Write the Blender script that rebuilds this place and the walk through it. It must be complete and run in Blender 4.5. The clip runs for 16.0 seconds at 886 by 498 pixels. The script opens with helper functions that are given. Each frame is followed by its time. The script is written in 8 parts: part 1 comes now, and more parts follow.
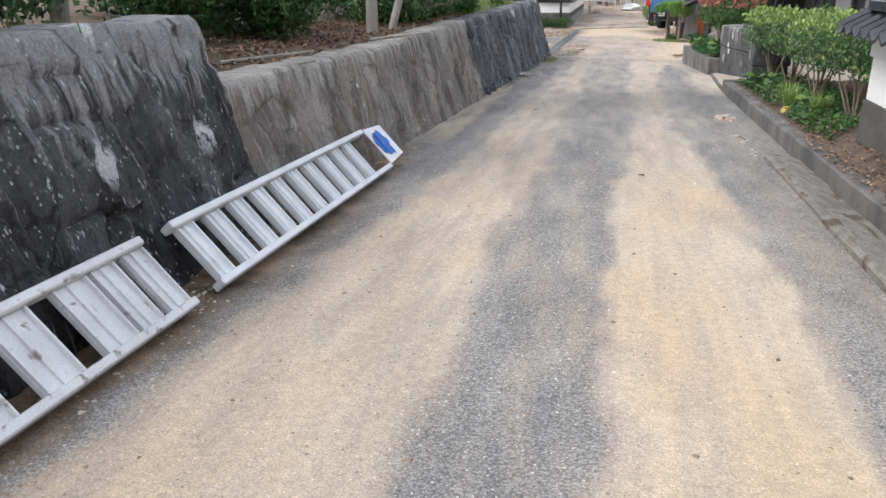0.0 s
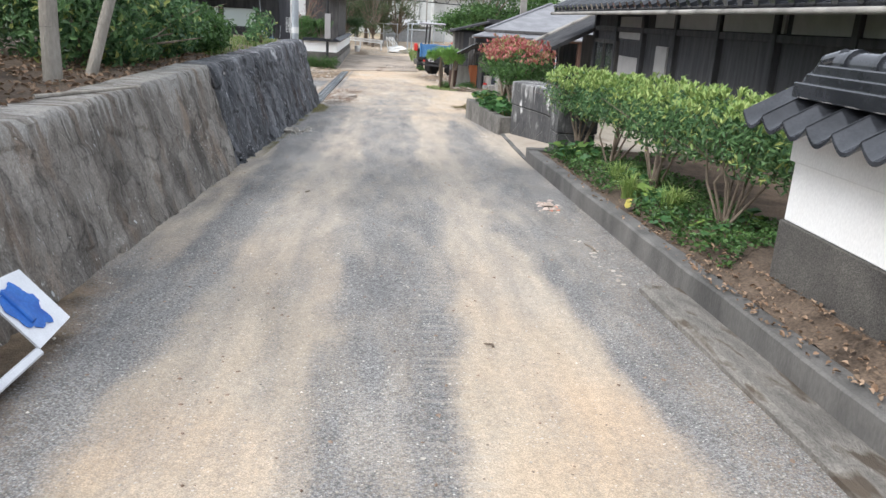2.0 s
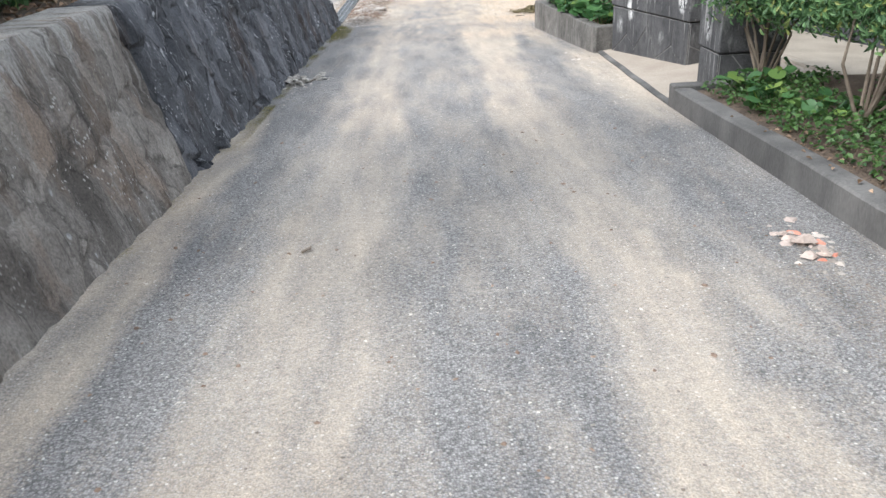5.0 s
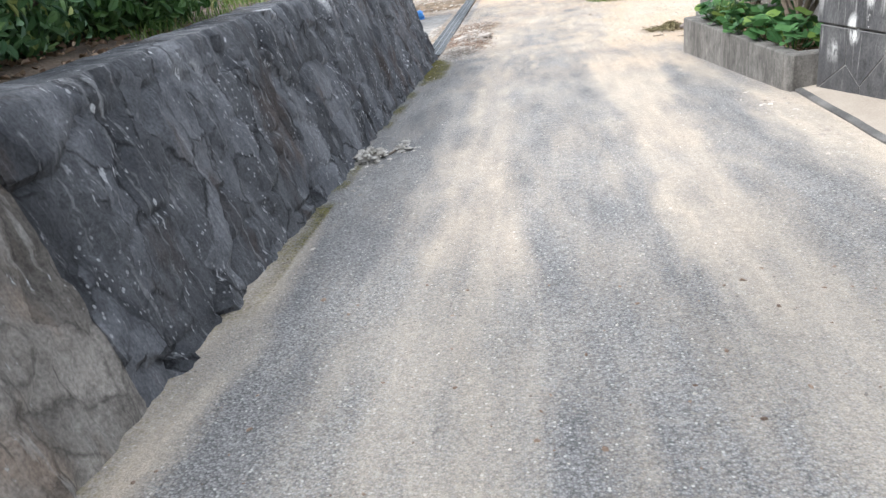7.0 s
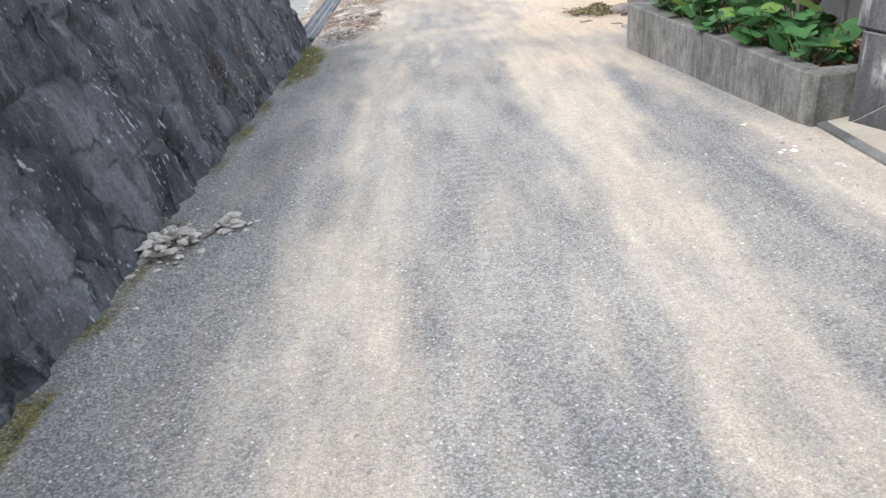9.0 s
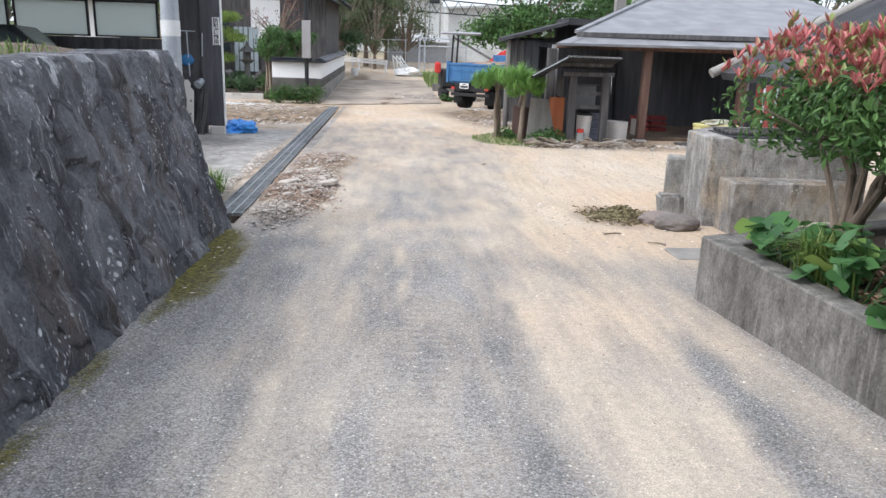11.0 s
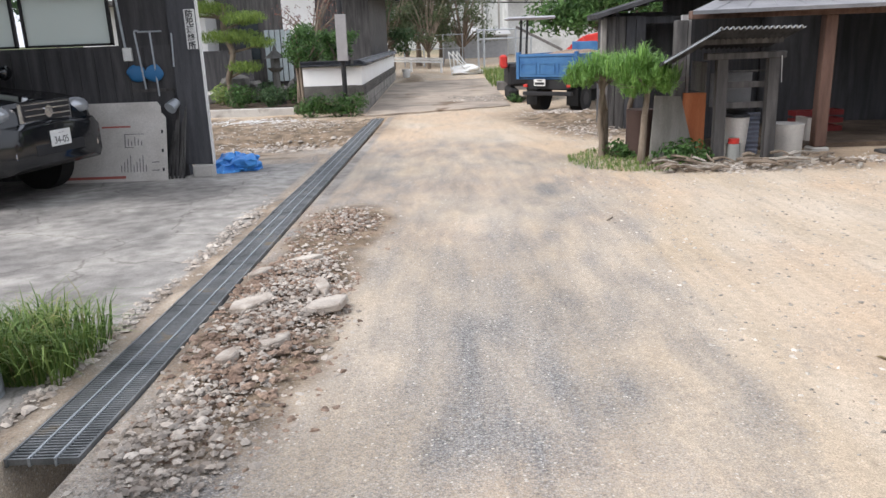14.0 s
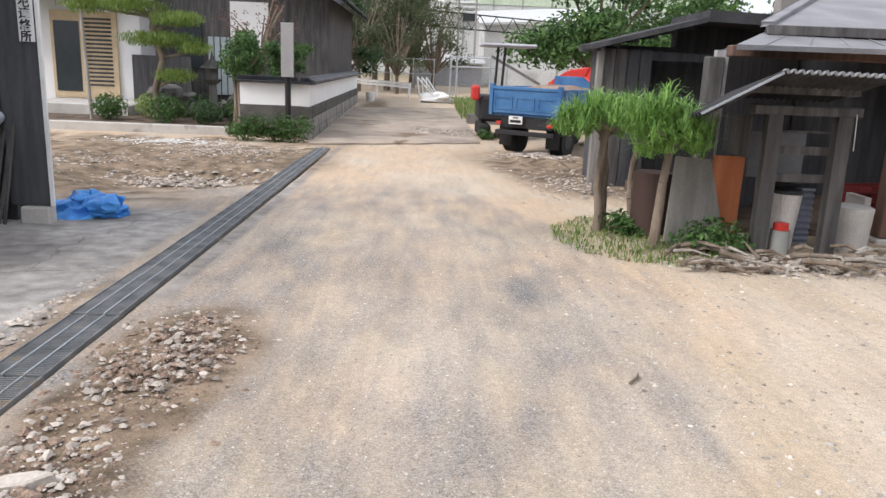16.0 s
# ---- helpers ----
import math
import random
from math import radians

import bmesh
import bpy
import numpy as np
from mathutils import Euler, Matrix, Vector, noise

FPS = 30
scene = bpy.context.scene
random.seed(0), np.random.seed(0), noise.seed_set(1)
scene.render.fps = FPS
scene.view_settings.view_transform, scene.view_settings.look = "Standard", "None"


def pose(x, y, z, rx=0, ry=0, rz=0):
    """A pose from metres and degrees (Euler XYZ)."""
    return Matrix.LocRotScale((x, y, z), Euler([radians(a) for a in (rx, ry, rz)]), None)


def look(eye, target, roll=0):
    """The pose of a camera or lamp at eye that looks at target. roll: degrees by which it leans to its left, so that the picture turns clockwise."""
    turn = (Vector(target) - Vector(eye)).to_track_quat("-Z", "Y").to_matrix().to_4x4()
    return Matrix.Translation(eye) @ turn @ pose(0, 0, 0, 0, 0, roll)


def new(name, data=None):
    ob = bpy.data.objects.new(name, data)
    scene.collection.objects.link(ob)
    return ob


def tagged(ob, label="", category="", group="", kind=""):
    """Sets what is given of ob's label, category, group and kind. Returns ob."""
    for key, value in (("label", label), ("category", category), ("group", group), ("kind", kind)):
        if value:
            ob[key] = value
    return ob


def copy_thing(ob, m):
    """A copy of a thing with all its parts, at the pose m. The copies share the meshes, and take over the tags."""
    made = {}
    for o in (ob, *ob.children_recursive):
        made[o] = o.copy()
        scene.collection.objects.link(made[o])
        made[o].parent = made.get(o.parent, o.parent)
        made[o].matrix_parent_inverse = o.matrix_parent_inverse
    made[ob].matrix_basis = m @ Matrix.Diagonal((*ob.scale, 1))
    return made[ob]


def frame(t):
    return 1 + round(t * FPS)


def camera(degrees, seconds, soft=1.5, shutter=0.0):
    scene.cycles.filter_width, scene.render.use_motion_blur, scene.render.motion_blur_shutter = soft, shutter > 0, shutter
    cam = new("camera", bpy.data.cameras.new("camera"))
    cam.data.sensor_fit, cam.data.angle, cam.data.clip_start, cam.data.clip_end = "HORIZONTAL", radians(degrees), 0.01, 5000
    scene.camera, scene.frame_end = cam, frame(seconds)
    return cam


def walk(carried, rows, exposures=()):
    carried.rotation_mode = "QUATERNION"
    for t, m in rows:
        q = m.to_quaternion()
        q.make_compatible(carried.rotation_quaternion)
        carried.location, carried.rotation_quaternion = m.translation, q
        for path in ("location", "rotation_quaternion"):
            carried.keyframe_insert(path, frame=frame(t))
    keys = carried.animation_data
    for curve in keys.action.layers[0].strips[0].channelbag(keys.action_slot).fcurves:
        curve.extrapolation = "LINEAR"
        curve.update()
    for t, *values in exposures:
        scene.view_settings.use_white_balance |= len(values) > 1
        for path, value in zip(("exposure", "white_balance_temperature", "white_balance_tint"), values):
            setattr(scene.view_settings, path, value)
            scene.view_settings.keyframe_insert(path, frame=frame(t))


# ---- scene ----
cam = camera(61.1, 16.0)
METRES, EYE, TILT, LEAN, TURN = 24.6, 1.5, 0.0, 0.0, 13.2
ROWS = [
    (0.0, 0.0, 0.0, 0.0, -0.26, -20.01, 0.71),
    (0.5, 0.0042, 0.0328, -0.0001, -5.9, -20.36, 1.51),
    (1.0, 0.0072, 0.0651, -0.0004, -11.44, -20.14, 0.43),
    (1.5, 0.0133, 0.0965, -0.0001, -17.08, -18.77, -2.26),
    (2.0, 0.0133, 0.1262, 0.0004, -17.31, -17.09, -3.15),
    (2.5, 0.0156, 0.1547, -0.0013, -14.76, -18.65, -1.21),
    (3.0, 0.0197, 0.1843, -0.0015, -12.46, -18.95, -0.53),
    (5.5, 0.0562, 0.3299, -0.0096, -15.54, -25.18, 3.57),
    (6.0, 0.062, 0.3597, -0.0103, -12.14, -21.52, 4.76),
    (6.5, 0.0679, 0.3907, -0.0118, -7.98, -20.99, 6.48),
    (7.0, 0.0723, 0.4171, -0.013, -8.27, -22.98, 6.92),
    (7.5, 0.0767, 0.4449, -0.0142, -8.02, -23.96, 4.76),
    (8.0, 0.082, 0.4707, -0.0161, -7.55, -25.87, 5.92),
    (8.5, 0.0899, 0.499, -0.0189, -11.36, -29.25, 6.38),
    (9.0, 0.0971, 0.5269, -0.0196, -15.87, -26.23, 4.43),
    (9.5, 0.1078, 0.5578, -0.0179, -16.62, -18.85, 1.32),
    (10.0, 0.1151, 0.588, -0.019, -15.71, -15.42, -2.03),
    (12.5, 0.1477, 0.7545, -0.0267, -19.29, -16.72, -0.59),
    (13.0, 0.1555, 0.7865, -0.0284, -17.78, -17.14, 0.25),
    (13.5, 0.1636, 0.8189, -0.0296, -13.99, -17.03, 1.79),
    (14.0, 0.1764, 0.8502, -0.0303, -13.16, -15.8, 2.02),
    (14.5, 0.1868, 0.8799, -0.0309, -13.66, -14.76, 1.17),
    (15.0, 0.199, 0.9105, -0.0315, -12.64, -13.4, -0.24),
    (15.5, 0.2067, 0.9412, -0.0323, -11.12, -13.1, -1.48),
    (16.0, 0.2166, 0.9704, -0.0337, -14.92, -13.88, -2.36),
]
walk(cam, [(t, pose(0, 0, EYE, TILT, LEAN, TURN) @ pose(METRES * x, METRES * y, METRES * z, 90 + pitch, roll, yaw)) for t, x, y, z, yaw, pitch, roll in ROWS],
     exposures=[(0.0, 0.07, 6150, 11), (3.0, 0.33, 6060, 9), (5.5, 0.44, 5980, 9), (6.5, 0.55, 6000, 9), (8.0, 0.51, 5980, 9), (8.5, 0.42, 5960, 9), (9.5, 0.29, 5900, 9), (10.0, 0.24, 5900, 10), (12.5, 0.12, 6050, 11), (16.0, 0.02, 6300, 13)])

# ---- world, sun, exposure ----
world = bpy.data.worlds.new("sky")
scene.world = world
world.use_nodes = True
_n = world.node_tree.nodes
_sky = _n.new("ShaderNodeTexSky")
_sky.sky_type = "NISHITA"
_sky.sun_disc = False
_sky.sun_elevation, _sky.sun_rotation = radians(47), radians(240)
_sky.air_density, _sky.dust_density, _sky.ozone_density = 1.0, 6.0, 1.0
_mix = _n.new("ShaderNodeMixRGB")
_mix.inputs[0].default_value = 0.72
_mix.inputs[2].default_value = (9.0, 9.2, 9.6, 1)
world.node_tree.links.new(_sky.outputs[0], _mix.inputs[1])
world.node_tree.links.new(_mix.outputs[0], _n["Background"].inputs[0])
_n["Background"].inputs[1].default_value = 0.15
sun = new("sun", bpy.data.lights.new("sun", "SUN"))
sun.data.energy, sun.data.angle, sun.data.color = 2.3, radians(25), (1.0, 0.97, 0.93)
sun.matrix_world = look((-14, 0, 17), (0, 8, 0))

# ---- builders ----
WORLD = {}


def ground_z(y):
    """Height of the lane: it falls gently and rises again in the distance."""
    return float(np.interp(y, [-60, 0, 25, 42, 60, 140, 400], [1.2, -0.03, -0.88, -1.25, -1.0, 1.2, 3.0]))


def thing(name, x, y, z, label, category, group="", turn=0, kind=""):
    ob = new(name)
    ob.empty_display_size = 0.1
    ob.matrix_basis = pose(x, y, z, 0, 0, turn)
    WORLD[ob] = ob.matrix_basis.copy()
    return tagged(ob, label, category, group, kind)


def finish(bm, name, material, smooth):
    bmesh.ops.recalc_face_normals(bm, faces=bm.faces)
    me = bpy.data.meshes.new(name)
    bm.to_mesh(me)
    bm.free()
    if smooth:
        me.polygons.foreach_set("use_smooth", [True] * len(me.polygons))
        me.set_sharp_from_angle(angle=radians(42))
    if material:
        me.materials.append(material)
    return me


def part(name, bm, material, parent, label="", smooth=False, local=False):
    """One mesh under a thing or a part; bm is in world metres unless local."""
    if not local:
        bm.transform(WORLD[parent].inverted())
    ob = new(name, finish(bm, name, material, smooth))
    ob.parent = parent
    WORLD[ob] = WORLD[parent]
    return tagged(ob, label)


def solo(name, bm, material, label, category, group="", kind="", smooth=False):
    """A thing that is one mesh, with its origin at its base."""
    xs = [v.co for v in bm.verts]
    lo = Vector([min(v[i] for v in xs) for i in range(3)])
    hi = Vector([max(v[i] for v in xs) for i in range(3)])
    base = Vector(((lo.x + hi.x) / 2, (lo.y + hi.y) / 2, lo.z))
    bm.transform(Matrix.Translation(-base))
    ob = new(name, finish(bm, name, material, smooth))
    ob.matrix_basis = Matrix.Translation(base)
    WORLD[ob] = ob.matrix_basis.copy()
    return tagged(ob, label, category, group, kind)


def box(bm, x0, x1, y0, y1, z0, z1, bevel=0.0, m=None):
    r = bmesh.ops.create_cube(bm, size=1)
    vs = r["verts"]
    for v in vs:
        v.co = Vector((x0 + (v.co.x + 0.5) * (x1 - x0), y0 + (v.co.y + 0.5) * (y1 - y0), z0 + (v.co.z + 0.5) * (z1 - z0)))
        if m:
            v.co = m @ v.co
    if bevel:
        es = list({e for v in vs for e in v.link_edges})
        bmesh.ops.bevel(bm, geom=es, offset=bevel, segments=1, affect="EDGES")
    return bm


def boxes(*specs, bevel=0.0, m=None):
    bm = bmesh.new()
    for s in specs:
        box(bm, *s, bevel=bevel, m=m)
    return bm


def rod(bm, p, q, r0, r1=None, n=8):
    p, q = Vector(p), Vector(q)
    d = q - p
    m = Matrix.Translation((p + q) / 2) @ d.to_track_quat("Z", "Y").to_matrix().to_4x4()
    bmesh.ops.create_cone(bm, cap_ends=True, segments=n, radius1=r0, radius2=r0 if r1 is None else r1, depth=d.length, matrix=m)
    return bm


def beam(bm, p, q, w, h, bevel=0.0):
    """A squared timber from p to q."""
    p, q = Vector(p), Vector(q)
    d = q - p
    m = Matrix.Translation((p + q) / 2) @ d.to_track_quat("Z", "Y").to_matrix().to_4x4()
    return box(bm, -w / 2, w / 2, -h / 2, h / 2, -d.length / 2, d.length / 2, bevel, m)


def slab(bm, pts, thick):
    """A flat plate on the polygon pts (counter-clockwise from outside), thickened away from its normal."""
    vs = [Vector(p) for p in pts]
    nrm = (vs[1] - vs[0]).cross(vs[2] - vs[0]).normalized()
    top = [bm.verts.new(v) for v in vs]
    low = [bm.verts.new(v - nrm * thick) for v in vs]
    bm.faces.new(top)
    bm.faces.new(low[::-1])
    for i in range(len(vs)):
        j = (i + 1) % len(vs)
        bm.faces.new((top[j], top[i], low[i], low[j]))
    return bm


def rock(bm, x, y, z, sx, sy, sz, seed=0, sub=2, rough=0.35):
    r = bmesh.ops.create_icosphere(bm, subdivisions=sub, radius=1)
    for v in r["verts"]:
        k = 1 + rough * noise.noise(v.co * 1.3 + Vector((seed * 3.7, seed, 1))) + 0.12 * noise.noise(v.co * 4 + Vector((seed, 0, 2)))
        v.co = Vector((x + v.co.x * k * sx, y + v.co.y * k * sy, z + v.co.z * k * sz))
    return bm


def raw(name, verts, faces, material, smooth=False):
    me = bpy.data.meshes.new(name)
    me.from_pydata(verts, [], faces)
    me.update()
    if smooth:
        me.polygons.foreach_set("use_smooth", [True] * len(me.polygons))
    me.materials.append(material)
    return me


def raw_part(name, verts, faces, material, parent, label="", smooth=False):
    inv = np.array(WORLD[parent].inverted())
    v = np.asarray(verts, float) @ inv[:3, :3].T + inv[:3, 3]
    ob = new(name, raw(name, v.tolist(), faces, material, smooth))
    ob.parent = parent
    WORLD[ob] = WORLD[parent]
    return tagged(ob, label)


def leaf_mesh(centres, out, size, rng, long=2.2, droop=0.3, fold=0.25):
    """Verts and faces of many small folded leaves at the centres, that face roughly along out."""
    n = len(centres)
    nrm = out + rng.normal(0, 0.55, (n, 3))
    nrm[:, 2] += 0.35
    nrm /= np.linalg.norm(nrm, axis=1)[:, None] + 1e-9
    a = rng.normal(0, 1, (n, 3))
    a[:, 2] -= droop
    a -= nrm * np.sum(a * nrm, axis=1)[:, None]
    a /= np.linalg.norm(a, axis=1)[:, None] + 1e-9
    b = np.cross(nrm, a)
    s = (size * rng.uniform(0.6, 1.3, n))[:, None]
    w = s / long
    base = centres - a * s * 0.5
    tip = centres + a * s * 0.5 - nrm * s * 0.12
    side = b * w * 0.5
    lift = nrm * w * fold
    lo, hi = centres - a * s * 0.16 + lift, centres + a * s * 0.2 + lift * 0.7
    verts = np.stack([base, lo - side, hi - side * 0.85, tip, hi + side * 0.85, lo + side], 1).reshape(-1, 3)
    i = np.arange(n) * 6
    faces = np.concatenate([np.stack([i, i + 1, i + 2, i + 3], 1), np.stack([i, i + 3, i + 4, i + 5], 1)]).tolist()
    return verts, faces


def whorl_mesh(tips, size, rng, count=7, spread=0.7, long=2.8):
    """Tufts of pointed leaves that spread upwards from each tip."""
    n = len(tips)
    c = np.repeat(tips, count, 0)
    ang = rng.uniform(0, 2 * np.pi, n * count)
    out = np.stack([np.cos(ang), np.sin(ang), np.zeros(n * count)], -1)
    k = (spread * rng.uniform(0.3, 1.3, n * count))[:, None]
    a = out * k + np.array((0, 0, 1.0))
    a /= np.linalg.norm(a, axis=1)[:, None]
    nrm = np.array((0, 0, 1.0)) * k - out
    nrm /= np.linalg.norm(nrm, axis=1)[:, None]
    b = np.cross(nrm, a)
    s = (size * rng.uniform(0.55, 1.25, n * count))[:, None]
    side = b * s / long * 0.5
    tip = c + a * s + out * s * 0.2
    lo, hi = c + a * s * 0.35 - nrm * s * 0.04, c + a * s * 0.7 + out * s * 0.05
    verts = np.stack([c, lo - side, hi - side * 0.8, tip, hi + side * 0.8, lo + side], 1).reshape(-1, 3)
    i = np.arange(n * count) * 6
    return verts, np.concatenate([np.stack([i, i + 1, i + 2, i + 3], 1), np.stack([i, i + 3, i + 4, i + 5], 1)]).tolist()


def crown_points(blobs, n, rng, shell=0.45):
    """Points in and near the surface of several ellipsoids (x, y, z, rx, ry, rz), and their outward ways."""
    vol = np.array([b[3] * b[4] + b[4] * b[5] + b[3] * b[5] for b in blobs])
    pick = rng.choice(len(blobs), n, p=vol / vol.sum())
    b = np.array(blobs)[pick]
    d = rng.normal(0, 1, (n, 3))
    d /= np.linalg.norm(d, axis=1)[:, None]
    k = 1 - shell * rng.random(n) ** 1.5 + rng.normal(0, 0.06, n)
    lump = np.array([noise.noise(Vector(v) * 2.6 + Vector((i * 7.0, 0, 0))) for v, i in zip(d, pick)])
    k *= 1 + 0.28 * lump
    return b[:, :3] + d * b[:, 3:] * k[:, None], d


def branchy(bm, base, blobs, rng, r=0.03, n=6):
    """Stems that rise from the base point and fork towards the blobs."""
    for _ in range(n):
        b = blobs[int(rng.integers(len(blobs)))]
        end = Vector((b[0] + rng.normal(0, b[3] * 0.35), b[1] + rng.normal(0, b[4] * 0.35), b[2] + b[5] * rng.uniform(-0.2, 0.4)))
        start = Vector(base) + Vector((rng.normal(0, r * 1.5), rng.normal(0, r * 1.5), 0))
        mid = start.lerp(end, 0.45) + Vector((rng.normal(0, 0.08), rng.normal(0, 0.08), 0.06))
        rod(bm, start, mid, r, r * 0.75, 6)
        rod(bm, mid, end, r * 0.75, r * 0.35, 6)
        for _ in range(2):
            tip = end + Vector((rng.normal(0, b[3] * 0.5), rng.normal(0, b[4] * 0.5), rng.uniform(0, b[5] * 0.6)))
            rod(bm, mid.lerp(end, 0.6), tip, r * 0.45, r * 0.2, 5)
    return bm


def shrub(name, base, blobs, n, size, material, bark, label, category, group="", seed=1, stems=6, stem_r=0.025, shell=0.45, long=2.2, extra=()):
    rng = np.random.default_rng(seed)
    ob = thing(name, *base, label, category, group)
    part("trunk", branchy(bmesh.new(), base, blobs, rng, stem_r, stems), bark, ob, smooth=True)
    pts, out = crown_points(blobs, n, rng, shell)
    raw_part("crown", *leaf_mesh(pts, out, size, rng, long), material, ob)
    for ename, eblobs, en, esize, emat, elabel in extra:
        pts, out = crown_points(eblobs, en * 2, rng, 0.25)
        raw_part(ename, *whorl_mesh(pts[out[:, 2] > -0.05], esize, rng), emat, ob, elabel)
    return ob


# ---- materials ----
def material(name, a, b, rough=0.8, metal=0.0, scale=3.0, fine=60.0, bump=0.3, stain=None, stain_at=0.6, stain_scale=1.2, stretch=(1, 1, 1), grain=0.12, per=0.0, island=0.0, spec=0.4):
    """Two tones a and b blended by large noise, fine grain, optional stains, relief. per, island: value spread by object or piece."""
    mt = bpy.data.materials.new(name)
    mt.use_nodes = True
    nt = mt.node_tree
    N, L = nt.nodes, nt.links
    bsdf = N["Principled BSDF"]
    bsdf.inputs["Roughness"].default_value = rough
    bsdf.inputs["Metallic"].default_value = metal
    bsdf.inputs["Specular IOR Level"].default_value = spec
    geo = N.new("ShaderNodeNewGeometry")
    mp = N.new("ShaderNodeMapping")
    mp.inputs["Scale"].default_value = stretch
    L.new(geo.outputs["Position"], mp.inputs[0])

    def noisy(sc, detail=5.0, off=0.0):
        t = N.new("ShaderNodeTexNoise")
        t.inputs["Scale"].default_value = sc
        t.inputs["Detail"].default_value = detail
        t.inputs["Distortion"].default_value = off
        L.new(mp.outputs[0], t.inputs["Vector"])
        return t.outputs[0]

    def ramp(src, lo, hi):
        r = N.new("ShaderNodeMapRange")
        r.inputs[1].default_value, r.inputs[2].default_value = lo, hi
        L.new(src, r.inputs[0])
        return r.outputs[0]

    def mix(kind, fac, c1, c2):
        m = N.new("ShaderNodeMixRGB")
        m.blend_type = kind
        for i, v in enumerate((fac, c1, c2)):
            if hasattr(v, "is_linked"):
                L.new(v, m.inputs[i])
            else:
                m.inputs[i].default_value = v if i == 0 else (*v, 1) if len(v) == 3 else v
        return m.outputs[0]

    col = mix("MIX", ramp(noisy(scale, 8.0, 0.3), 0.34, 0.66), a, b)
    f = noisy(fine, 3.0)
    if grain:
        g = N.new("ShaderNodeMapRange")
        g.inputs[1].default_value, g.inputs[2].default_value, g.inputs[3].default_value, g.inputs[4].default_value = 0.3, 0.7, 1 - grain, 1 + grain
        L.new(f, g.inputs[0])
        col = mix("MULTIPLY", 1.0, col, g.outputs[0])
    if stain:
        col = mix("MIX", ramp(noisy(stain_scale, 6.0, 0.4), stain_at, stain_at + 0.1), col, stain)
    for amount, node, socket in ((per, "ShaderNodeObjectInfo", "Random"), (island, "ShaderNodeNewGeometry", "Random Per Island")):
        if amount:
            src = N.new(node)
            g = N.new("ShaderNodeMapRange")
            g.inputs[3].default_value, g.inputs[4].default_value = 1 - amount, 1 + amount
            L.new(src.outputs[socket], g.inputs[0])
            col = mix("MULTIPLY", 1.0, col, g.outputs[0])
    L.new(col, bsdf.inputs["Base Color"])
    if bump:
        bp = N.new("ShaderNodeBump")
        bp.inputs["Strength"].default_value = bump
        bp.inputs["Distance"].default_value = 0.02
        L.new(f, bp.inputs["Height"])
        L.new(bp.outputs[0], bsdf.inputs["Normal"])
    return mt


def leaf_material(name, a, b, c=None, c_at=0.8, rough=0.45):
    """Leaf tones spread leaf by leaf, with light coming through."""
    mt = bpy.data.materials.new(name)
    mt.use_nodes = True
    N, L = mt.node_tree.nodes, mt.node_tree.links
    bsdf = N["Principled BSDF"]
    bsdf.inputs["Roughness"].default_value = rough
    bsdf.inputs["Specular IOR Level"].default_value = 0.35
    geo = N.new("ShaderNodeNewGeometry")
    r = N.new("ShaderNodeValToRGB")
    r.color_ramp.elements[0].color, r.color_ramp.elements[1].color = (*a, 1), (*b, 1)
    if c:
        r.color_ramp.elements[1].position = c_at - 0.05
        e = r.color_ramp.elements.new(min(c_at + 0.05, 1))
        e.color = (*c, 1)
    L.new(geo.outputs["Random Per Island"], r.inputs[0])
    L.new(r.outputs[0], bsdf.inputs["Base Color"])
    tr = N.new("ShaderNodeBsdfTranslucent")
    L.new(r.outputs[0], tr.inputs[0])
    mx = N.new("ShaderNodeMixShader")
    mx.inputs[0].default_value = 0.25
    L.new(bsdf.outputs[0], mx.inputs[1])
    L.new(tr.outputs[0], mx.inputs[2])
    L.new(mx.outputs[0], N["Material Output"].inputs[0])
    return mt


def plain(name, c, rough=0.5, metal=0.0, grain=0.08):
    return material(name, c, [v * 0.85 for v in c], rough, metal, 4.0, 90.0, 0.05, grain=grain)


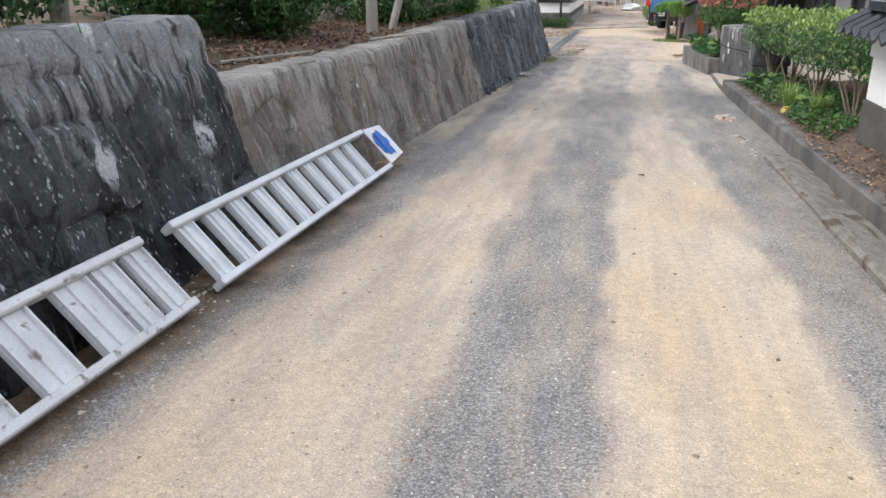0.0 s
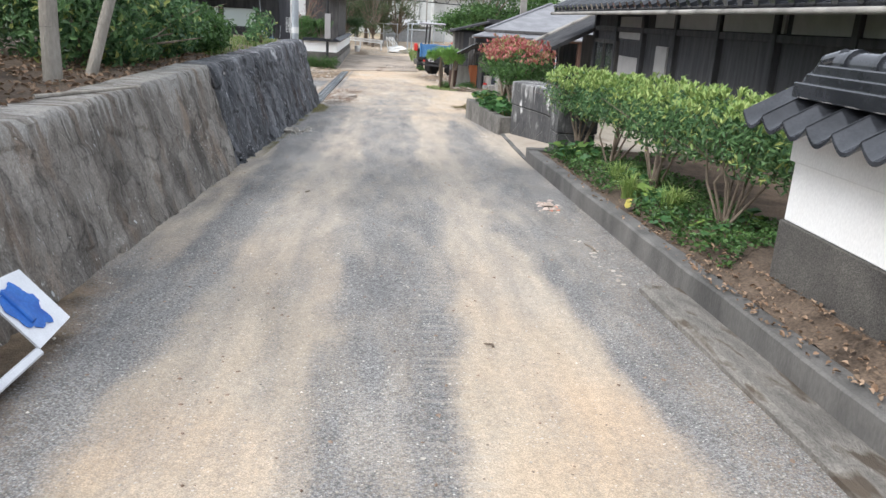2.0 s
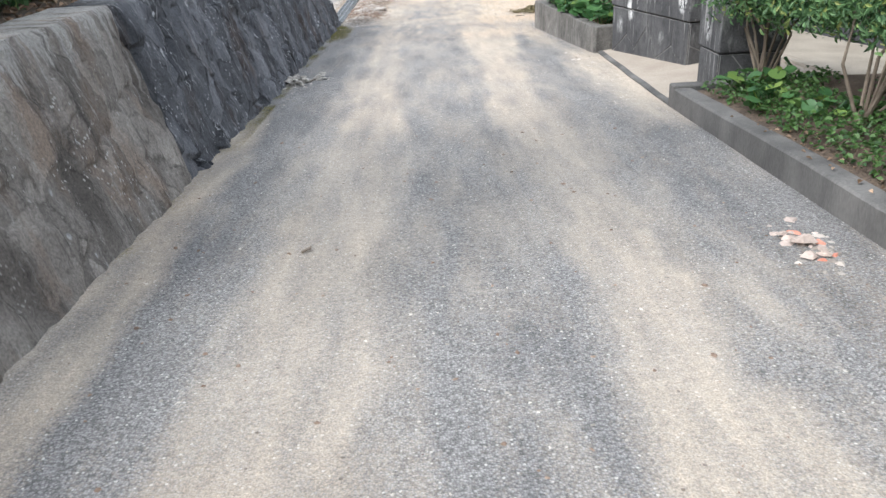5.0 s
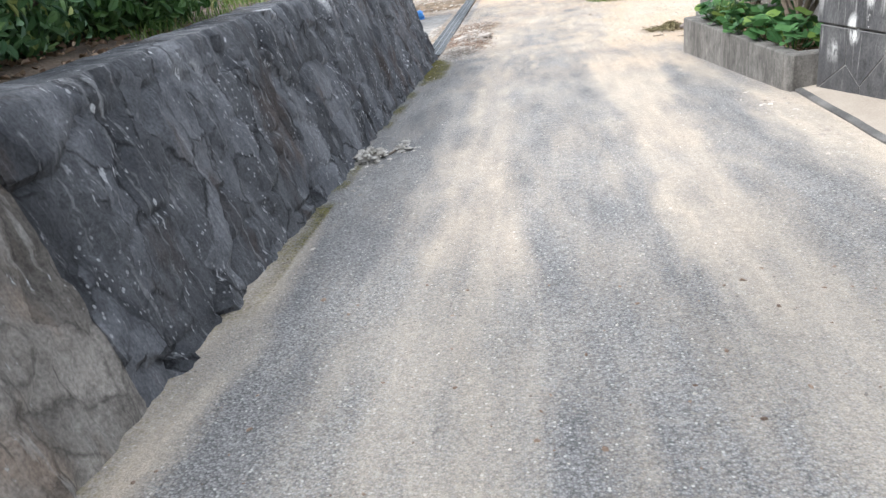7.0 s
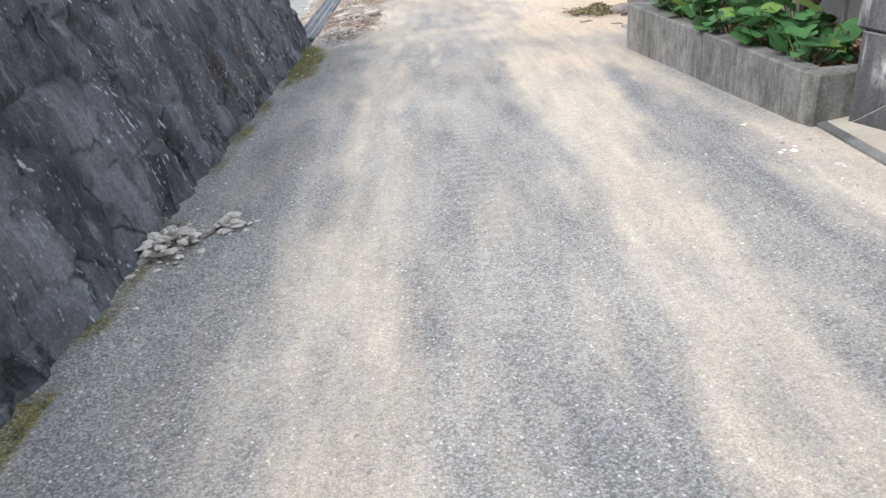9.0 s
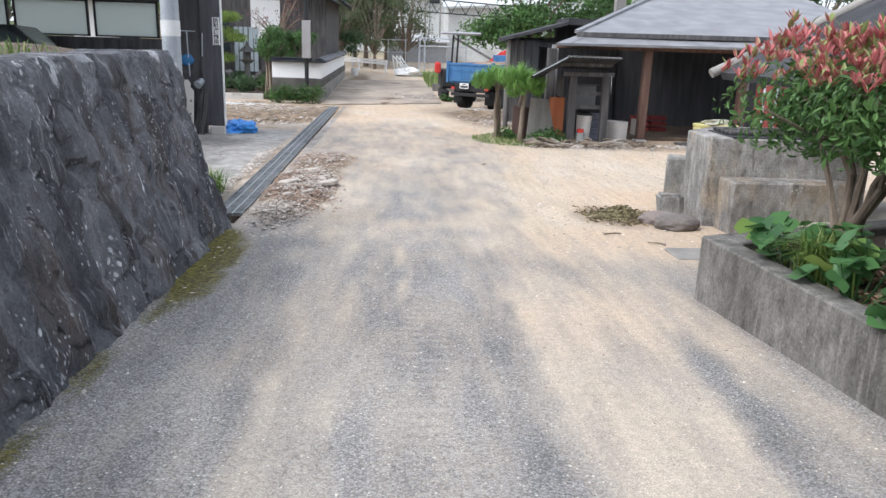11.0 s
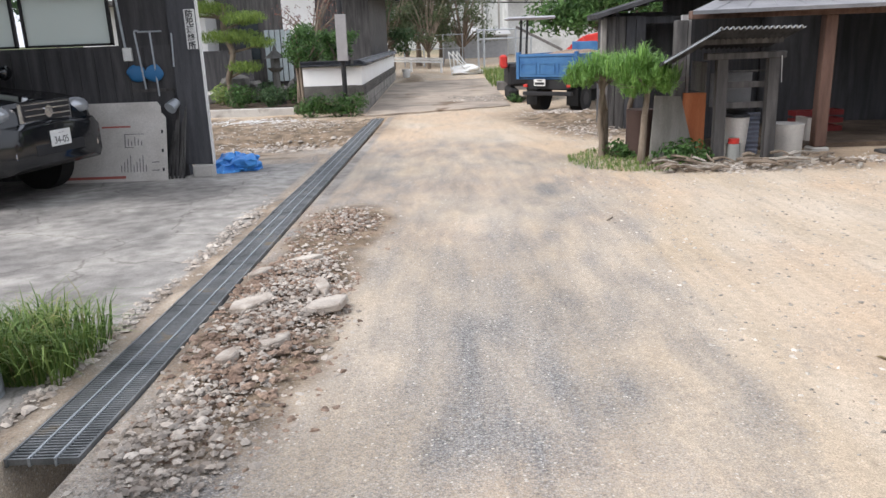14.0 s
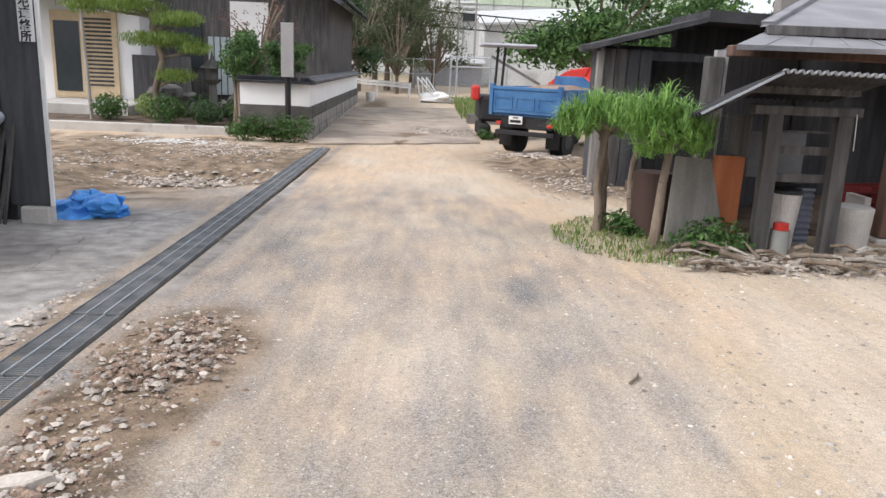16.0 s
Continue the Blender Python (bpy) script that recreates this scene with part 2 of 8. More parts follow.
def ground_material():
    """Worn asphalt under drifts of sandy dust, mud, concrete and moss; the point mask says how much of each."""
    mt = bpy.data.materials.new("lane_surface")
    mt.use_nodes = True
    N, L = mt.node_tree.nodes, mt.node_tree.links
    bsdf = N["Principled BSDF"]
    bsdf.inputs["Roughness"].default_value = 0.9
    bsdf.inputs["Specular IOR Level"].default_value = 0.25
    geo = N.new("ShaderNodeNewGeometry")
    at = N.new("ShaderNodeAttribute")
    at.attribute_name = "cover"
    sep = N.new("ShaderNodeSeparateXYZ")
    L.new(at.outputs["Vector"], sep.inputs[0])
    at2 = N.new("ShaderNodeAttribute")
    at2.attribute_name = "cover_more"
    sep2 = N.new("ShaderNodeSeparateXYZ")
    L.new(at2.outputs["Vector"], sep2.inputs[0])

    def noisy(sc, detail=4.0, stretch=None):
        t = N.new("ShaderNodeTexNoise")
        t.inputs["Scale"].default_value = sc
        t.inputs["Detail"].default_value = detail
        src = geo.outputs["Position"]
        if stretch:
            mp = N.new("ShaderNodeMapping")
            mp.inputs["Scale"].default_value = stretch
            L.new(src, mp.inputs[0])
            src = mp.outputs[0]
        L.new(src, t.inputs["Vector"])
        return t.outputs[0]

    def rng(src, a, b, c=0.0, d=1.0):
        r = N.new("ShaderNodeMapRange")
        for i, v in enumerate((a, b, c, d)):
            r.inputs[i + 1].default_value = v
        L.new(src, r.inputs[0])
        return r.outputs[0]

    def mix(kind, fac, c1, c2):
        m = N.new("ShaderNodeMixRGB")
        m.blend_type = kind
        for i, v in enumerate((fac, c1, c2)):
            if hasattr(v, "is_linked"):
                L.new(v, m.inputs[i])
            else:
                m.inputs[i].default_value = v if i == 0 else (*v, 1)
        return m.outputs[0]

    def math_(op, a, b):
        m = N.new("ShaderNodeMath")
        m.operation = op
        m.use_clamp = True
        for i, v in enumerate((a, b)):
            if hasattr(v, "is_linked"):
                L.new(v, m.inputs[i])
            else:
                m.inputs[i].default_value = v
        return m.outputs[0]

    def cells(sc):
        v = N.new("ShaderNodeTexVoronoi")
        v.inputs["Scale"].default_value = sc
        L.new(geo.outputs["Position"], v.inputs["Vector"])
        return v

    stones, speck, crumbs = cells(105), cells(40), cells(19)
    grey = N.new("ShaderNodeSeparateColor")
    L.new(stones.outputs["Color"], grey.inputs[0])
    tar = mix("MIX", rng(noisy(1.7, 6.0, (1.6, 0.5, 1)), 0.34, 0.66), (0.205, 0.201, 0.197), (0.295, 0.284, 0.270))
    tar = mix("MULTIPLY", 1.0, tar, rng(grey.outputs[0], 0.0, 1.0, 0.60, 1.45))
    tar = mix("MULTIPLY", 1.0, tar, rng(stones.outputs["Distance"], 0.25, 0.75, 1.12, 0.68))
    pick = N.new("ShaderNodeSeparateColor")
    L.new(speck.outputs["Color"], pick.inputs[0])
    pale = math_("MULTIPLY", rng(speck.outputs["Distance"], 0.26, 0.18), rng(pick.outputs[0], 0.80, 0.84))
    tar = mix("MIX", pale, tar, (0.56, 0.54, 0.50))
    sand = mix("MIX", rng(noisy(1.3, 7.0, (1.3, 0.5, 1)), 0.32, 0.68), (0.475, 0.382, 0.275), (0.55, 0.465, 0.365))
    sand = mix("MIX", rng(noisy(0.45, 3.0), 0.45, 0.62), sand, (0.53, 0.405, 0.285))
    place = N.new("ShaderNodeSeparateXYZ")
    L.new(geo.outputs["Position"], place.inputs[0])
    sand = mix("MIX", math_("MULTIPLY", rng(place.outputs[1], 6.0, 10.0, 0.0, 0.75), rng(place.outputs[1], 24.0, 19.0)), sand, (0.50, 0.435, 0.355))
    sand = mix("MULTIPLY", 1.0, sand, rng(noisy(150.0, 4.0), 0.3, 0.7, 0.72, 1.26))
    sand = mix("MULTIPLY", 1.0, sand, rng(noisy(22.0, 6.0), 0.3, 0.7, 0.88, 1.10))
    rut = noisy(5.5, 5.0, (2.4, 0.16, 1))
    sand = mix("MULTIPLY", 1.0, sand, rng(rut, 0.36, 0.64, 0.94, 1.04))
    chip = N.new("ShaderNodeSeparateColor")
    L.new(crumbs.outputs["Color"], chip.inputs[0])
    crumb = math_("MULTIPLY", rng(crumbs.outputs["Distance"], 0.16, 0.11), rng(chip.outputs[0], 0.86, 0.88))
    sand = mix("MIX", crumb, sand, (0.20, 0.155, 0.115))
    sand = mix("MIX", math_("MULTIPLY", pale, 0.6), sand, (0.66, 0.60, 0.52))
    grit = rng(noisy(75.0, 5.0), 0.3, 0.7, -0.20, 0.20)
    streak = rng(noisy(2.6, 9.0, (2.2, 0.45, 1)), 0.3, 0.7, -0.22, 0.22)
    m = N.new("ShaderNodeMath")
    m.operation = "ADD"
    L.new(grit, m.inputs[0])
    L.new(streak, m.inputs[1])
    m2 = N.new("ShaderNodeMath")
    m2.operation = "ADD"
    L.new(m.outputs[0], m2.inputs[0])
    L.new(sep.outputs[0], m2.inputs[1])
    col = mix("MIX", rng(m2.outputs[0], 0.05, 0.95), tar, sand)
    conc = mix("MIX", rng(noisy(0.9, 8.0), 0.36, 0.64), (0.19, 0.18, 0.17), (0.385, 0.365, 0.335))
    conc = mix("MULTIPLY", 1.0, conc, rng(noisy(6.0, 9.0), 0.32, 0.68, 0.70, 1.20))
    plate = N.new("ShaderNodeTexVoronoi")
    plate.feature = "DISTANCE_TO_EDGE"
    plate.inputs["Scale"].default_value = 0.7
    warp = N.new("ShaderNodeMixRGB")
    warp.blend_type = "ADD"
    warp.inputs[0].default_value = 0.5
    wob = N.new("ShaderNodeTexNoise")
    wob.inputs["Scale"].default_value = 2.5
    wob.inputs["Detail"].default_value = 6.0
    L.new(geo.outputs["Position"], wob.inputs["Vector"])
    L.new(geo.outputs["Position"], warp.inputs[1])
    L.new(wob.outputs[1], warp.inputs[2])
    L.new(warp.outputs[0], plate.inputs["Vector"])
    conc = mix("MULTIPLY", rng(plate.outputs[0], 0.003, 0.010, 0.45, 0.0), conc, (0.3, 0.28, 0.25))
    conc = mix("MULTIPLY", 1.0, conc, rng(noisy(70.0), 0.3, 0.7, 0.85, 1.12))
    col = mix("MIX", math_("ADD", sep.outputs[2], 0.0), col, conc)
    mud = mix("MIX", rng(noisy(4.0, 6.0), 0.35, 0.65), (0.10, 0.075, 0.05), (0.30, 0.225, 0.155))
    mud = mix("MULTIPLY", 1.0, mud, rng(noisy(60.0), 0.3, 0.7, 0.75, 1.2))
    m3 = N.new("ShaderNodeMath")
    m3.operation = "ADD"
    L.new(grit, m3.inputs[0])
    L.new(sep.outputs[1], m3.inputs[1])
    col = mix("MIX", rng(m3.outputs[0], 0.25, 0.75), col, mud)
    m4 = N.new("ShaderNodeMath")
    m4.operation = "ADD"
    L.new(grit, m4.inputs[0])
    L.new(sep2.outputs[0], m4.inputs[1])
    moss = mix("MIX", rng(noisy(30.0), 0.35, 0.65), (0.045, 0.040, 0.016), (0.165, 0.145, 0.035))
    col = mix("MIX", rng(m4.outputs[0], 0.35, 0.7), col, moss)
    grass = mix("MIX", rng(noisy(3.0), 0.3, 0.7), (0.05, 0.075, 0.025), (0.12, 0.12, 0.05))
    col = mix("MIX", sep2.outputs[1], col, grass)
    pos = N.new("ShaderNodeSeparateXYZ")
    L.new(geo.outputs["Position"], pos.inputs[0])
    tread = N.new("ShaderNodeMath")
    tread.operation = "MULTIPLY"
    tread.inputs[1].default_value = 62.0
    L.new(pos.outputs[1], tread.inputs[0])
    wave = N.new("ShaderNodeMath")
    wave.operation = "SINE"
    L.new(tread.outputs[0], wave.inputs[0])
    lug = math_("MULTIPLY", math_("MULTIPLY", rng(wave.outputs[0], 0.1, 0.5), rng(noisy(9.0), 0.42, 0.58)), sep2.outputs[2])
    col = mix("MIX", lug, col, (0.46, 0.41, 0.35))
    L.new(col, bsdf.inputs["Base Color"])
    bp = N.new("ShaderNodeBump")
    bp.inputs["Strength"].default_value = 0.5
    bp.inputs["Distance"].default_value = 0.012
    h = mix("MIX", rng(m2.outputs[0], 0.05, 0.95), stones.outputs["Distance"], noisy(60.0))
    L.new(h, bp.inputs["Height"])
    L.new(bp.outputs[0], bsdf.inputs["Normal"])
    return mt


def wall_material(name, dark, mid, pale, chips=0.62, drip=0.56, wash=None, brown=None, joint=0.5, relief=0.9):
    """Rough weathered wall stone: blotches, vertical drip marks, pale lichen chips, dark joints; wash: (z0, z1) of a paler crest."""
    mt = bpy.data.materials.new(name)
    mt.use_nodes = True
    N, L = mt.node_tree.nodes, mt.node_tree.links
    bsdf = N["Principled BSDF"]
    bsdf.inputs["Roughness"].default_value = 0.92
    bsdf.inputs["Specular IOR Level"].default_value = 0.3
    geo = N.new("ShaderNodeNewGeometry")

    def tex(kind, sc, stretch=(1, 1, 1), detail=6.0, **kw):
        mp = N.new("ShaderNodeMapping")
        mp.inputs["Scale"].default_value = stretch
        L.new(geo.outputs["Position"], mp.inputs[0])
        t = N.new(kind)
        t.inputs["Scale"].default_value = sc
        if kind == "ShaderNodeTexNoise":
            t.inputs["Detail"].default_value = detail
            t.inputs["Roughness"].default_value = kw.get("rough", 0.6)
            t.inputs["Distortion"].default_value = kw.get("warp", 0.0)
        L.new(mp.outputs[0], t.inputs["Vector"])
        return t

    def rng(src, lo, hi, c=0.0, d=1.0):
        r = N.new("ShaderNodeMapRange")
        for i, v in enumerate((lo, hi, c, d)):
            r.inputs[i + 1].default_value = v
        L.new(src, r.inputs[0])
        return r.outputs[0]

    def mix(kind, fac, c1, c2):
        m = N.new("ShaderNodeMixRGB")
        m.blend_type = kind
        for i, v in enumerate((fac, c1, c2)):
            if hasattr(v, "is_linked"):
                L.new(v, m.inputs[i])
            else:
                m.inputs[i].default_value = v if i == 0 else (*v, 1)
        return m.outputs[0]

    def both(op, p, q):
        m = N.new("ShaderNodeMath")
        m.operation = op
        m.use_clamp = True
        L.new(p, m.inputs[0])
        L.new(q, m.inputs[1])
        return m.outputs[0]

    noise_ = "ShaderNodeTexNoise"
    col = mix("MIX", rng(tex(noise_, 1.7, (1, 1.2, 0.6), 9, warp=0.5).outputs[0], 0.38, 0.62), dark, mid)
    if brown:
        col = mix("MIX", rng(tex(noise_, 2.3, (1, 1.3, 0.5), 7).outputs[0], 0.52, 0.66), col, brown)
    rough_ = tex(noise_, 10.0, (1, 1.2, 0.55), 10, rough=0.72).outputs[0]
    col = mix("MULTIPLY", 1.0, col, rng(rough_, 0.30, 0.70, 0.50, 1.50))
    crack = N.new("ShaderNodeTexVoronoi")
    crack.feature = "DISTANCE_TO_EDGE"
    mp = N.new("ShaderNodeMapping")
    mp.inputs["Scale"].default_value = (1, 1.15, 0.65)
    mp.inputs["Rotation"].default_value = (0.35, 0, 0)
    wn = tex(noise_, 3.0)
    add = N.new("ShaderNodeMixRGB")
    add.blend_type = "ADD"
    add.inputs[0].default_value = 0.22
    L.new(geo.outputs["Position"], add.inputs[1])
    L.new(wn.outputs[1], add.inputs[2])
    L.new(add.outputs[0], mp.inputs[0])
    L.new(mp.outputs[0], crack.inputs["Vector"])
    crack.inputs["Scale"].default_value = 3.0
    block = N.new("ShaderNodeTexVoronoi")
    block.inputs["Scale"].default_value = 3.0
    L.new(mp.outputs[0], block.inputs["Vector"])
    tone = N.new("ShaderNodeSeparateColor")
    L.new(block.outputs["Color"], tone.inputs[0])
    if joint:
        col = mix("MULTIPLY", 1.0, col, rng(tone.outputs[0], 0.0, 1.0, 1 - 0.42 * joint, 1 + 0.42 * joint))
    broken = tex(noise_, 2.4, (1, 1, 1), 4).outputs[0]
    col = mix("MULTIPLY", both("MULTIPLY", rng(crack.outputs[0], 0.0, 0.04, joint, 0.0), rng(broken, 0.42, 0.55)), col, (0.18, 0.18, 0.18))
    drips = tex(noise_, 2.2, (1, 5.0, 0.42), 9, rough=0.62, warp=0.25).outputs[0]
    runs = tex(noise_, 4.5, (1, 5.5, 0.30), 9, rough=0.66).outputs[0]
    if wash:
        sep = N.new("ShaderNodeSeparateXYZ")
        L.new(geo.outputs["Position"], sep.inputs[0])
        m = N.new("ShaderNodeMath")
        m.operation = "ADD"
        L.new(rng(sep.outputs[2], wash[0], wash[1], -0.16, 0.20), m.inputs[0])
        L.new(drips, m.inputs[1])
        m.use_clamp = True
        col = mix("MIX", rng(m.outputs[0], 0.56, 0.66, 0.0, 0.85), col, pale)
        col = mix("MULTIPLY", rng(rough_, 0.50, 0.64, 0.0, 0.6), col, (0.38, 0.38, 0.39))
    col = mix("MIX", rng(runs, drip, drip + 0.06, 0.0, 0.65), col, [v * 0.45 for v in dark])
    col = mix("MIX", rng(tex(noise_, 5.5, (1, 4.0, 0.35), 9, rough=0.66).outputs[0], 0.57, 0.66, 0.0, 0.5), col, pale)

    def flecks(sc, size, rare, mask_scale, at):
        v = tex("ShaderNodeTexVoronoi", sc, (1, 1.25, 0.75))
        c = N.new("ShaderNodeSeparateColor")
        L.new(v.outputs["Color"], c.inputs[0])
        spot_ = both("MULTIPLY", rng(v.outputs["Distance"], size, size * 0.65), rng(c.outputs[0], rare, rare + 0.03))
        return both("MULTIPLY", spot_, rng(tex(noise_, mask_scale, (1, 1.4, 0.5), 5).outputs[0], at, at + 0.07))

    white = [min(v * 1.75, 0.62) for v in pale]
    col = mix("MIX", flecks(42.0, 0.40, 0.74, 2.2, chips - 0.13), col, [v * 1.2 for v in pale])
    col = mix("MIX", flecks(17.0, 0.34, 0.80, 1.3, chips - 0.07), col, white)
    lich = both("MULTIPLY", rng(tex(noise_, 12.0, (1, 2.0, 0.6), 7, rough=0.65).outputs[0], chips - 0.01, chips + 0.03), rng(tex(noise_, 1.1, (1, 1.2, 0.6), 3).outputs[0], 0.46, 0.56))
    col = mix("MIX", lich, col, white)
    if wash:
        splash = both("MULTIPLY", flecks(3.2, 0.40, 0.80, 2.0, 0.40), rng(rough_, 0.44, 0.50))
        splash = both("MULTIPLY", splash, rng(sep.outputs[2], wash[0], wash[0] + 0.25))
        col = mix("MIX", splash, col, white)
    fine = tex(noise_, 70.0, (1, 1, 0.8), 4).outputs[0]
    col = mix("MULTIPLY", 1.0, col, rng(fine, 0.3, 0.7, 0.72, 1.3))
    L.new(col, bsdf.inputs["Base Color"])
    hgt = mix("ADD", 0.3, rough_, fine)
    bp = N.new("ShaderNodeBump")
    bp.inputs["Strength"].default_value = relief
    bp.inputs["Distance"].default_value = 0.045
    L.new(hgt, bp.inputs["Height"])
    L.new(bp.outputs[0], bsdf.inputs["Normal"])
    return mt


LANE = ground_material()
WALL_BLACK = wall_material("black_weathered_stone", (0.034, 0.035, 0.038), (0.105, 0.106, 0.108), (0.36, 0.355, 0.355), 0.64, 0.62, (0.35, 1.15), None, 0.8)
WALL_BROWN = wall_material("brown_grey_weathered_stone", (0.17, 0.153, 0.135), (0.36, 0.33, 0.295), (0.46, 0.44, 0.41), 0.66, 0.60, (0.30, 0.88), (0.28, 0.225, 0.18), 0.55)
WALL_DARK = wall_material("charcoal_weathered_stone", (0.072, 0.075, 0.083), (0.188, 0.192, 0.203), (0.34, 0.342, 0.35), 0.625, 0.63, (0.45, 1.25), (0.10, 0.085, 0.08), 0.9)
CONCRETE = material("weathered_concrete", (0.20, 0.19, 0.175), (0.36, 0.34, 0.31), 0.9, scale=2.0, fine=70, bump=0.4, stain=(0.08, 0.075, 0.07), stain_at=0.6, stain_scale=2.5, stretch=(1, 1, 0.6))
CONCRETE_DARK = material("dark_stained_concrete", (0.085, 0.082, 0.078), (0.19, 0.182, 0.17), 0.9, scale=2.5, fine=60, bump=0.45, stain=(0.32, 0.31, 0.29), stain_at=0.68, stain_scale=3.5, stretch=(1, 1, 0.4))
CONCRETE_PALE = material("pale_concrete", (0.42, 0.40, 0.37), (0.55, 0.53, 0.49), 0.9, scale=2.0, fine=70, bump=0.3, stain=(0.25, 0.22, 0.19), stain_at=0.62)
STONE_GATE = wall_material("dark_gate_stone", (0.060, 0.060, 0.063), (0.125, 0.124, 0.124), (0.36, 0.355, 0.345), 0.72, 0.64, (-0.35, 0.75), None, 0.0, 0.3)
MORTAR = plain("mortar", (0.30, 0.295, 0.285), 0.95)
PLASTER = material("white_plaster", (0.86, 0.86, 0.85), (0.81, 0.80, 0.78), 0.85, scale=1.5, fine=80, bump=0.1, stain=(0.62, 0.58, 0.5), stain_at=0.68, stretch=(1, 1, 0.5), grain=0.05)
WASHED = material("washed_gravel_render", (0.085, 0.08, 0.075), (0.16, 0.15, 0.135), 0.95, scale=2, fine=150, bump=0.9, grain=0.5)
TILE = material("glazed_dark_roof_tile", (0.022, 0.024, 0.028), (0.046, 0.049, 0.056), 0.13, scale=4, fine=60, bump=0.04, per=0.25, spec=0.6)
ALU = material("weathered_aluminium", (0.68, 0.69, 0.72), (0.80, 0.81, 0.83), 0.5, 0.3, scale=5, fine=120, bump=0.05, stain=(0.42, 0.38, 0.35), stain_at=0.70, stain_scale=9, grain=0.06)
ALU_DULL = material("mud_stained_aluminium", (0.60, 0.60, 0.61), (0.72, 0.72, 0.73), 0.55, 0.2, scale=5, fine=110, bump=0.08, stain=(0.27, 0.23, 0.20), stain_at=0.62, stain_scale=13, grain=0.08)
BLUE_PAINT = material("smeared_blue_paint", (0.02, 0.10, 0.42), (0.04, 0.17, 0.55), 0.5, scale=8, fine=60, bump=0.1)
SOIL = material("dark_garden_soil", (0.075, 0.055, 0.04), (0.17, 0.125, 0.09), 0.95, scale=3, fine=50, bump=0.8, grain=0.4)
LITTER = material("leaf_litter", (0.19, 0.12, 0.075), (0.36, 0.26, 0.18), 0.9, scale=8, fine=60, bump=0.2, island=0.45)
RUBBLE = material("broken_stone", (0.29, 0.245, 0.205), (0.50, 0.455, 0.40), 0.95, scale=6, fine=60, bump=0.4, island=0.35)
GRAVEL = material("loose_gravel", (0.28, 0.25, 0.21), (0.55, 0.51, 0.45), 0.95, scale=12, fine=90, bump=0.1, island=0.45)
EARTH = material("dug_earth", (0.17, 0.115, 0.085), (0.36, 0.265, 0.20), 0.95, scale=5, fine=50, bump=0.8, grain=0.35)
BARK = material("grey_brown_bark", (0.13, 0.10, 0.075), (0.27, 0.22, 0.17), 0.95, scale=6, fine=50, bump=0.8, stretch=(1, 1, 0.3))
BARK_PALE = material("pale_trunk_bark", (0.26, 0.235, 0.20), (0.42, 0.39, 0.345), 0.95, scale=6, fine=50, bump=0.8, stretch=(1, 1, 0.3))
DARK_WOOD = material("charred_dark_timber", (0.042, 0.041, 0.044), (0.085, 0.082, 0.083), 0.8, scale=3, fine=40, bump=0.4, stretch=(3, 3, 0.3), per=0.2)
OLD_WOOD = material("old_grey_brown_timber", (0.062, 0.059, 0.058), (0.135, 0.128, 0.124), 0.9, scale=4, fine=40, bump=0.5, stretch=(3, 3, 0.3), per=0.2)
RED_WOOD = material("reddish_stained_timber", (0.115, 0.066, 0.05), (0.18, 0.108, 0.083), 0.8, scale=4, fine=40, bump=0.4, stretch=(3, 3, 0.3))
GREY_ROOF = material("grey_sheet_roofing", (0.19, 0.19, 0.20), (0.27, 0.27, 0.28), 0.6, 0.1, scale=2, fine=60, bump=0.1, stain=(0.18, 0.13, 0.10), stain_at=0.68)
# Even dark tone; on the shelter sheets it stands in for underside shade.
BARN_ROOF = material("dull_dark_sheet", (0.048, 0.048, 0.051), (0.080, 0.080, 0.084), 0.95, scale=3, fine=40, bump=0.3, spec=0.1)
GALV = material("galvanised_steel", (0.36, 0.39, 0.42), (0.47, 0.50, 0.53), 0.45, 0.5, scale=4, fine=80, bump=0.1)
GRATE = material("grey_steel_grating", (0.16, 0.17, 0.175), (0.28, 0.29, 0.295), 0.5, 0.5, scale=5, fine=90, bump=0.1, stain=(0.32, 0.27, 0.2), stain_at=0.62, stain_scale=5)
BLUE_TRUCK = material("faded_blue_truck_paint", (0.03, 0.11, 0.27), (0.06, 0.17, 0.34), 0.5, scale=3, fine=60, bump=0.1, stain=(0.25, 0.22, 0.2), stain_at=0.68)
BLACK_STEEL = plain("black_steel", (0.02, 0.02, 0.022), 0.6)
RUBBER = plain("black_rubber", (0.018, 0.018, 0.018), 0.85)
CAR_PAINT = material("black_car_paint", (0.008, 0.009, 0.011), (0.011, 0.012, 0.014), 0.10, scale=3, fine=90, bump=0.0, spec=0.7, grain=0.02)
CHROME = plain("chrome", (0.75, 0.76, 0.78), 0.15, 1.0)
WHITE = plain("white_enamel", (0.78, 0.78, 0.76), 0.4)
YELLOW = plain("pale_yellow_plastic", (0.66, 0.61, 0.27), 0.45)
RED = plain("red_paint", (0.55, 0.04, 0.03), 0.45)
ORANGE_BOARD = material("orange_brown_board", (0.42, 0.13, 0.05), (0.52, 0.19, 0.08), 0.7, scale=3, fine=50, bump=0.2, stretch=(3, 3, 0.3))
CARDBOARD = material("printed_cardboard", (0.50, 0.47, 0.43), (0.60, 0.57, 0.53), 0.9, scale=3, fine=60, bump=0.1)
TARP = material("crumpled_blue_sheet", (0.05, 0.22, 0.62), (0.08, 0.33, 0.75), 0.45, scale=5, fine=60, bump=0.2)
GLASS = plain("dark_window_glass", (0.05, 0.06, 0.065), 0.08)
PANE = leaf_material("frosted_pane", (0.66, 0.70, 0.68), (0.68, 0.72, 0.70), rough=0.3)
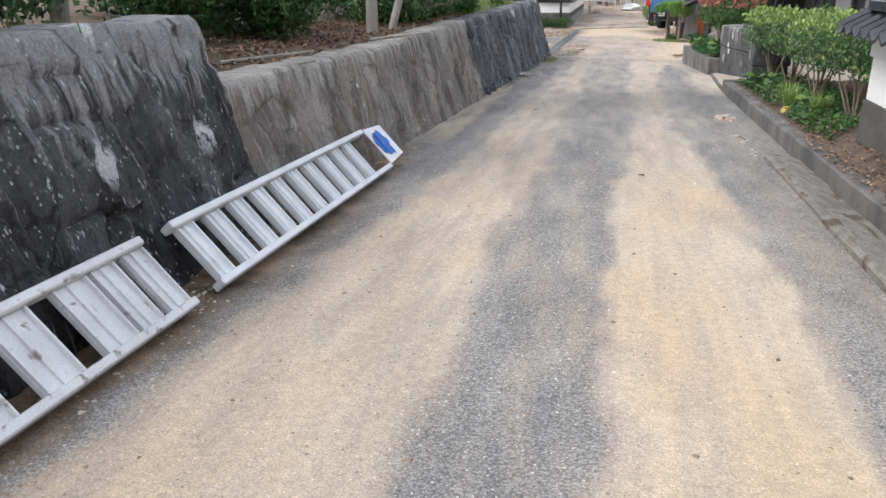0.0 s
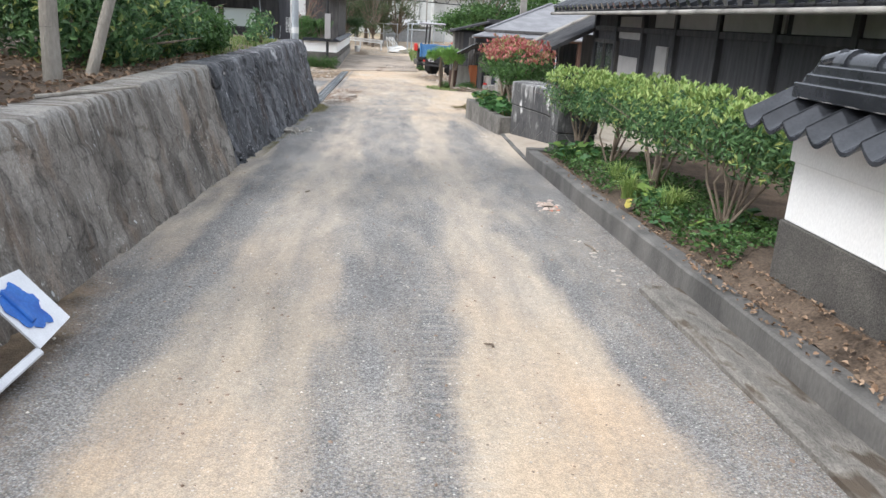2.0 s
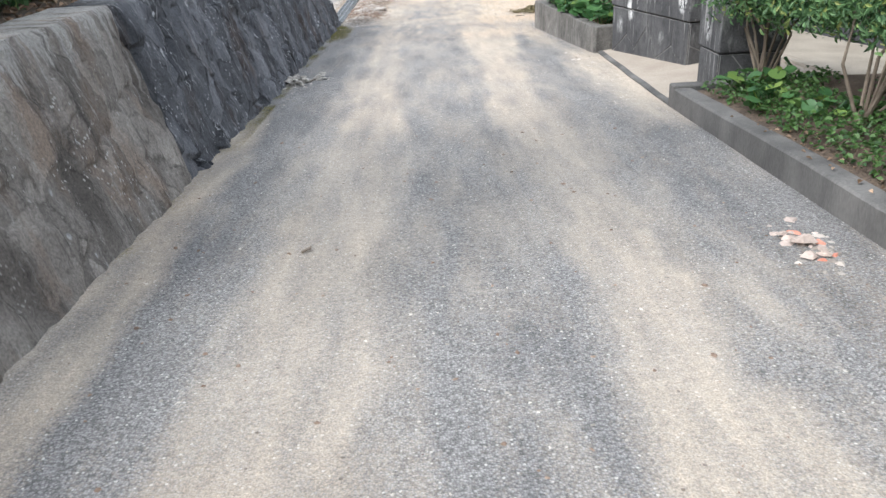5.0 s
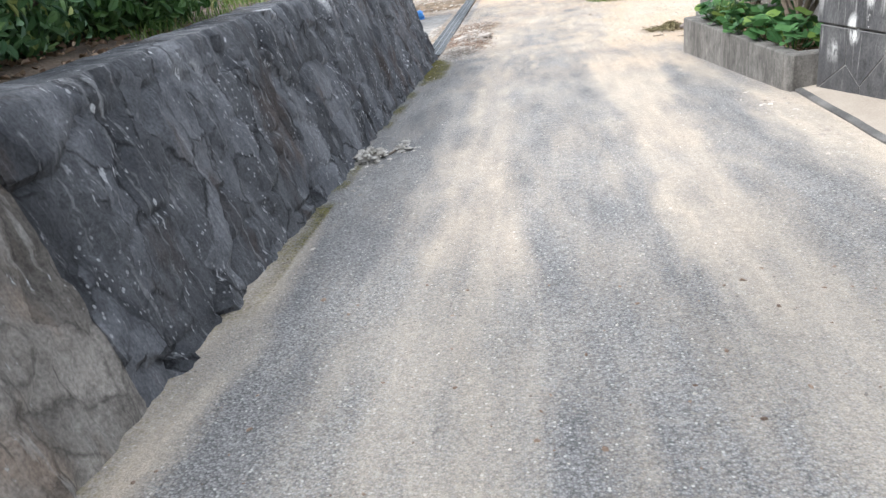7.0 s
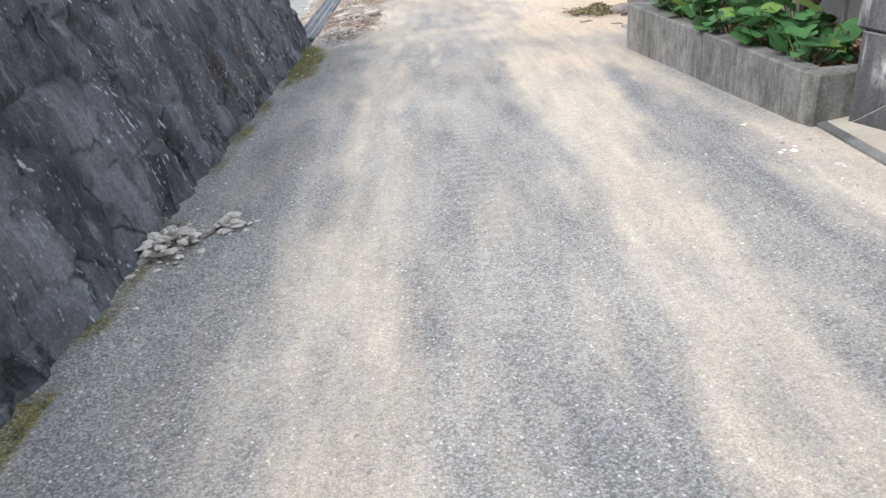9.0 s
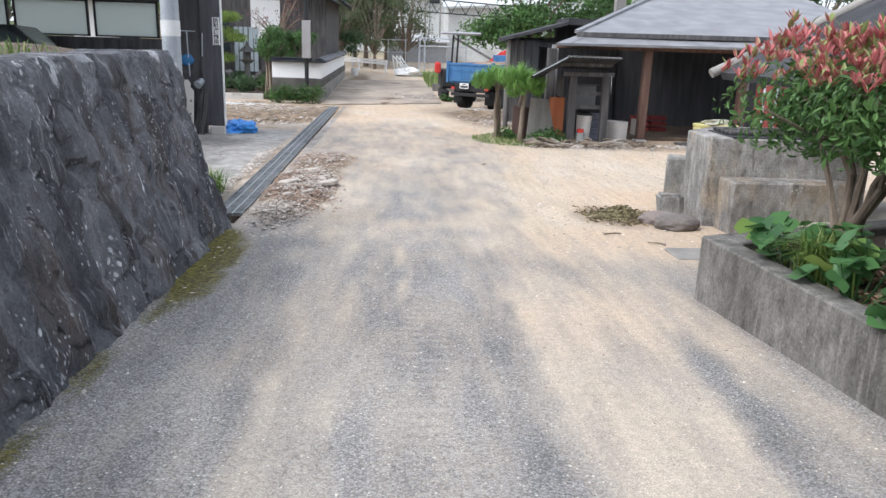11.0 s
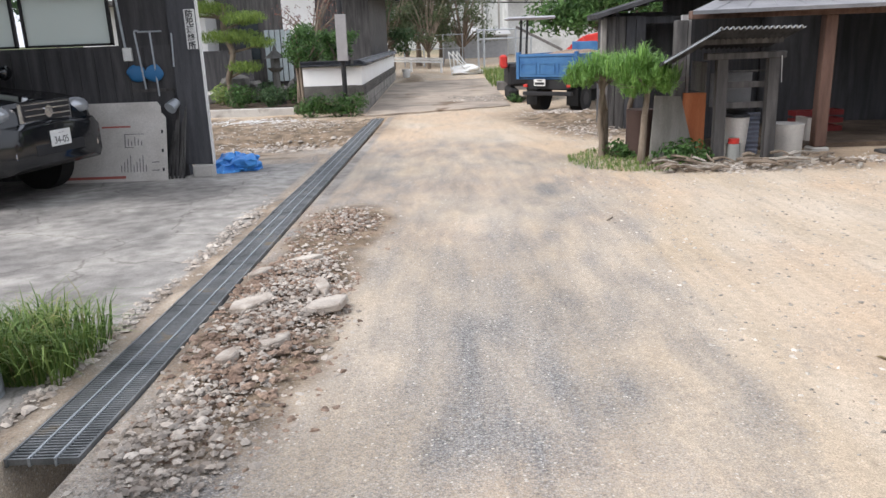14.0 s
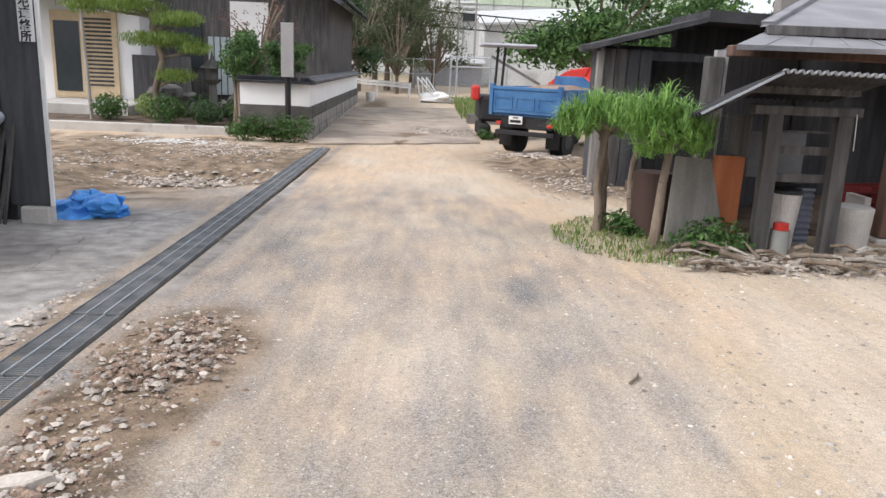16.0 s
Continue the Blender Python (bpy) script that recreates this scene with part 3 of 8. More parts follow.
PANE.node_tree.nodes["Mix Shader"].inputs[0].default_value = 0.8
BEIGE = material("beige_lattice_wood", (0.55, 0.42, 0.26), (0.64, 0.51, 0.34), 0.7, scale=4, fine=50, bump=0.1)
FACTORY = material("pale_grey_factory_wall", (0.50, 0.51, 0.50), (0.62, 0.63, 0.62), 0.85, scale=0.4, fine=8, bump=0.05, stain=(0.36, 0.36, 0.35), stain_at=0.62, stain_scale=0.35)
FACTORY_GREEN = material("pale_green_cladding", (0.52, 0.60, 0.46), (0.58, 0.66, 0.52), 0.8, scale=0.5, fine=8, bump=0.05)
LEAF_DARK = leaf_material("dark_evergreen_leaf", (0.035, 0.072, 0.034), (0.12, 0.20, 0.085))
LEAF_MID = leaf_material("mid_green_leaf", (0.035, 0.085, 0.025), (0.13, 0.24, 0.07))
LEAF_HEDGE = leaf_material("hedge_leaf", (0.035, 0.085, 0.035), (0.17, 0.30, 0.12), (0.40, 0.44, 0.14), 0.92)
LEAF_YOUNG = leaf_material("yellow_green_young_leaf", (0.20, 0.33, 0.09), (0.44, 0.52, 0.18))
LEAF_RED = leaf_material("red_young_leaf", (0.34, 0.075, 0.075), (0.66, 0.25, 0.245), (0.30, 0.34, 0.13), 0.70)
LEAF_BROAD = leaf_material("broad_green_leaf", (0.035, 0.10, 0.035), (0.10, 0.22, 0.075), (0.26, 0.36, 0.08), 0.93)
LEAF_PINE = leaf_material("pine_needle", (0.10, 0.18, 0.035), (0.30, 0.40, 0.09))
LEAF_CEDAR = leaf_material("fresh_cedar_leaf", (0.10, 0.22, 0.045), (0.30, 0.50, 0.13))
GRASS = leaf_material("grass_blade", (0.07, 0.14, 0.03), (0.22, 0.30, 0.08), (0.34, 0.30, 0.14), 0.92)

# ---- ground ----
def smooth_in(v, lo, hi):
    return np.clip((v - lo) / (hi - lo), 0, 1) ** 2 * (3 - 2 * np.clip((v - lo) / (hi - lo), 0, 1))


def band(v, lo, hi, soft):
    return smooth_in(v, lo - soft, lo + soft) * (1 - smooth_in(v, hi - soft, hi + soft))


def spot(X, Y, x, y, rx, ry, soft=0.5):
    d = np.sqrt(((X - x) / rx) ** 2 + ((Y - y) / ry) ** 2)
    return 1 - smooth_in(d, 1 - soft, 1 + soft)


DRAIN_L, DRAIN_R = -2.40, -2.08
xs = np.concatenate([[-900, -300, -120, -60, -30, -20, -15, -12], np.arange(-10, -3, 0.25), np.arange(-3.0, DRAIN_L - 0.02, 0.08), [DRAIN_L - 0.005, DRAIN_L, DRAIN_R, DRAIN_R + 0.005], np.arange(DRAIN_R + 0.06, 3.6, 0.07), np.arange(3.7, 10, 0.25), [12, 15, 20, 30, 60, 120, 300, 900]])
ys = np.concatenate([[-900, -300, -100, -40, -20, -10, -6, -3], np.arange(-2, 23.25, 0.1), [23.30, 23.305], np.arange(23.4, 41.3, 0.1), [41.4, 41.405], np.arange(41.6, 66, 0.3), [70, 80, 95, 120, 160, 250, 400, 900]])
X, Y = np.meshgrid(xs, ys)
Z = np.interp(Y, [-900, -60, 0, 25, 42, 60, 140, 400, 900], [1.2, 1.2, -0.03, -0.88, -1.25, -1.0, 1.2, 3.0, 3.0])
lump = np.array([noise.noise(Vector((x * 0.9, y * 0.45, 3))) for x, y in zip(X.ravel(), Y.ravel())]).reshape(X.shape)
lump2 = np.array([noise.noise(Vector((x * 3.1, y * 2.3, 8))) for x, y in zip(X.ravel(), Y.ravel())]).reshape(X.shape)
lump3 = np.array([noise.noise(Vector((x * 1.7, y * 0.35, 15))) for x, y in zip(X.ravel(), Y.ravel())]).reshape(X.shape)
lump4 = np.array([noise.noise(Vector((x * 7, y * 5, 21))) for x, y in zip(X.ravel(), Y.ravel())]).reshape(X.shape)
Xw = X + 0.10 * lump + 0.09 * lump2 + 0.05 * lump4
Yw = Y + 0.3 * lump
near = 1 - smooth_in(Y, 20.5, 23.5)
worn = smooth_in(Y, 7, 12)
l0 = np.interp(Y, [0, 5, 7, 10, 14, 22], [-1.86, -1.72, -1.50, -1.45, -1.30, -1.25])
r0 = np.interp(Y, [0, 6, 10, 14, 17.5, 22], [0.03, 0.0, 0.2, 0.15, 0.28, 0.10])
r1 = np.interp(Y, [0, 3, 5.5, 7.5, 10, 13, 17, 19, 21, 23], [0.97, 0.97, 1.02, 0.86, 0.75, 0.75, 0.82, 0.95, 1.3, 2.0])
dust_r = band(Xw, r0, r1, 0.10) * (np.interp(Y, [0, 6, 9, 12, 18, 22], [0.92, 0.84, 0.64, 0.60, 0.68, 0.8]) + 0.16 * lump3)
dust_l = band(Xw, l0, -0.70, 0.15) * (np.interp(Y, [0, 5, 8, 12, 18, 22], [0.78, 0.72, 0.60, 0.50, 0.52, 0.5]) + 0.18 * lump3)
dust_mid = 0.13 + 0.09 * worn + 0.14 * lump3 + 0.10 * lump
dust_mid *= 1 - 0.8 * (1 - smooth_in(Xw, -1.7, -1.35)) * (1 - smooth_in(Y, 20, 23))
dust_mid *= 1 - 0.6 * smooth_in(Xw, 1.0, 1.3) * (1 - smooth_in(Y, 17, 19))
dust = np.maximum.reduce([dust_r, dust_l, dust_mid]) * near
dust = np.maximum(dust, spot(Xw, Yw, 1.75, 16.3, 0.45, 2.2, 0.5) * 0.8 * near)
dust = np.maximum(dust, band(Xw, 1.25, 1.6, 0.12) * smooth_in(Y, 17.5, 20) * 0.7 * near)
far = smooth_in(Y, 20.5, 23.5)
lane_far = 0.56 + 0.26 * lump + 0.22 * lump2 - 0.25 * band(Xw, -0.75, 0.25, 0.3) * (1 - smooth_in(Y, 25, 29)) - 0.18 * band(Xw, -2.1, -1.3, 0.2)
road_edge = np.interp(Y, [22, 27, 29.5, 31.5, 33, 35], [0.6, 0.9, 1.55, 1.35, 1.0, 0.3])
yard = smooth_in(Xw, road_edge - 0.15, road_edge + 0.3) * 0.95
sandy = np.maximum(lane_far, yard)
sandy = np.maximum(sandy, smooth_in(Yw, 33, 36.5) * 0.9)
dust = np.maximum(dust, sandy * far)
dust *= 1 - 0.35 * band(Y, 12, 20, 1.0) * band(Xw, 1.0, 1.5, 0.15)
dust = np.maximum(dust, 0.75 * band(X + 0.03 * lump2, -0.50, -0.41, 0.025) * band(Y, 21.2, 23.4, 0.4) * (0.7 + 0.6 * lump2))
dust = np.maximum(dust, (0.62 + 0.3 * lump2) * band(Xw, -2.5, -1.92, 0.10) * band(Y, 8.5, 15.0, 1.2))
mud = spot(Xw, Yw, -4.2, 37.2, 2.2, 1.9, 0.6) * 0.75 + spot(Xw, Yw, -6.5, 35.8, 3.0, 0.6, 0.6) * 0.6 + 0.45 * spot(Xw, Yw, -6, 38.6, 4, 3.5, 0.4)
mud += spot(Xw, Yw, 2.5, 37.5, 1.3, 3.0, 0.5) * 0.7 + spot(Xw, Yw, 2.4, 40, 2.2, 2.5, 0.5) * 0.5
mud += spot(Xw, Yw, -2.0, 50, 0.7, 9, 0.5) * 0.8 + spot(Xw, Yw, 1.9, 24.2, 0.5, 0.6, 0.6) * 0.7 + spot(Xw, Yw, -1.65, 25.8, 0.5, 2.0, 0.4) * 0.85 + spot(Xw, Yw, -1.54, 28.3, 0.45, 1.0, 0.4) * 0.85
mud += (0.38 + 0.8 * lump + 0.7 * lump2 + 0.4 * lump4).clip(0, 1) * band(X, -10, -2.45, 0.15) * band(Y, 33.0, 42.5, 0.5)
mud += 0.5 * spot(Xw, Yw, 4.5, 31.4, 3.0, 0.9, 0.5) + 0.55 * band(Xw, -2.62, -2.42, 0.05) * band(Y, 23.6, 30, 0.3)
mud += 0.75 * band(X + 0.06 * lump2, -2.75, -2.12, 0.06) * band(Y, -5, 8.0, 1.0) * (0.7 + 0.8 * lump)
mud += 0.5 * band(Xw, -2.75, -1.98, 0.14) * band(Y, -5, 8.5, 1.5) * (0.75 + 0.7 * lump + 0.3 * lump2)
mud += 0.40 * band(Xw, -2.6, l0 - 0.05, 0.10) * (1 - smooth_in(Y, 5, 8)) + 0.32 * band(Xw, 1.15, 1.9, 0.12) * (1 - smooth_in(Y, 10, 14))
moss = band(X + 0.05 * lump2, -2.6, np.interp(Y, [11, 16, 23], [-2.10, -2.02, -1.95]), 0.04) * band(Y, 11.0, 23.3, 0.4) * (0.42 + 0.6 * lump2 + 0.4 * lump) + spot(Xw, Yw, -2.0, 22.0, 0.20, 1.3, 0.4) * 0.7
conc = (X < DRAIN_L - 0.16 - 0.1 * lump2) * band(Y, 23.5, 32.9, 0.1) * 1.0 + band(X, DRAIN_R, DRAIN_R + 0.17, 0.03) * band(Y, 29.4, 41.3, 0.2) * 0.85
outer = np.maximum(smooth_in(np.abs(X), 11, 16), smooth_in(Y, 70, 90))
treads = 0.32 * (band(X, -0.14, 0.10, 0.02) * band(Y, 5.0, 8.6, 0.6) + band(X, -0.5, -0.26, 0.02) * band(Y, 15.5, 22.0, 0.7) + band(X, -0.35, -0.1, 0.02) * band(Y, 9.5, 13.0, 0.7) * 0.6)
inside = (X >= DRAIN_L - 0.001) & (X <= DRAIN_R + 0.001) & (Y >= 23.303) & (Y <= 41.402)
calm = 1 - conc.clip(0, 1)
Z = Z + calm * (0.012 * lump + 0.006 * lump2 * (dust + mud).clip(0, 1)) * (np.abs(X) < 30)
Z += 0.04 * spot(X, Y, -1.6, 26.0, 0.45, 1.7, 0.5) * (0.6 + lump2) + 0.03 * spot(X, Y, -1.54, 28.3, 0.4, 1.0, 0.5)
Z += 0.10 * spot(X, Y, 2.7, 39.0, 1.2, 2.0, 0.5) * (0.6 + lump2) - 0.20 * spot(X, Y, -3.9, 36.0, 1.3, 1.2, 0.5) + 0.05 * lump2 * band(X, -10, -2.5, 0.2) * band(Y, 33.4, 42.3, 0.4)
Z -= np.where((X < -2.7) & (Y < 23.0) & (Y > -3) & (X > -25), 0.3, 0.0)
Z = np.where(inside, Z - 0.34, Z)
V = np.stack([X, Y, Z], -1).reshape(-1, 3)
ny, nx = X.shape
idx = np.arange(nx * ny).reshape(ny, nx)
F = np.stack([idx[:-1, :-1], idx[:-1, 1:], idx[1:, 1:], idx[1:, :-1]], -1).reshape(-1, 4)
me = raw("ground", V.tolist(), F.tolist(), LANE, True)
for attr, chans in (("cover", (dust, mud, conc)), ("cover_more", (moss, outer, treads))):
    a = me.attributes.new(attr, "FLOAT_VECTOR", "POINT")
    a.data.foreach_set("vector", np.stack([c.clip(0, 1) for c in chans], -1).ravel())
ground = tagged(new("ground", me), "worn asphalt lane drifted with tan sand and mud", "ground", kind="structure")


def lie(x, y):
    """Height of the ground sheet at a place."""
    i, j = int(np.searchsorted(ys, y)), int(np.searchsorted(xs, x))
    return float(Z[min(i, ny - 1), min(j, nx - 1)])

# ---- retaining wall along the lane ----
def wall_foot(y):
    return float(np.interp(y, [-10, 0, 8, 12, 16, 23.4], [-2.36, -2.36, -2.34, -2.25, -2.15, -2.08]))


def battered_wall(name, y0, y1, top, material_, label, lump_=0.03, batter=0.28, thick=0.35, back=0.0, seed=0):
    """A leaning rough wall: front face, crest and back, as one closed grid."""
    vs, fs = [], []
    ny_, nz_ = int((y1 - y0) / 0.045) + 1, 36
    for i in range(ny_ + 1):
        y = y0 + (y1 - y0) * i / ny_
        g, t = ground_z(y) - 0.12, top(y) + 0.02 * noise.noise(Vector((y * 2.3, 5, seed)))
        for j in range(nz_ + 5):
            if j <= nz_:
                z = g + (t - g) * j / nz_
                x = wall_foot(y) - batter * (z - g - 0.12)
                q = Vector((seed, y * 2.2 + 0.5 * z, z * 2.6 - 0.3 * y))
                cell, pts_ = noise.voronoi(q)
                c_ = pts_[0]
                tilt = noise.noise(c_ * 7.3), noise.noise(c_ * 5.1 + Vector((9, 0, 0))), noise.noise(c_ * 6.7 + Vector((0, 9, 0)))
                d = lump_ * (1.1 * tilt[0] + 2.2 * tilt[1] * (q.y - c_.y) + 2.2 * tilt[2] * (q.z - c_.z) + 0.8 * noise.noise(Vector((seed, y * 7, z * 2.5))) + 0.6 * noise.noise(Vector((1, y * 17, z * 13))))
                d -= lump_ * 0.9 * max(0, 1 - (cell[1] - cell[0]) * 8)
                x += d - (0.03 if j == nz_ else 0)
            else:
                k = j - nz_
                x = wall_foot(y) - batter * (t - g - 0.12) - 0.03 - thick * min(k, 3) / 3
                z = t + 0.012 * noise.noise(Vector((x * 5, y * 4, 2))) if k <= 3 else g
            vs.append((x, y, z))
    w = nz_ + 5
    for i in range(ny_):
        for j in range(w - 1):
            fs.append((i * w + j, (i + 1) * w + j, (i + 1) * w + j + 1, i * w + j + 1))
    fs.append(tuple(range(w)))
    fs.append(tuple(ny_ * w + j for j in range(w - 1, -1, -1)))
    me_ = raw(name, vs, fs, material_, True)
    me_.set_sharp_from_angle(angle=radians(38))
    return tagged(new(name, me_), label, "wall", kind="structure")


battered_wall("wall_west_1", -7.0, 4.72, lambda y: 1.27, WALL_BLACK, "tall black lichen-spotted stone retaining wall beside the lane", 0.035, seed=2)
battered_wall("wall_west_2", 4.72, 12.85, lambda y: float(np.interp(y, [4.7, 8, 12.8], [0.84, 0.76, 0.79])), WALL_BROWN, "brown-grey weathered retaining wall below a garden", 0.02, seed=5)
battered_wall("wall_west_3", 12.85, 23.42, lambda y: 0.79, WALL_DARK, "charcoal-stained rough stone retaining wall with pale streaks", 0.035, seed=9)

# raised garden behind it
gx = np.concatenate([np.arange(-2.74, -6, -0.16), np.arange(-6, -25, -1.0)])
gy = np.arange(-7, 23.3, 0.25)
GX, GY = np.meshgrid(gx, gy)
GZ = np.interp(GY, [-7, 3.9, 4.6, 9, 23], [1.24, 1.24, 0.80, 0.78, 0.76]) + np.array([0.06 * noise.noise(Vector((x * 1.1, y * 1.1, 4))) for x, y in zip(GX.ravel(), GY.ravel())]).reshape(GX.shape) * smooth_in(-GX, 2.9, 3.6) + 0.12 * smooth_in(-GX, 3.0, 6) - 0.10 * (1 - smooth_in(-GX, 2.82, 3.15))
gi = np.arange(GX.size).reshape(GX.shape)
GF = np.stack([gi[:-1, :-1], gi[1:, :-1], gi[1:, 1:], gi[:-1, 1:]], -1).reshape(-1, 4)
tagged(new("raised_ground", raw("raised_ground", np.stack([GX, GY, GZ], -1).reshape(-1, 3).tolist(), GF.tolist(), SOIL, True)), "bare brown garden soil with fallen leaves", "ground", kind="structure")
bm = boxes((-25, -2.72, 23.1, 23.4, -1.2, 0.76))
tagged(new("wall_west_4", finish(bm, "wall_west_4", WALL_DARK, False)), "stained end of the retaining wall", "wall", kind="structure")


# ---- kerbs and gutter ----
def strip(name, y0, y1, section, material_, label, category, kind="structure", step=0.5, drop=True, bend=None):
    """A long kerb of the given (x, height) outline that follows the ground."""
    vs, fs = [], []
    n = max(1, int(round((y1 - y0) / step)))
    w = len(section)
    for i in range(n + 1):
        y = y0 + (y1 - y0) * i / n
        for x, h in section:
            wob = 0.008 * noise.noise(Vector((x * 3, y * 1.7, h * 4)))
            vs.append((x + (bend(y) if bend else 0) + wob, y, (ground_z(y) if drop else 0) + h + wob))
    for i in range(n):
        for j in range(w):
            k = (j + 1) % w
            fs.append((i * w + j, i * w + k, (i + 1) * w + k, (i + 1) * w + j))
    fs.append(tuple(range(w - 1, -1, -1)))
    fs.append(tuple(n * w + j for j in range(w)))
    return tagged(new(name, raw(name, vs, fs, material_)), label, category, kind=kind)


strip("kerb_1", -7, 14.25, [(1.80, -0.1), (1.97, -0.1), (1.97, 0.18), (1.955, 0.195), (1.815, 0.195), (1.80, 0.18)], CONCRETE_DARK, "dark stained concrete kerb round a planted bed", "kerb", step=0.25)
strip("gutter", -7, 8.1, [(1.50, -0.1), (1.797, -0.1), (1.797, 0.035), (1.54, 0.055), (1.50, 0.035)], material("worn_gutter_concrete", (0.15, 0.14, 0.125), (0.29, 0.27, 0.24), 0.9, scale=4, fine=70, bump=0.6, stain=(0.10, 0.08, 0.06), stain_at=0.54, stain_scale=4, stretch=(2, 0.6, 1), grain=0.3), "worn concrete gutter edge beside the lane", "gutter", step=0.25)
bm = boxes((1.80, 3.2, 14.25, 14.4, -0.62, -0.30), bevel=0.012)
tagged(new("kerb_2", finish(bm, "kerb_2", CONCRETE_DARK, False)), "dark concrete kerb at the end of the bed", "kerb", kind="structure")

# soil of the bed
bx, by = np.arange(1.96, 5.2, 0.12), np.arange(-7, 14.3, 0.15)
BX, BY = np.meshgrid(bx, by)
BZ = np.interp(BY, [-60, 0, 25], [1.2, -0.03, -0.88]) + np.where(BY < 8.5, 0.19 + 0.13 * smooth_in(BX, 1.97, 2.3), 0.17 + 0.08 * smooth_in(BX, 1.97, 2.4)) + np.array([0.025 * noise.noise(Vector((x * 4, y * 4, 4))) for x, y in zip(BX.ravel(), BY.ravel())]).reshape(BX.shape)
bi = np.arange(BX.size).reshape(BX.shape)
BF = np.stack([bi[:-1, :-1], bi[:-1, 1:], bi[1:, 1:], bi[1:, :-1]], -1).reshape(-1, 4)
tagged(new("bed_soil", raw("bed_soil", np.stack([BX, BY, BZ], -1).reshape(-1, 3).tolist(), BF.tolist(), SOIL, True)), "dark soil of the planted bed", "soil", kind="structure")


def bed_z(x, y):
    return float(BZ[min(int(np.searchsorted(by, y)), len(by) - 1), min(int(np.searchsorted(bx, x)), len(bx) - 1)])


# entrance ramp with a drain cover line
bm = bmesh.new()
slab(bm, [(1.86, 14.4, ground_z(14.4) + 0.03), (3.6, 14.4, ground_z(14.4) + 0.16), (3.6, 18.0, ground_z(18) + 0.2), (2.0, 18.0, ground_z(18) + 0.03)], 0.25)
tagged(new("entrance_ramp", finish(bm, "entrance_ramp", material("sandy_concrete", (0.36, 0.305, 0.245), (0.46, 0.40, 0.33), 0.9, scale=2, fine=70, bump=0.3), False)), "pale sandy concrete entrance ramp", "ramp", kind="structure")
strip("ramp_edge", 14.42, 17.98, [(1.80, -0.1), (1.855, -0.1), (1.855, 0.035), (1.80, 0.02)], CONCRETE_DARK, "dark drain edge along the entrance ramp", "drain", bend=lambda y: (y - 14.4) / 3.6 * 0.14)

# courtyard floor behind the beds
bm = bmesh.new()
slab(bm, [(3.55, -7, 0.1), (14, -7, 0.1), (14, 24.5, -0.55), (3.0, 24.5, -0.72), (3.0, 18, -0.42), (3.55, 14.4, -0.34)], 0.3)
tagged(new("courtyard", finish(bm, "courtyard", material("pale_sandy_yard", (0.42, 0.37, 0.30), (0.52, 0.47, 0.39), 0.95, scale=2, fine=50, bump=0.4), False)), "pale sandy courtyard behind the hedge", "yard", kind="structure")

# planter at the corner
bm = bmesh.new()
slab(bm, [(1.86, 18.0, -0.29), (2.02, 18.05, -0.29), (1.76, 21.05, -0.29), (1.58, 21.25, -0.29)], 0.62)
slab(bm, [(1.58, 21.25, -0.292), (1.76, 21.05, -0.292), (3.6, 21.75, -0.292), (3.6, 21.95, -0.292)], 0.62)
slab(bm, [(1.86, 18.0, -0.288), (1.90, 17.86, -0.288), (2.4, 17.9, -0.288), (2.4, 18.05, -0.288), (2.02, 18.05, -0.288)], 0.5)
bmesh.ops.bevel(bm, geom=[e for e in bm.edges], offset=0.012, segments=1, affect="EDGES")
tagged(new("planter_wall", finish(bm, "planter_wall", wall_material("grey_planter_concrete", (0.115, 0.108, 0.098), (0.205, 0.195, 0.178), (0.30, 0.285, 0.26), 0.76, 0.62, None, None, 0.0, 0.25), False)), "grey concrete planter wall at the corner of the yard", "planter", kind="structure")
bm = bmesh.new()
slab(bm, [(1.95, 18.04, -0.36), (3.6, 18.04, -0.34), (3.6, 21.8, -0.34), (1.72, 21.1, -0.36)], 0.3)
tagged(new("planter_soil", finish(bm, "planter_soil", SOIL, False)), "dark planter soil with litter", "soil", kind="structure")


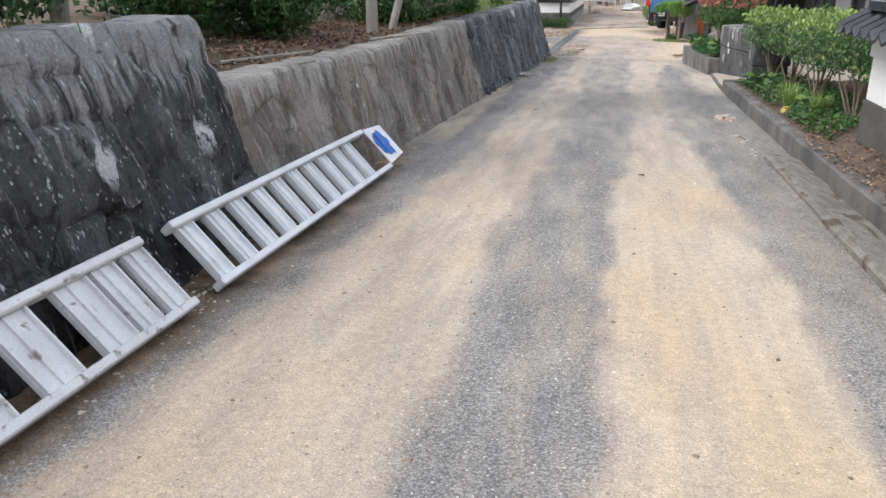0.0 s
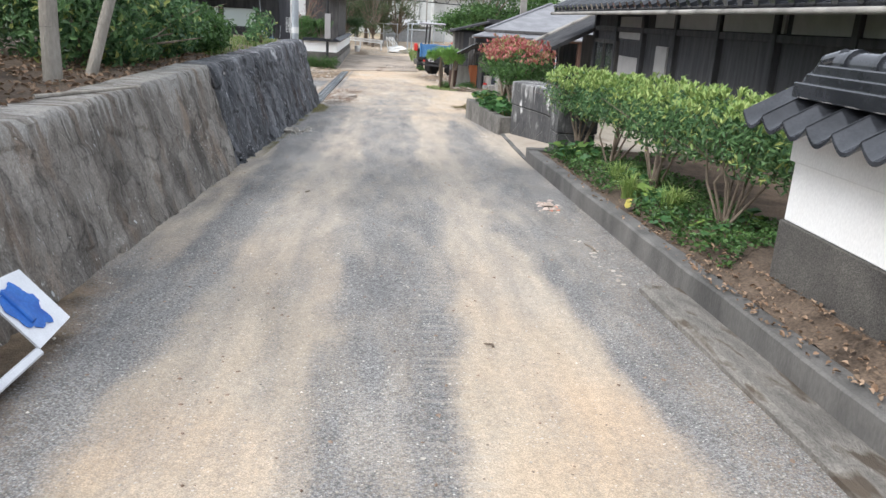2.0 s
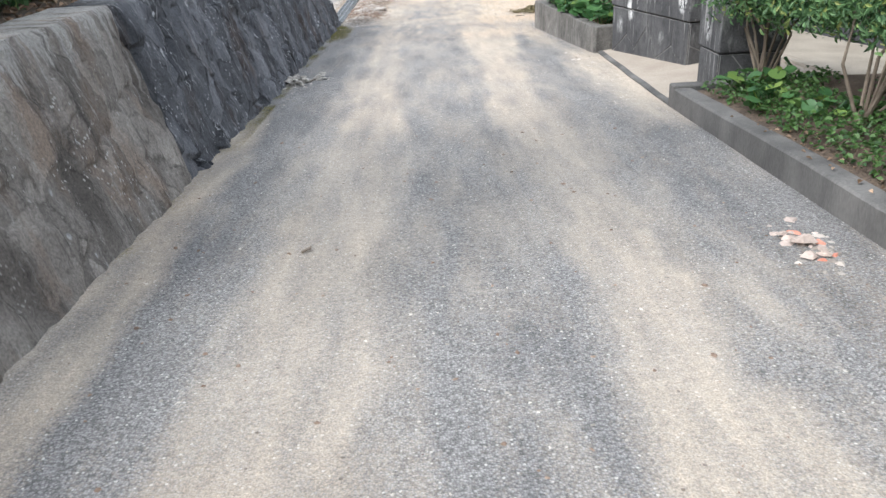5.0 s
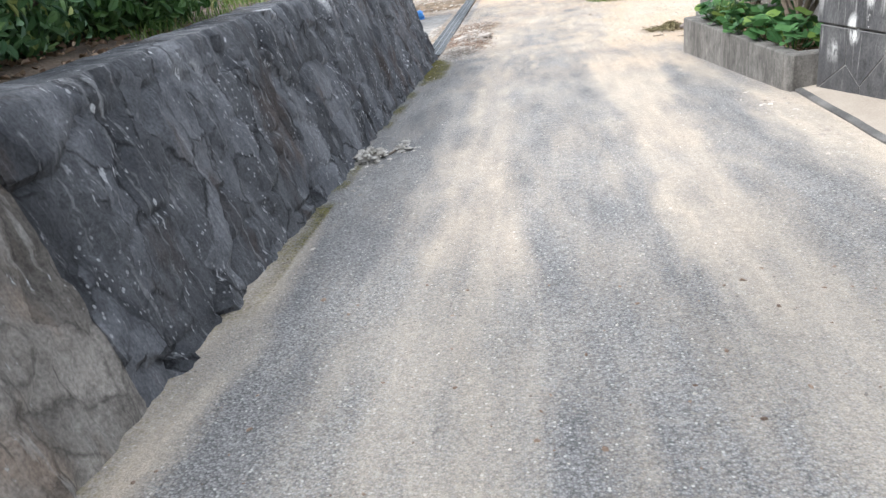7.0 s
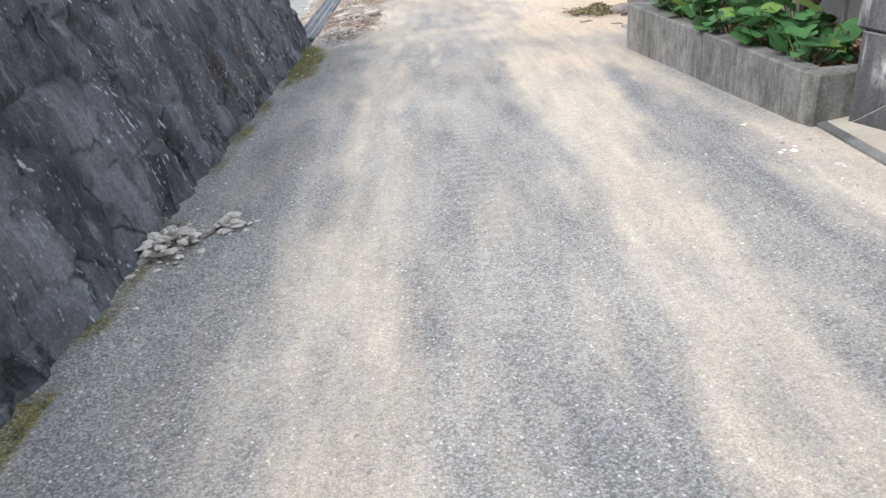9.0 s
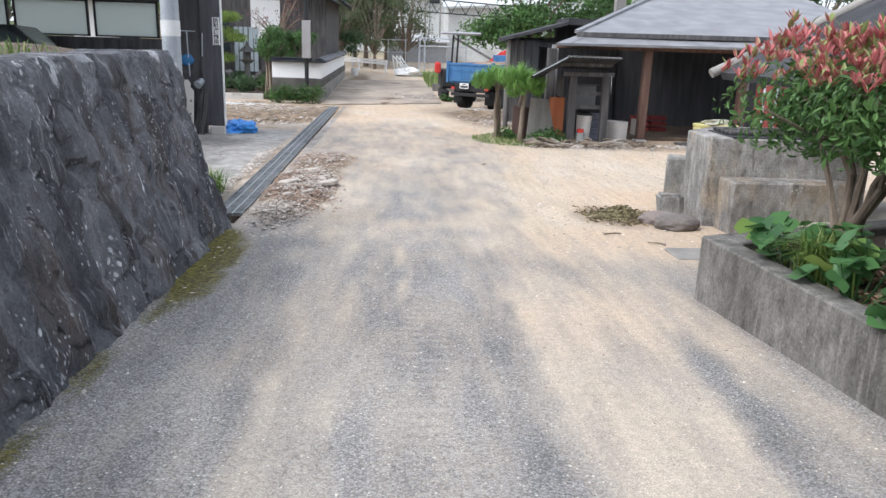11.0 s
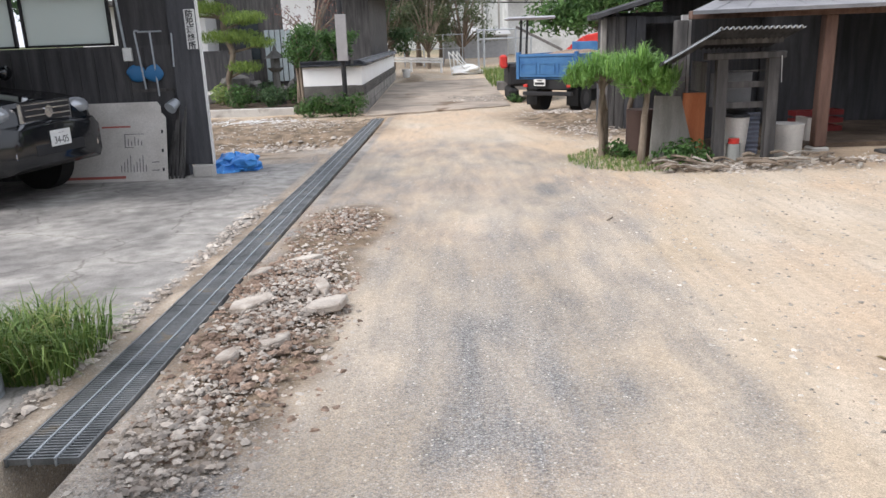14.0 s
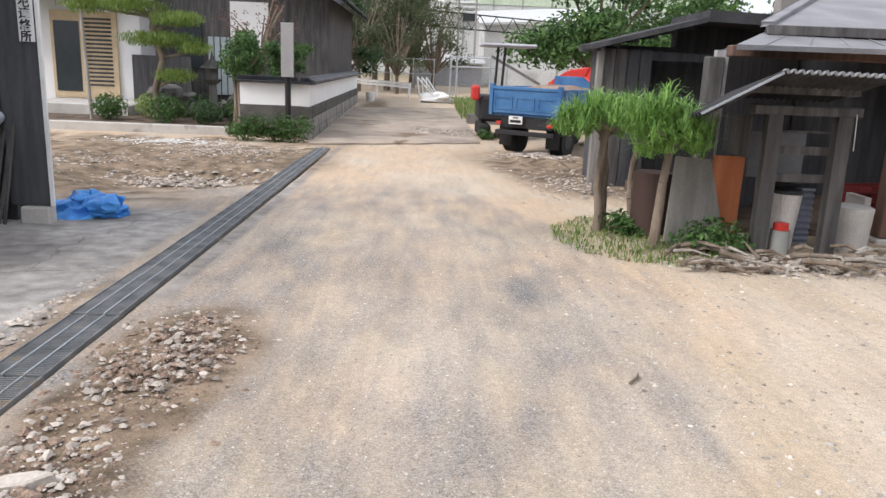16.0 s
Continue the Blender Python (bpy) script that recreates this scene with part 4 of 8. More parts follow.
# ---- ramps of aluminium leaning on the wall ----
def loading_ramp(y0, length, alu, tip, seed):
    """A folding plank: two side rails, ribbed treads, a hooked plate at its end. Built flat along y, its lower rail at x = 0."""
    def put(name, r, mt_, parent, label=""):
        for v in r.verts:
            v.co.z = -v.co.z
        return part(name, r, mt_, parent, label, local=True)

    lean = math.atan2(0.37, 0.34)
    ob = thing("loading_ramp", -2.05, y0, ground_z(y0) + 0.05, "weathered aluminium loading ramp leaning on its side against the wall" if tip else "mud-stained aluminium loading ramp leaning on its side against the wall", "ramp", "loading ramps")
    slope = math.atan2(ground_z(y0 + length) - ground_z(y0), length)
    ob.matrix_basis = pose(-2.05, y0, ground_z(y0) + 0.05, math.degrees(slope), 0, 0) @ pose(0, 0, 0, 0, math.degrees(lean) - 180, 0)
    WORLD[ob] = ob.matrix_basis.copy()
    W = 0.46
    # local x runs up the slope from the lower rail, z towards the lane
    for x0 in (0.0, W - 0.048):
        r = bmesh.new()
        box(r, x0, x0 + 0.048, 0, length, -0.045, 0.045, 0.008)
        put("rail", r, alu, ob)
    if tip:
        treads_ = [(0.05 + (length - 0.30) * i / 10, 0.165) for i in range(10)]
    else:
        treads_ = [(length - 0.175, 0.17), (length - 0.41, 0.17), (length - 0.66, 0.22), (length - 1.03, 0.22)] + [(length - 1.38 - 0.30 * k, 0.2) for k in range(7)]
    for y, d in treads_:
        r = bmesh.new()
        box(r, 0.05, W - 0.05, y, y + d, -0.03, -0.005)
        for k, w_ in enumerate((0.012, 0.03, 0.012)):
            c_ = y + (0.008, d / 2, d - 0.008)[k]
            box(r, 0.052, W - 0.052, c_ - w_ / 2, c_ + w_ / 2, -0.006, (0.016, 0.008, 0.016)[k])
        put("tread", r, alu, ob)
    if tip:
        r = bmesh.new()
        slab(r, [(0.03, length - 0.02, 0.055), (W - 0.02, length - 0.02, 0.055), (W - 0.06, length + 0.30, 0.10), (0.05, length + 0.30, 0.10)], 0.012)
        plate = put("hook_plate", r, ALU, ob, "pale aluminium hook plate")
        r = bmesh.new()
        vs_ = []
        for k in range(60):
            a = k / 60 * 2 * math.pi
            s = 1.15 + 0.5 * noise.noise(Vector((math.cos(a) * 1.6, math.sin(a) * 1.6, 3))) + 0.2 * noise.noise(Vector((math.cos(a) * 5, math.sin(a) * 5, 5)))
            u, v = 0.23 + 0.12 * s * math.cos(a), length + 0.12 + 0.085 * s * math.sin(a)
            vs_.append((u, v, 0.0585 + (v - length + 0.02) * 0.1406))
        slab(r, vs_, 0.003)
        put("paint_smear", r, BLUE_PAINT, plate, "smeared bright blue paint")
        r = bmesh.new()
        box(r, 0.15, 0.36, length + 0.06, length + 0.10, 0.065, 0.09, 0.006)
        put("hinge", r, BLUE_PAINT, plate, "blue painted hinge")
    return ob


loading_ramp(3.42, 3.20, ALU, True, 1)
loading_ramp(-0.36, 3.52, ALU_DULL, False, 2)

# ---- white garden wall with tile coping ----
def tiled_wall(name, x, y0, y1, base, band_z, white_z, label, tiles=True, thick=0.16, low=None, step=0.25, roof=1.0):
    """A plastered wall along y with a dark plinth and a coping of pan tiles; the tiles face -x and +x."""
    ob = thing(name, x + thick / 2, (y0 + y1) / 2, base, label, "wall", kind="structure")
    part("plinth", boxes((x - 0.02, x + thick + 0.02, y0, y1 + 0.02, base - 0.35, band_z), bevel=0.008), low or WASHED, ob, "dark washed-gravel plinth")
    part("plaster", boxes((x, x + thick, y0, y1, band_z, white_z), bevel=0.006), PLASTER, ob, "white plastered face")
    part("plaster_head", boxes((x - 0.025, x + thick + 0.025, y0, y1 + 0.025, white_z - 0.20, white_z + 0.03), bevel=0.006), PLASTER, ob, "white plaster band under the coping")
    xm = x + thick / 2
    n = int((y1 - y0 + 0.2) / step)
    pan = bmesh.new()
    seg = 10
    prof = [(k / seg, 0.035 - 0.08 * math.sin(k / seg * math.pi)) for k in range(seg + 1)]
    half = 0.36 * roof
    rise = 0.20 * roof
    rows_ = []
    for s, z_ in ((0.0, 0.0), (half, rise)):
        rows_.append([pan.verts.new((s, u * step * 1.04, z_ + h)) for u, h in prof])
        rows_.append([pan.verts.new((s, u * step * 1.04, z_ + h - 0.022)) for u, h in prof])
    for k in range(seg):
        pan.faces.new((rows_[0][k], rows_[0][k + 1], rows_[2][k + 1], rows_[2][k]))
        pan.faces.new((rows_[1][k], rows_[1][k + 1], rows_[3][k + 1], rows_[3][k]))
        pan.faces.new((rows_[0][k], rows_[0][k + 1], rows_[1][k + 1], rows_[1][k]))
    me_ = finish(pan, "coping_tile", TILE, True)
    for i in range(n):
        for side in (-1, 1):
            o = new("coping_tile", me_)
            o.parent = ob
            yy = y1 + 0.18 - (i + 1) * step
            m_ = Matrix.Translation((xm + side * (half + 0.02), yy if side < 0 else yy + step * 1.04, white_z + 0.05)) @ pose(0, 0, 0, 0, 0, 0 if side < 0 else 180)
            o.matrix_basis = WORLD[ob].inverted() @ m_
    zr = white_z + 0.05 + rise
    for k, (w_, h_) in enumerate(((0.20, 0.05), (0.16, 0.05), (0.13, 0.05))):
        part("ridge_course", boxes((xm - w_ * roof, xm + w_ * roof, y0, y1 - 0.02 - 0.05 * k, zr - 0.05 + k * 0.055 * roof, zr + (k * 0.055 + 0.04) * roof), bevel=0.008), TILE, ob)
    cap = bmesh.new()
    rod(cap, (xm, y0, zr + 0.16 * roof), (xm, y1 - 0.18, zr + 0.16 * roof), 0.075 * roof, n=14)
    part("ridge_cap", cap, TILE, ob, smooth=True)
    k = y1 - 0.3
    while k > y0:
        cap = bmesh.new()
        rod(cap, (xm, k - 0.02, zr + 0.16 * roof), (xm, k + 0.02, zr + 0.16 * roof), 0.092 * roof, n=14)
        part("ridge_ring", cap, TILE, ob, smooth=True)
        k -= 0.3
    cap = bmesh.new()
    pts_ = [Vector((xm, y1 - 0.18, zr + 0.2 * roof)), Vector((xm, y1 - 0.02, zr + 0.17 * roof)), Vector((xm, y1 + 0.06, zr + 0.08 * roof)), Vector((xm, y1 + 0.13, zr + 0.04 * roof)), Vector((xm, y1 + 0.17, zr - 0.04 * roof))]
    for p_, q_ in zip(pts_, pts_[1:]):
        rod(cap, p_, q_, 0.05 * roof, 0.045 * roof, 10)
    part("ridge_end", cap, TILE, ob, smooth=True)
    return ob


tiled_wall("garden_wall", 2.21, -6.5, 7.62, 0.0, 0.39, 0.97, "white plastered garden wall with dark glazed tile coping")

# ---- gate stones ----
def stone_block(name, quads, label, cap_z0, cap_z1, over):
    """A stone pier on a ground polygon with an overhanging cap."""
    ob = thing(name, sum(p[0] for p in quads) / len(quads), sum(p[1] for p in quads) / len(quads), -0.6, label, "gate pier")
    cx, cy = ob.matrix_basis.translation.x, ob.matrix_basis.translation.y
    shaft = bmesh.new()
    slab(shaft, [(x, y, cap_z0) for x, y in quads], cap_z0 + 0.7)
    bmesh.ops.bevel(shaft, geom=[e for e in shaft.edges], offset=0.012, segments=1, affect="EDGES")
    part("shaft", shaft, STONE_GATE, ob)
    cap = bmesh.new()
    grow = [(x + over * (1 if x > cx else -1), y + over * (1 if y > cy else -1), cap_z1) for x, y in quads]
    slab(cap, grow, cap_z1 - cap_z0 - 0.004)
    bmesh.ops.bevel(cap, geom=[e for e in cap.edges], offset=0.015, segments=1, affect="EDGES")
    part("cap_stone", cap, STONE_GATE, ob)
    return ob


pier = stone_block("gate_pier", [(2.29, 14.5), (2.87, 14.5), (2.87, 14.98), (2.29, 14.98)], "dark grey stone gate pier with a thick cap stone", -0.08, 0.36, 0.03)
long_pier = stone_block("gate_wall", [(2.52, 16.0), (2.95, 16.1), (2.6, 18.5), (2.12, 17.8)], "low dark stone gate wall of irregular facing slabs with a thick cap", -0.01, 0.42, 0.035)
# irregular facing slabs on the side towards the entrance
def crazy_paving(w, h, n, seed, gap=0.012):
    """Irregular cells that fill a rectangle, each shrunk by half a joint."""
    r_ = random.Random(seed)
    seeds = [Vector(((k + r_.uniform(0.2, 0.8)) * w / n, h * (0.28 if k % 2 else 0.74) + r_.uniform(-0.12, 0.12) * h)) for k in range(n)]
    out = []
    for a in seeds:
        poly = [Vector((0.006, 0.006)), Vector((w - 0.006, 0.006)), Vector((w - 0.006, h - 0.006)), Vector((0.006, h - 0.006))]
        for b in seeds:
            if b is a:
                continue
            d = (b - a).normalized()
            lim = d.dot((a + b) / 2) - gap / 2
            cut = []
            for p_, q_ in zip(poly, poly[1:] + poly[:1]):
                dp, dq = d.dot(p_) - lim, d.dot(q_) - lim
                if dp <= 0:
                    cut.append(p_)
                if dp * dq < 0:
                    cut.append(p_.lerp(q_, dp / (dp - dq)))
            poly = cut
        if len(poly) > 2:
            out.append(poly)
    return out


def face_with_slabs(ob, a, b, z0, z1, n, seed, name="facing_slab"):
    """Facing slabs on the upright face from a to b (plan), which looks to the left of a-b."""
    a, b = Vector(a), Vector(b)
    d = (b - a).normalized()
    out = Vector((-d.y, d.x))
    back = bmesh.new()
    slab(back, [(*(a + out * 0.006), z0), (*(a + out * 0.006), z1), (*(b + out * 0.006), z1), (*(b + out * 0.006), z0)][::-1], 0.005)
    part("mortar", back, MORTAR, ob, "pale grey mortar")
    for poly in crazy_paving((b - a).length, z1 - z0, n, seed):
        r = bmesh.new()
        slab(r, [(*(a + d * v.x + out * 0.017), z0 + v.y) for v in poly][::-1], 0.010)
        part(name, r, STONE_GATE, ob)


face_with_slabs(long_pier, (2.52, 16.0), (2.12, 17.8), -0.72, -0.02, 7, 4)
face_with_slabs(long_pier, (2.95, 16.1), (2.52, 16.0), -0.72, -0.02, 2, 6)
face_with_slabs(pier, (2.29, 14.5), (2.29, 14.98), -0.66, -0.09, 2, 8)
face_with_slabs(pier, (2.87, 14.5), (2.29, 14.5), -0.66, -0.09, 2, 9)

# ---- the house behind the hedge ----
CREAM = plain("aged_cream_plaster", (0.46, 0.45, 0.44), 0.9)
# Dark timber for shaded walls and interiors, lifted bluish to take in haze.
HOUSE_WOOD = material("haze_lifted_timber", (0.050, 0.051, 0.057), (0.088, 0.089, 0.096), 0.85, scale=3, fine=40, bump=0.4, stretch=(3, 3, 0.3))
house = thing("farmhouse", 7.5, 16, -0.4, "old farmhouse with dark timber walls and grey tile eaves", "house")
part("wall", boxes((4.9, 10.5, -4, 22.5, -0.6, 2.2)), HOUSE_WOOD, house, "dark weathered timber walls")
for y in np.arange(-3.2, 22.6, 1.82):
    part("post", boxes((4.80, 4.93, y, y + 0.13, -0.45, 2.1), bevel=0.008), HOUSE_WOOD, house)
for y0, y1, z0, z1 in ((15.15, 18.1, 1.56, 1.93), (13.1, 15.05, 1.56, 1.91), (18.72, 20.4, 1.30, 1.76), (18.85, 20.25, 0.45, 0.93), (17.3, 17.9, 0.55, 1.22), (10.2, 12.9, 1.56, 1.90)):
    part("plaster_panel", boxes((4.86, 4.905, y0, y1, z0, z1)), CREAM, house, "pale plaster panel")
part("lintel", boxes((4.82, 4.90, 8.0, 22.4, 1.44, 1.55), bevel=0.008), HOUSE_WOOD, house)
part("sill_beam", boxes((4.83, 4.90, 8.0, 22.4, -0.05, 0.05), bevel=0.008), HOUSE_WOOD, house)
for y0, y1 in ((20.42, 21.4), (21.45, 22.4)):
    w = part("window", boxes((4.82, 4.9, y0, y1, 0.42, 0.50), (4.82, 4.9, y0, y1, 1.16, 1.24), (4.82, 4.9, y0, y0 + 0.05, 0.5, 1.16), (4.82, 4.9, y1 - 0.05, y1, 0.5, 1.16)), OLD_WOOD, house, "grey timber window frame")
    part("pane", boxes((4.85, 4.862, y0 + 0.05, y1 - 0.05, 0.5, 1.16)), GLASS, w)
for k in range(5):
    part("lattice_slat", boxes((4.82, 4.86, 8.2 + k * 0.05, 8.225 + k * 0.05, 0.1, 1.3)), OLD_WOOD, house)
bm = bmesh.new()
slab(bm, [(3.85, -5, 1.86), (3.85, 22.9, 1.86), (7.8, 22.9, 3.7), (7.8, -5, 3.7)][::-1], 0.12)
roof = part("roof", bm, TILE, house, "grey pan-tile roof")
for k in range(70):
    y = -4.9 + k * 0.40
    r = bmesh.new()
    rod(r, (3.82, y, 1.90), (7.8, y, 3.75), 0.075, n=8)
    part("tile_row", r, TILE, roof, smooth=True)
bm = bmesh.new()
rod(bm, (3.80, -5, 1.78), (3.80, 22.9, 1.78), 0.035, n=10)
part("rain_gutter", bm, CONCRETE, house, "grey rain gutter", smooth=True)

# low lean-to on the yard side of the house
lean = thing("lean_to", 5.2, 24, -0.85, "low dark timber lean-to with a sheet roof and pale verge pipe", "shed")
bm = bmesh.new()
slab(bm, [(3.2, 22.3, 0.70), (3.2, 24.95, 0.70), (7.4, 24.95, 2.8), (7.4, 22.3, 2.8)][::-1], 0.09)
part("roof", bm, BARN_ROOF, lean, "dark sheet roof")
bm = bmesh.new()
rod(bm, (3.12, 25.0, 0.68), (7.4, 25.0, 2.83), 0.055, n=12)
part("verge_pipe", bm, CONCRETE, lean, "pale grey round verge pipe", smooth=True)
part("wall", boxes((5.0, 8.4, 22.6, 24.2, -0.9, 1.3)), DARK_WOOD, lean)
part("post", boxes((4.5, 4.62, 24.7, 24.82, -0.9, 1.25), bevel=0.01), OLD_WOOD, lean)

# ---- well block in the yard ----
well = thing("concrete_cistern", 3.4, 23.9, -0.9, "weathered grey concrete cistern with black stains, open on top", "cistern")
bm = bmesh.new()
P0 = [(2.69, 24.42), (2.69, 23.78), (4.3, 23.6), (4.3, 24.9), (3.2, 24.9)]
slab(bm, [(x, y, 0.09) for x, y in P0], 1.05)
bmesh.ops.bevel(bm, geom=[e for e in bm.edges], offset=0.015, segments=1, affect="EDGES")
CISTERN = wall_material("streaked_cistern_concrete", (0.17, 0.165, 0.155), (0.36, 0.345, 0.32), (0.46, 0.45, 0.43), 0.72, 0.60, None, (0.30, 0.25, 0.19), 0.0, 0.35)
part("tank", bm, CISTERN, well)
bm = boxes((2.80, 4.1, 23.40, 23.74, -0.95, -0.30), bevel=0.015)
part("step_block", bm, CISTERN, well, "pale grey lower concrete block")
# The tank is solid; a black plate paints the darkness of its hollow.
bm = boxes((2.9, 3.7, 23.75, 24.4, 0.085, 0.10), bevel=0.004)
part("opening", bm, BLACK_STEEL, well, "flat black plate standing in for the tank's dark hollow")
for k in range(5):
    bm = boxes((2.95, 4.1, 23.95 + k * 0.10, 23.99 + k * 0.10, 0.105, 0.135), bevel=0.005)
    part("cover_slat", bm, OLD_WOOD, well)
bm = bmesh.new()
slab(bm, [(x, y, -0.22) for x, y in [(2.62, 24.75), (2.5, 24.45), (2.72, 24.38), (2.85, 24.66)]], 0.75)
bmesh.ops.bevel(bm, geom=[e for e in bm.edges], offset=0.02, segments=1, affect="EDGES")
post_ = solo("stone_post", bm, CISTERN, "short weathered stone post beside the cistern", "post")
bm = bmesh.new()
slab(bm, [(2.40, 24.30, -0.62), (2.66, 24.26, -0.60), (2.72, 24.50, -0.61), (2.46, 24.58, -0.63)], 0.26)
bmesh.ops.bevel(bm, geom=list(bm.edges), offset=0.03, segments=2, affect="EDGES")
for v_ in bm.verts:
    v_.co += noise.noise_vector(v_.co * 6) * 0.02
solo("stone_block", bm, CISTERN, "pale rough broken stone at the foot of the post", "stone")
bm = rock(bmesh.new(), 2.36, 23.62, -0.775, 0.23, 0.17, 0.10, 7, 4, 0.10)
solo("flat_boulder", bm, material("brown_grey_boulder", (0.12, 0.105, 0.095), (0.20, 0.175, 0.16), 0.85, scale=5, fine=40, bump=0.3, stain=(0.27, 0.25, 0.23), stain_at=0.62), "rounded flat brown-grey boulder on the sand", "boulder", smooth=True)
bm = rock(bmesh.new(), 2.26, 23.92, -0.80, 0.20, 0.13, 0.085, 11, 4, 0.12)
solo("flat_boulder", bm, plain("pinkish_boulder", (0.24, 0.20, 0.18), 0.9), "smaller pinkish-grey flat stone", "boulder", smooth=True)

# ---- garage on the left ----
garage = thing("garage", -7, 31, -1.04, "dark timber garage with high frosted windows", "garage")
part("back_wall", boxes((-14, -4.25, 32.0, 32.15, -1.1, 0.79)), DARK_WOOD, garage, "dark vertical board wall")
part("wall_head", boxes((-14, -4.25, 32.0, 32.15, 1.48, 2.2)), DARK_WOOD, garage)
part("wall_end", boxes((-5.0, -4.25, 31.995, 32.155, 0.78, 2.0)), DARK_WOOD, garage)
for k, x in enumerate(np.arange(-13.9, -4.5, 0.23)):
    part("batten", boxes((x, x + 0.03, 31.978, 31.997, -1.03, 0.75)), DARK_WOOD, garage)
for x0, x1 in ((-9.4, -7.9), (-7.8, -6.4), (-6.3, -5.08)):
    w = part("window", boxes((x0, x1, 32.02, 32.07, 0.80, 0.83), (x0, x1, 32.02, 32.07, 1.45, 1.48), (x0, x0 + 0.04, 32.02, 32.07, 0.8, 1.48), (x1 - 0.04, x1, 32.02, 32.07, 0.8, 1.48)), BLACK_STEEL, garage, "black window frame")
    part("pane", boxes((x0 + 0.04, x1 - 0.04, 32.04, 32.05, 0.83, 1.45)), PANE, w)
part("corner_post", boxes((-4.26, -3.87, 31.9, 31.99, -0.86, 2.1), bevel=0.006), HOUSE_WOOD, garage, "black charred corner post")
part("corner_trim", boxes((-3.868, -3.835, 31.895, 31.93, -0.86, 2.1)), WHITE, garage, "white metal corner trim")
part("footing", boxes((-4.15, -3.86, 31.84, 32.0, -1.08, -0.865), bevel=0.02), CONCRETE_PALE, garage, "pale concrete footing")
part("roof", boxes((-14, -4.36, 29.0, 32.4, 2.1, 2.25)), DARK_WOOD, garage)
sign = solo("notice_sign", boxes((-4.02, -3.88, 31.87, 31.895, 0.71, 1.23), bevel=0.003), WHITE, "white vertical sign with black characters on the corner post", "sign")
for k, ch in enumerate("防犯連絡所"):
    c = bpy.data.curves.new("character", "FONT")
    c.body, c.size, c.align_x, c.extrude = ch, 0.105, "CENTER", 0.001
    c.offset = 0.0025
    o = new("character", c)
    c.materials.append(BLACK_STEEL)
    o.parent = sign
    o.matrix_basis = WORLD[sign].inverted() @ pose(-3.95, 31.866, 1.13 - k * 0.102, 90, 0, 0)
bm = rod(bmesh.new(), (-2.87, 24.7, -1.0), (-2.86, 24.7, 5.5), 0.097, 0.085, 18)
pole = solo("utility_pole", bm, GALV, "pale blue-grey painted steel pole behind the wall end", "pole", smooth=True)
bm = rod(bmesh.new(), (-2.867, 24.7, 0.90), (-2.867, 24.7, 1.06), 0.0985, n=18)
part("number_plate", bm, WHITE, pole, "white paper band", smooth=True)

# ---- drain grating ----
def grating_panel():
    ob = thing("drain_grating", 0, 0, 0, "grey steel drain grating over the roadside channel", "grating", "drain gratings")
    for x in (-0.15, -0.055, 0.055, 0.15):
        inner = abs(x) < 0.1
        part("side_bar", boxes((x - 0.005, x + 0.005, 0, 0.985, -0.035, 0.003)), GALV if inner else GRATE, ob)
    bar = finish(boxes((-0.145, 0.145, 0, 0.010, -0.03, -0.002)), "cross_bar", GRATE, False)
    for k in range(40):
        o = new("cross_bar", bar)
        o.parent = ob
        o.matrix_basis = Matrix.Translation((0, 0.006 + k * 0.0245, 0))
    return ob


first = grating_panel()
first.matrix_basis = pose(-2.24, 24.05, ground_z(24.05) + 0.012, math.degrees(math.atan(-0.03)), 0, 0)
for k in range(1, 17):
    y = 24.05 + k * 0.995
    copy_thing(first, pose(-2.24 - 0.004 * k, y, ground_z(y) + 0.012 + 0.006 * (k == 5), math.degrees(math.atan(-0.025)), 0, 0.3))

# ---- open shed across the yard ----
shed = thing("open_shed", 5, 34, -1.04, "open-fronted timber shed with grey sheet roof and dark inside", "shed")
for x, y, w_, mt_ in ((4.86, 32.25, 0.17, RED_WOOD), (7.0, 32.2, 0.19, RED_WOOD), (9.4, 32.2, 0.17, OLD_WOOD), (2.86, 32.5, 0.17, OLD_WOOD)):
    p_ = part("post", boxes((x - w_ / 2, x + w_ / 2, y, y + w_, -0.98, 0.86), bevel=0.012), mt_, shed)
    part("base_stone", boxes((x - 0.13, x + 0.13, y - 0.03, y + 0.23, -1.1, -0.985), bevel=0.02), CONCRETE_PALE, p_, "pale base stone")
part("beam", boxes((2.9, 10, 32.24, 32.40, 0.862, 0.975), bevel=0.01), RED_WOOD, shed)
part("back_wall", boxes((6.5, 10, 36.5, 36.65, -1.1, 2.1)), HOUSE_WOOD, shed)
part("inner_wall", boxes((5.1, 10, 35.2, 35.3, -1.1, 1.5)), HOUSE_WOOD, shed)
bm = bmesh.new()
slab(bm, [(3.0, 32.75, -1.1), (5.1, 35.25, -1.1), (5.1, 35.25, 1.45), (3.0, 32.75, 0.92)], 0.06)
part("end_wall", bm, HOUSE_WOOD, shed)
part("side_wall", boxes((7.15, 10.1, 32.42, 32.55, -1.1, 0.95)), HOUSE_WOOD, shed)
part("floor", boxes((3, 10, 32.6, 36.0, -1.2, -0.98)), SOIL, shed)
ROOF_Z = lambda y: 0.97 + (y - 31.9) * 0.215
bm = bmesh.new()
slab(bm, [(2.80, 31.9, 0.97), (10.2, 31.6, 1.02), (10.2, 33.4, ROOF_Z(33.4)), (3.95, 33.4, ROOF_Z(33.4))], 0.05)
part("roof", bm, GREY_ROOF, shed, "grey sheet roof")
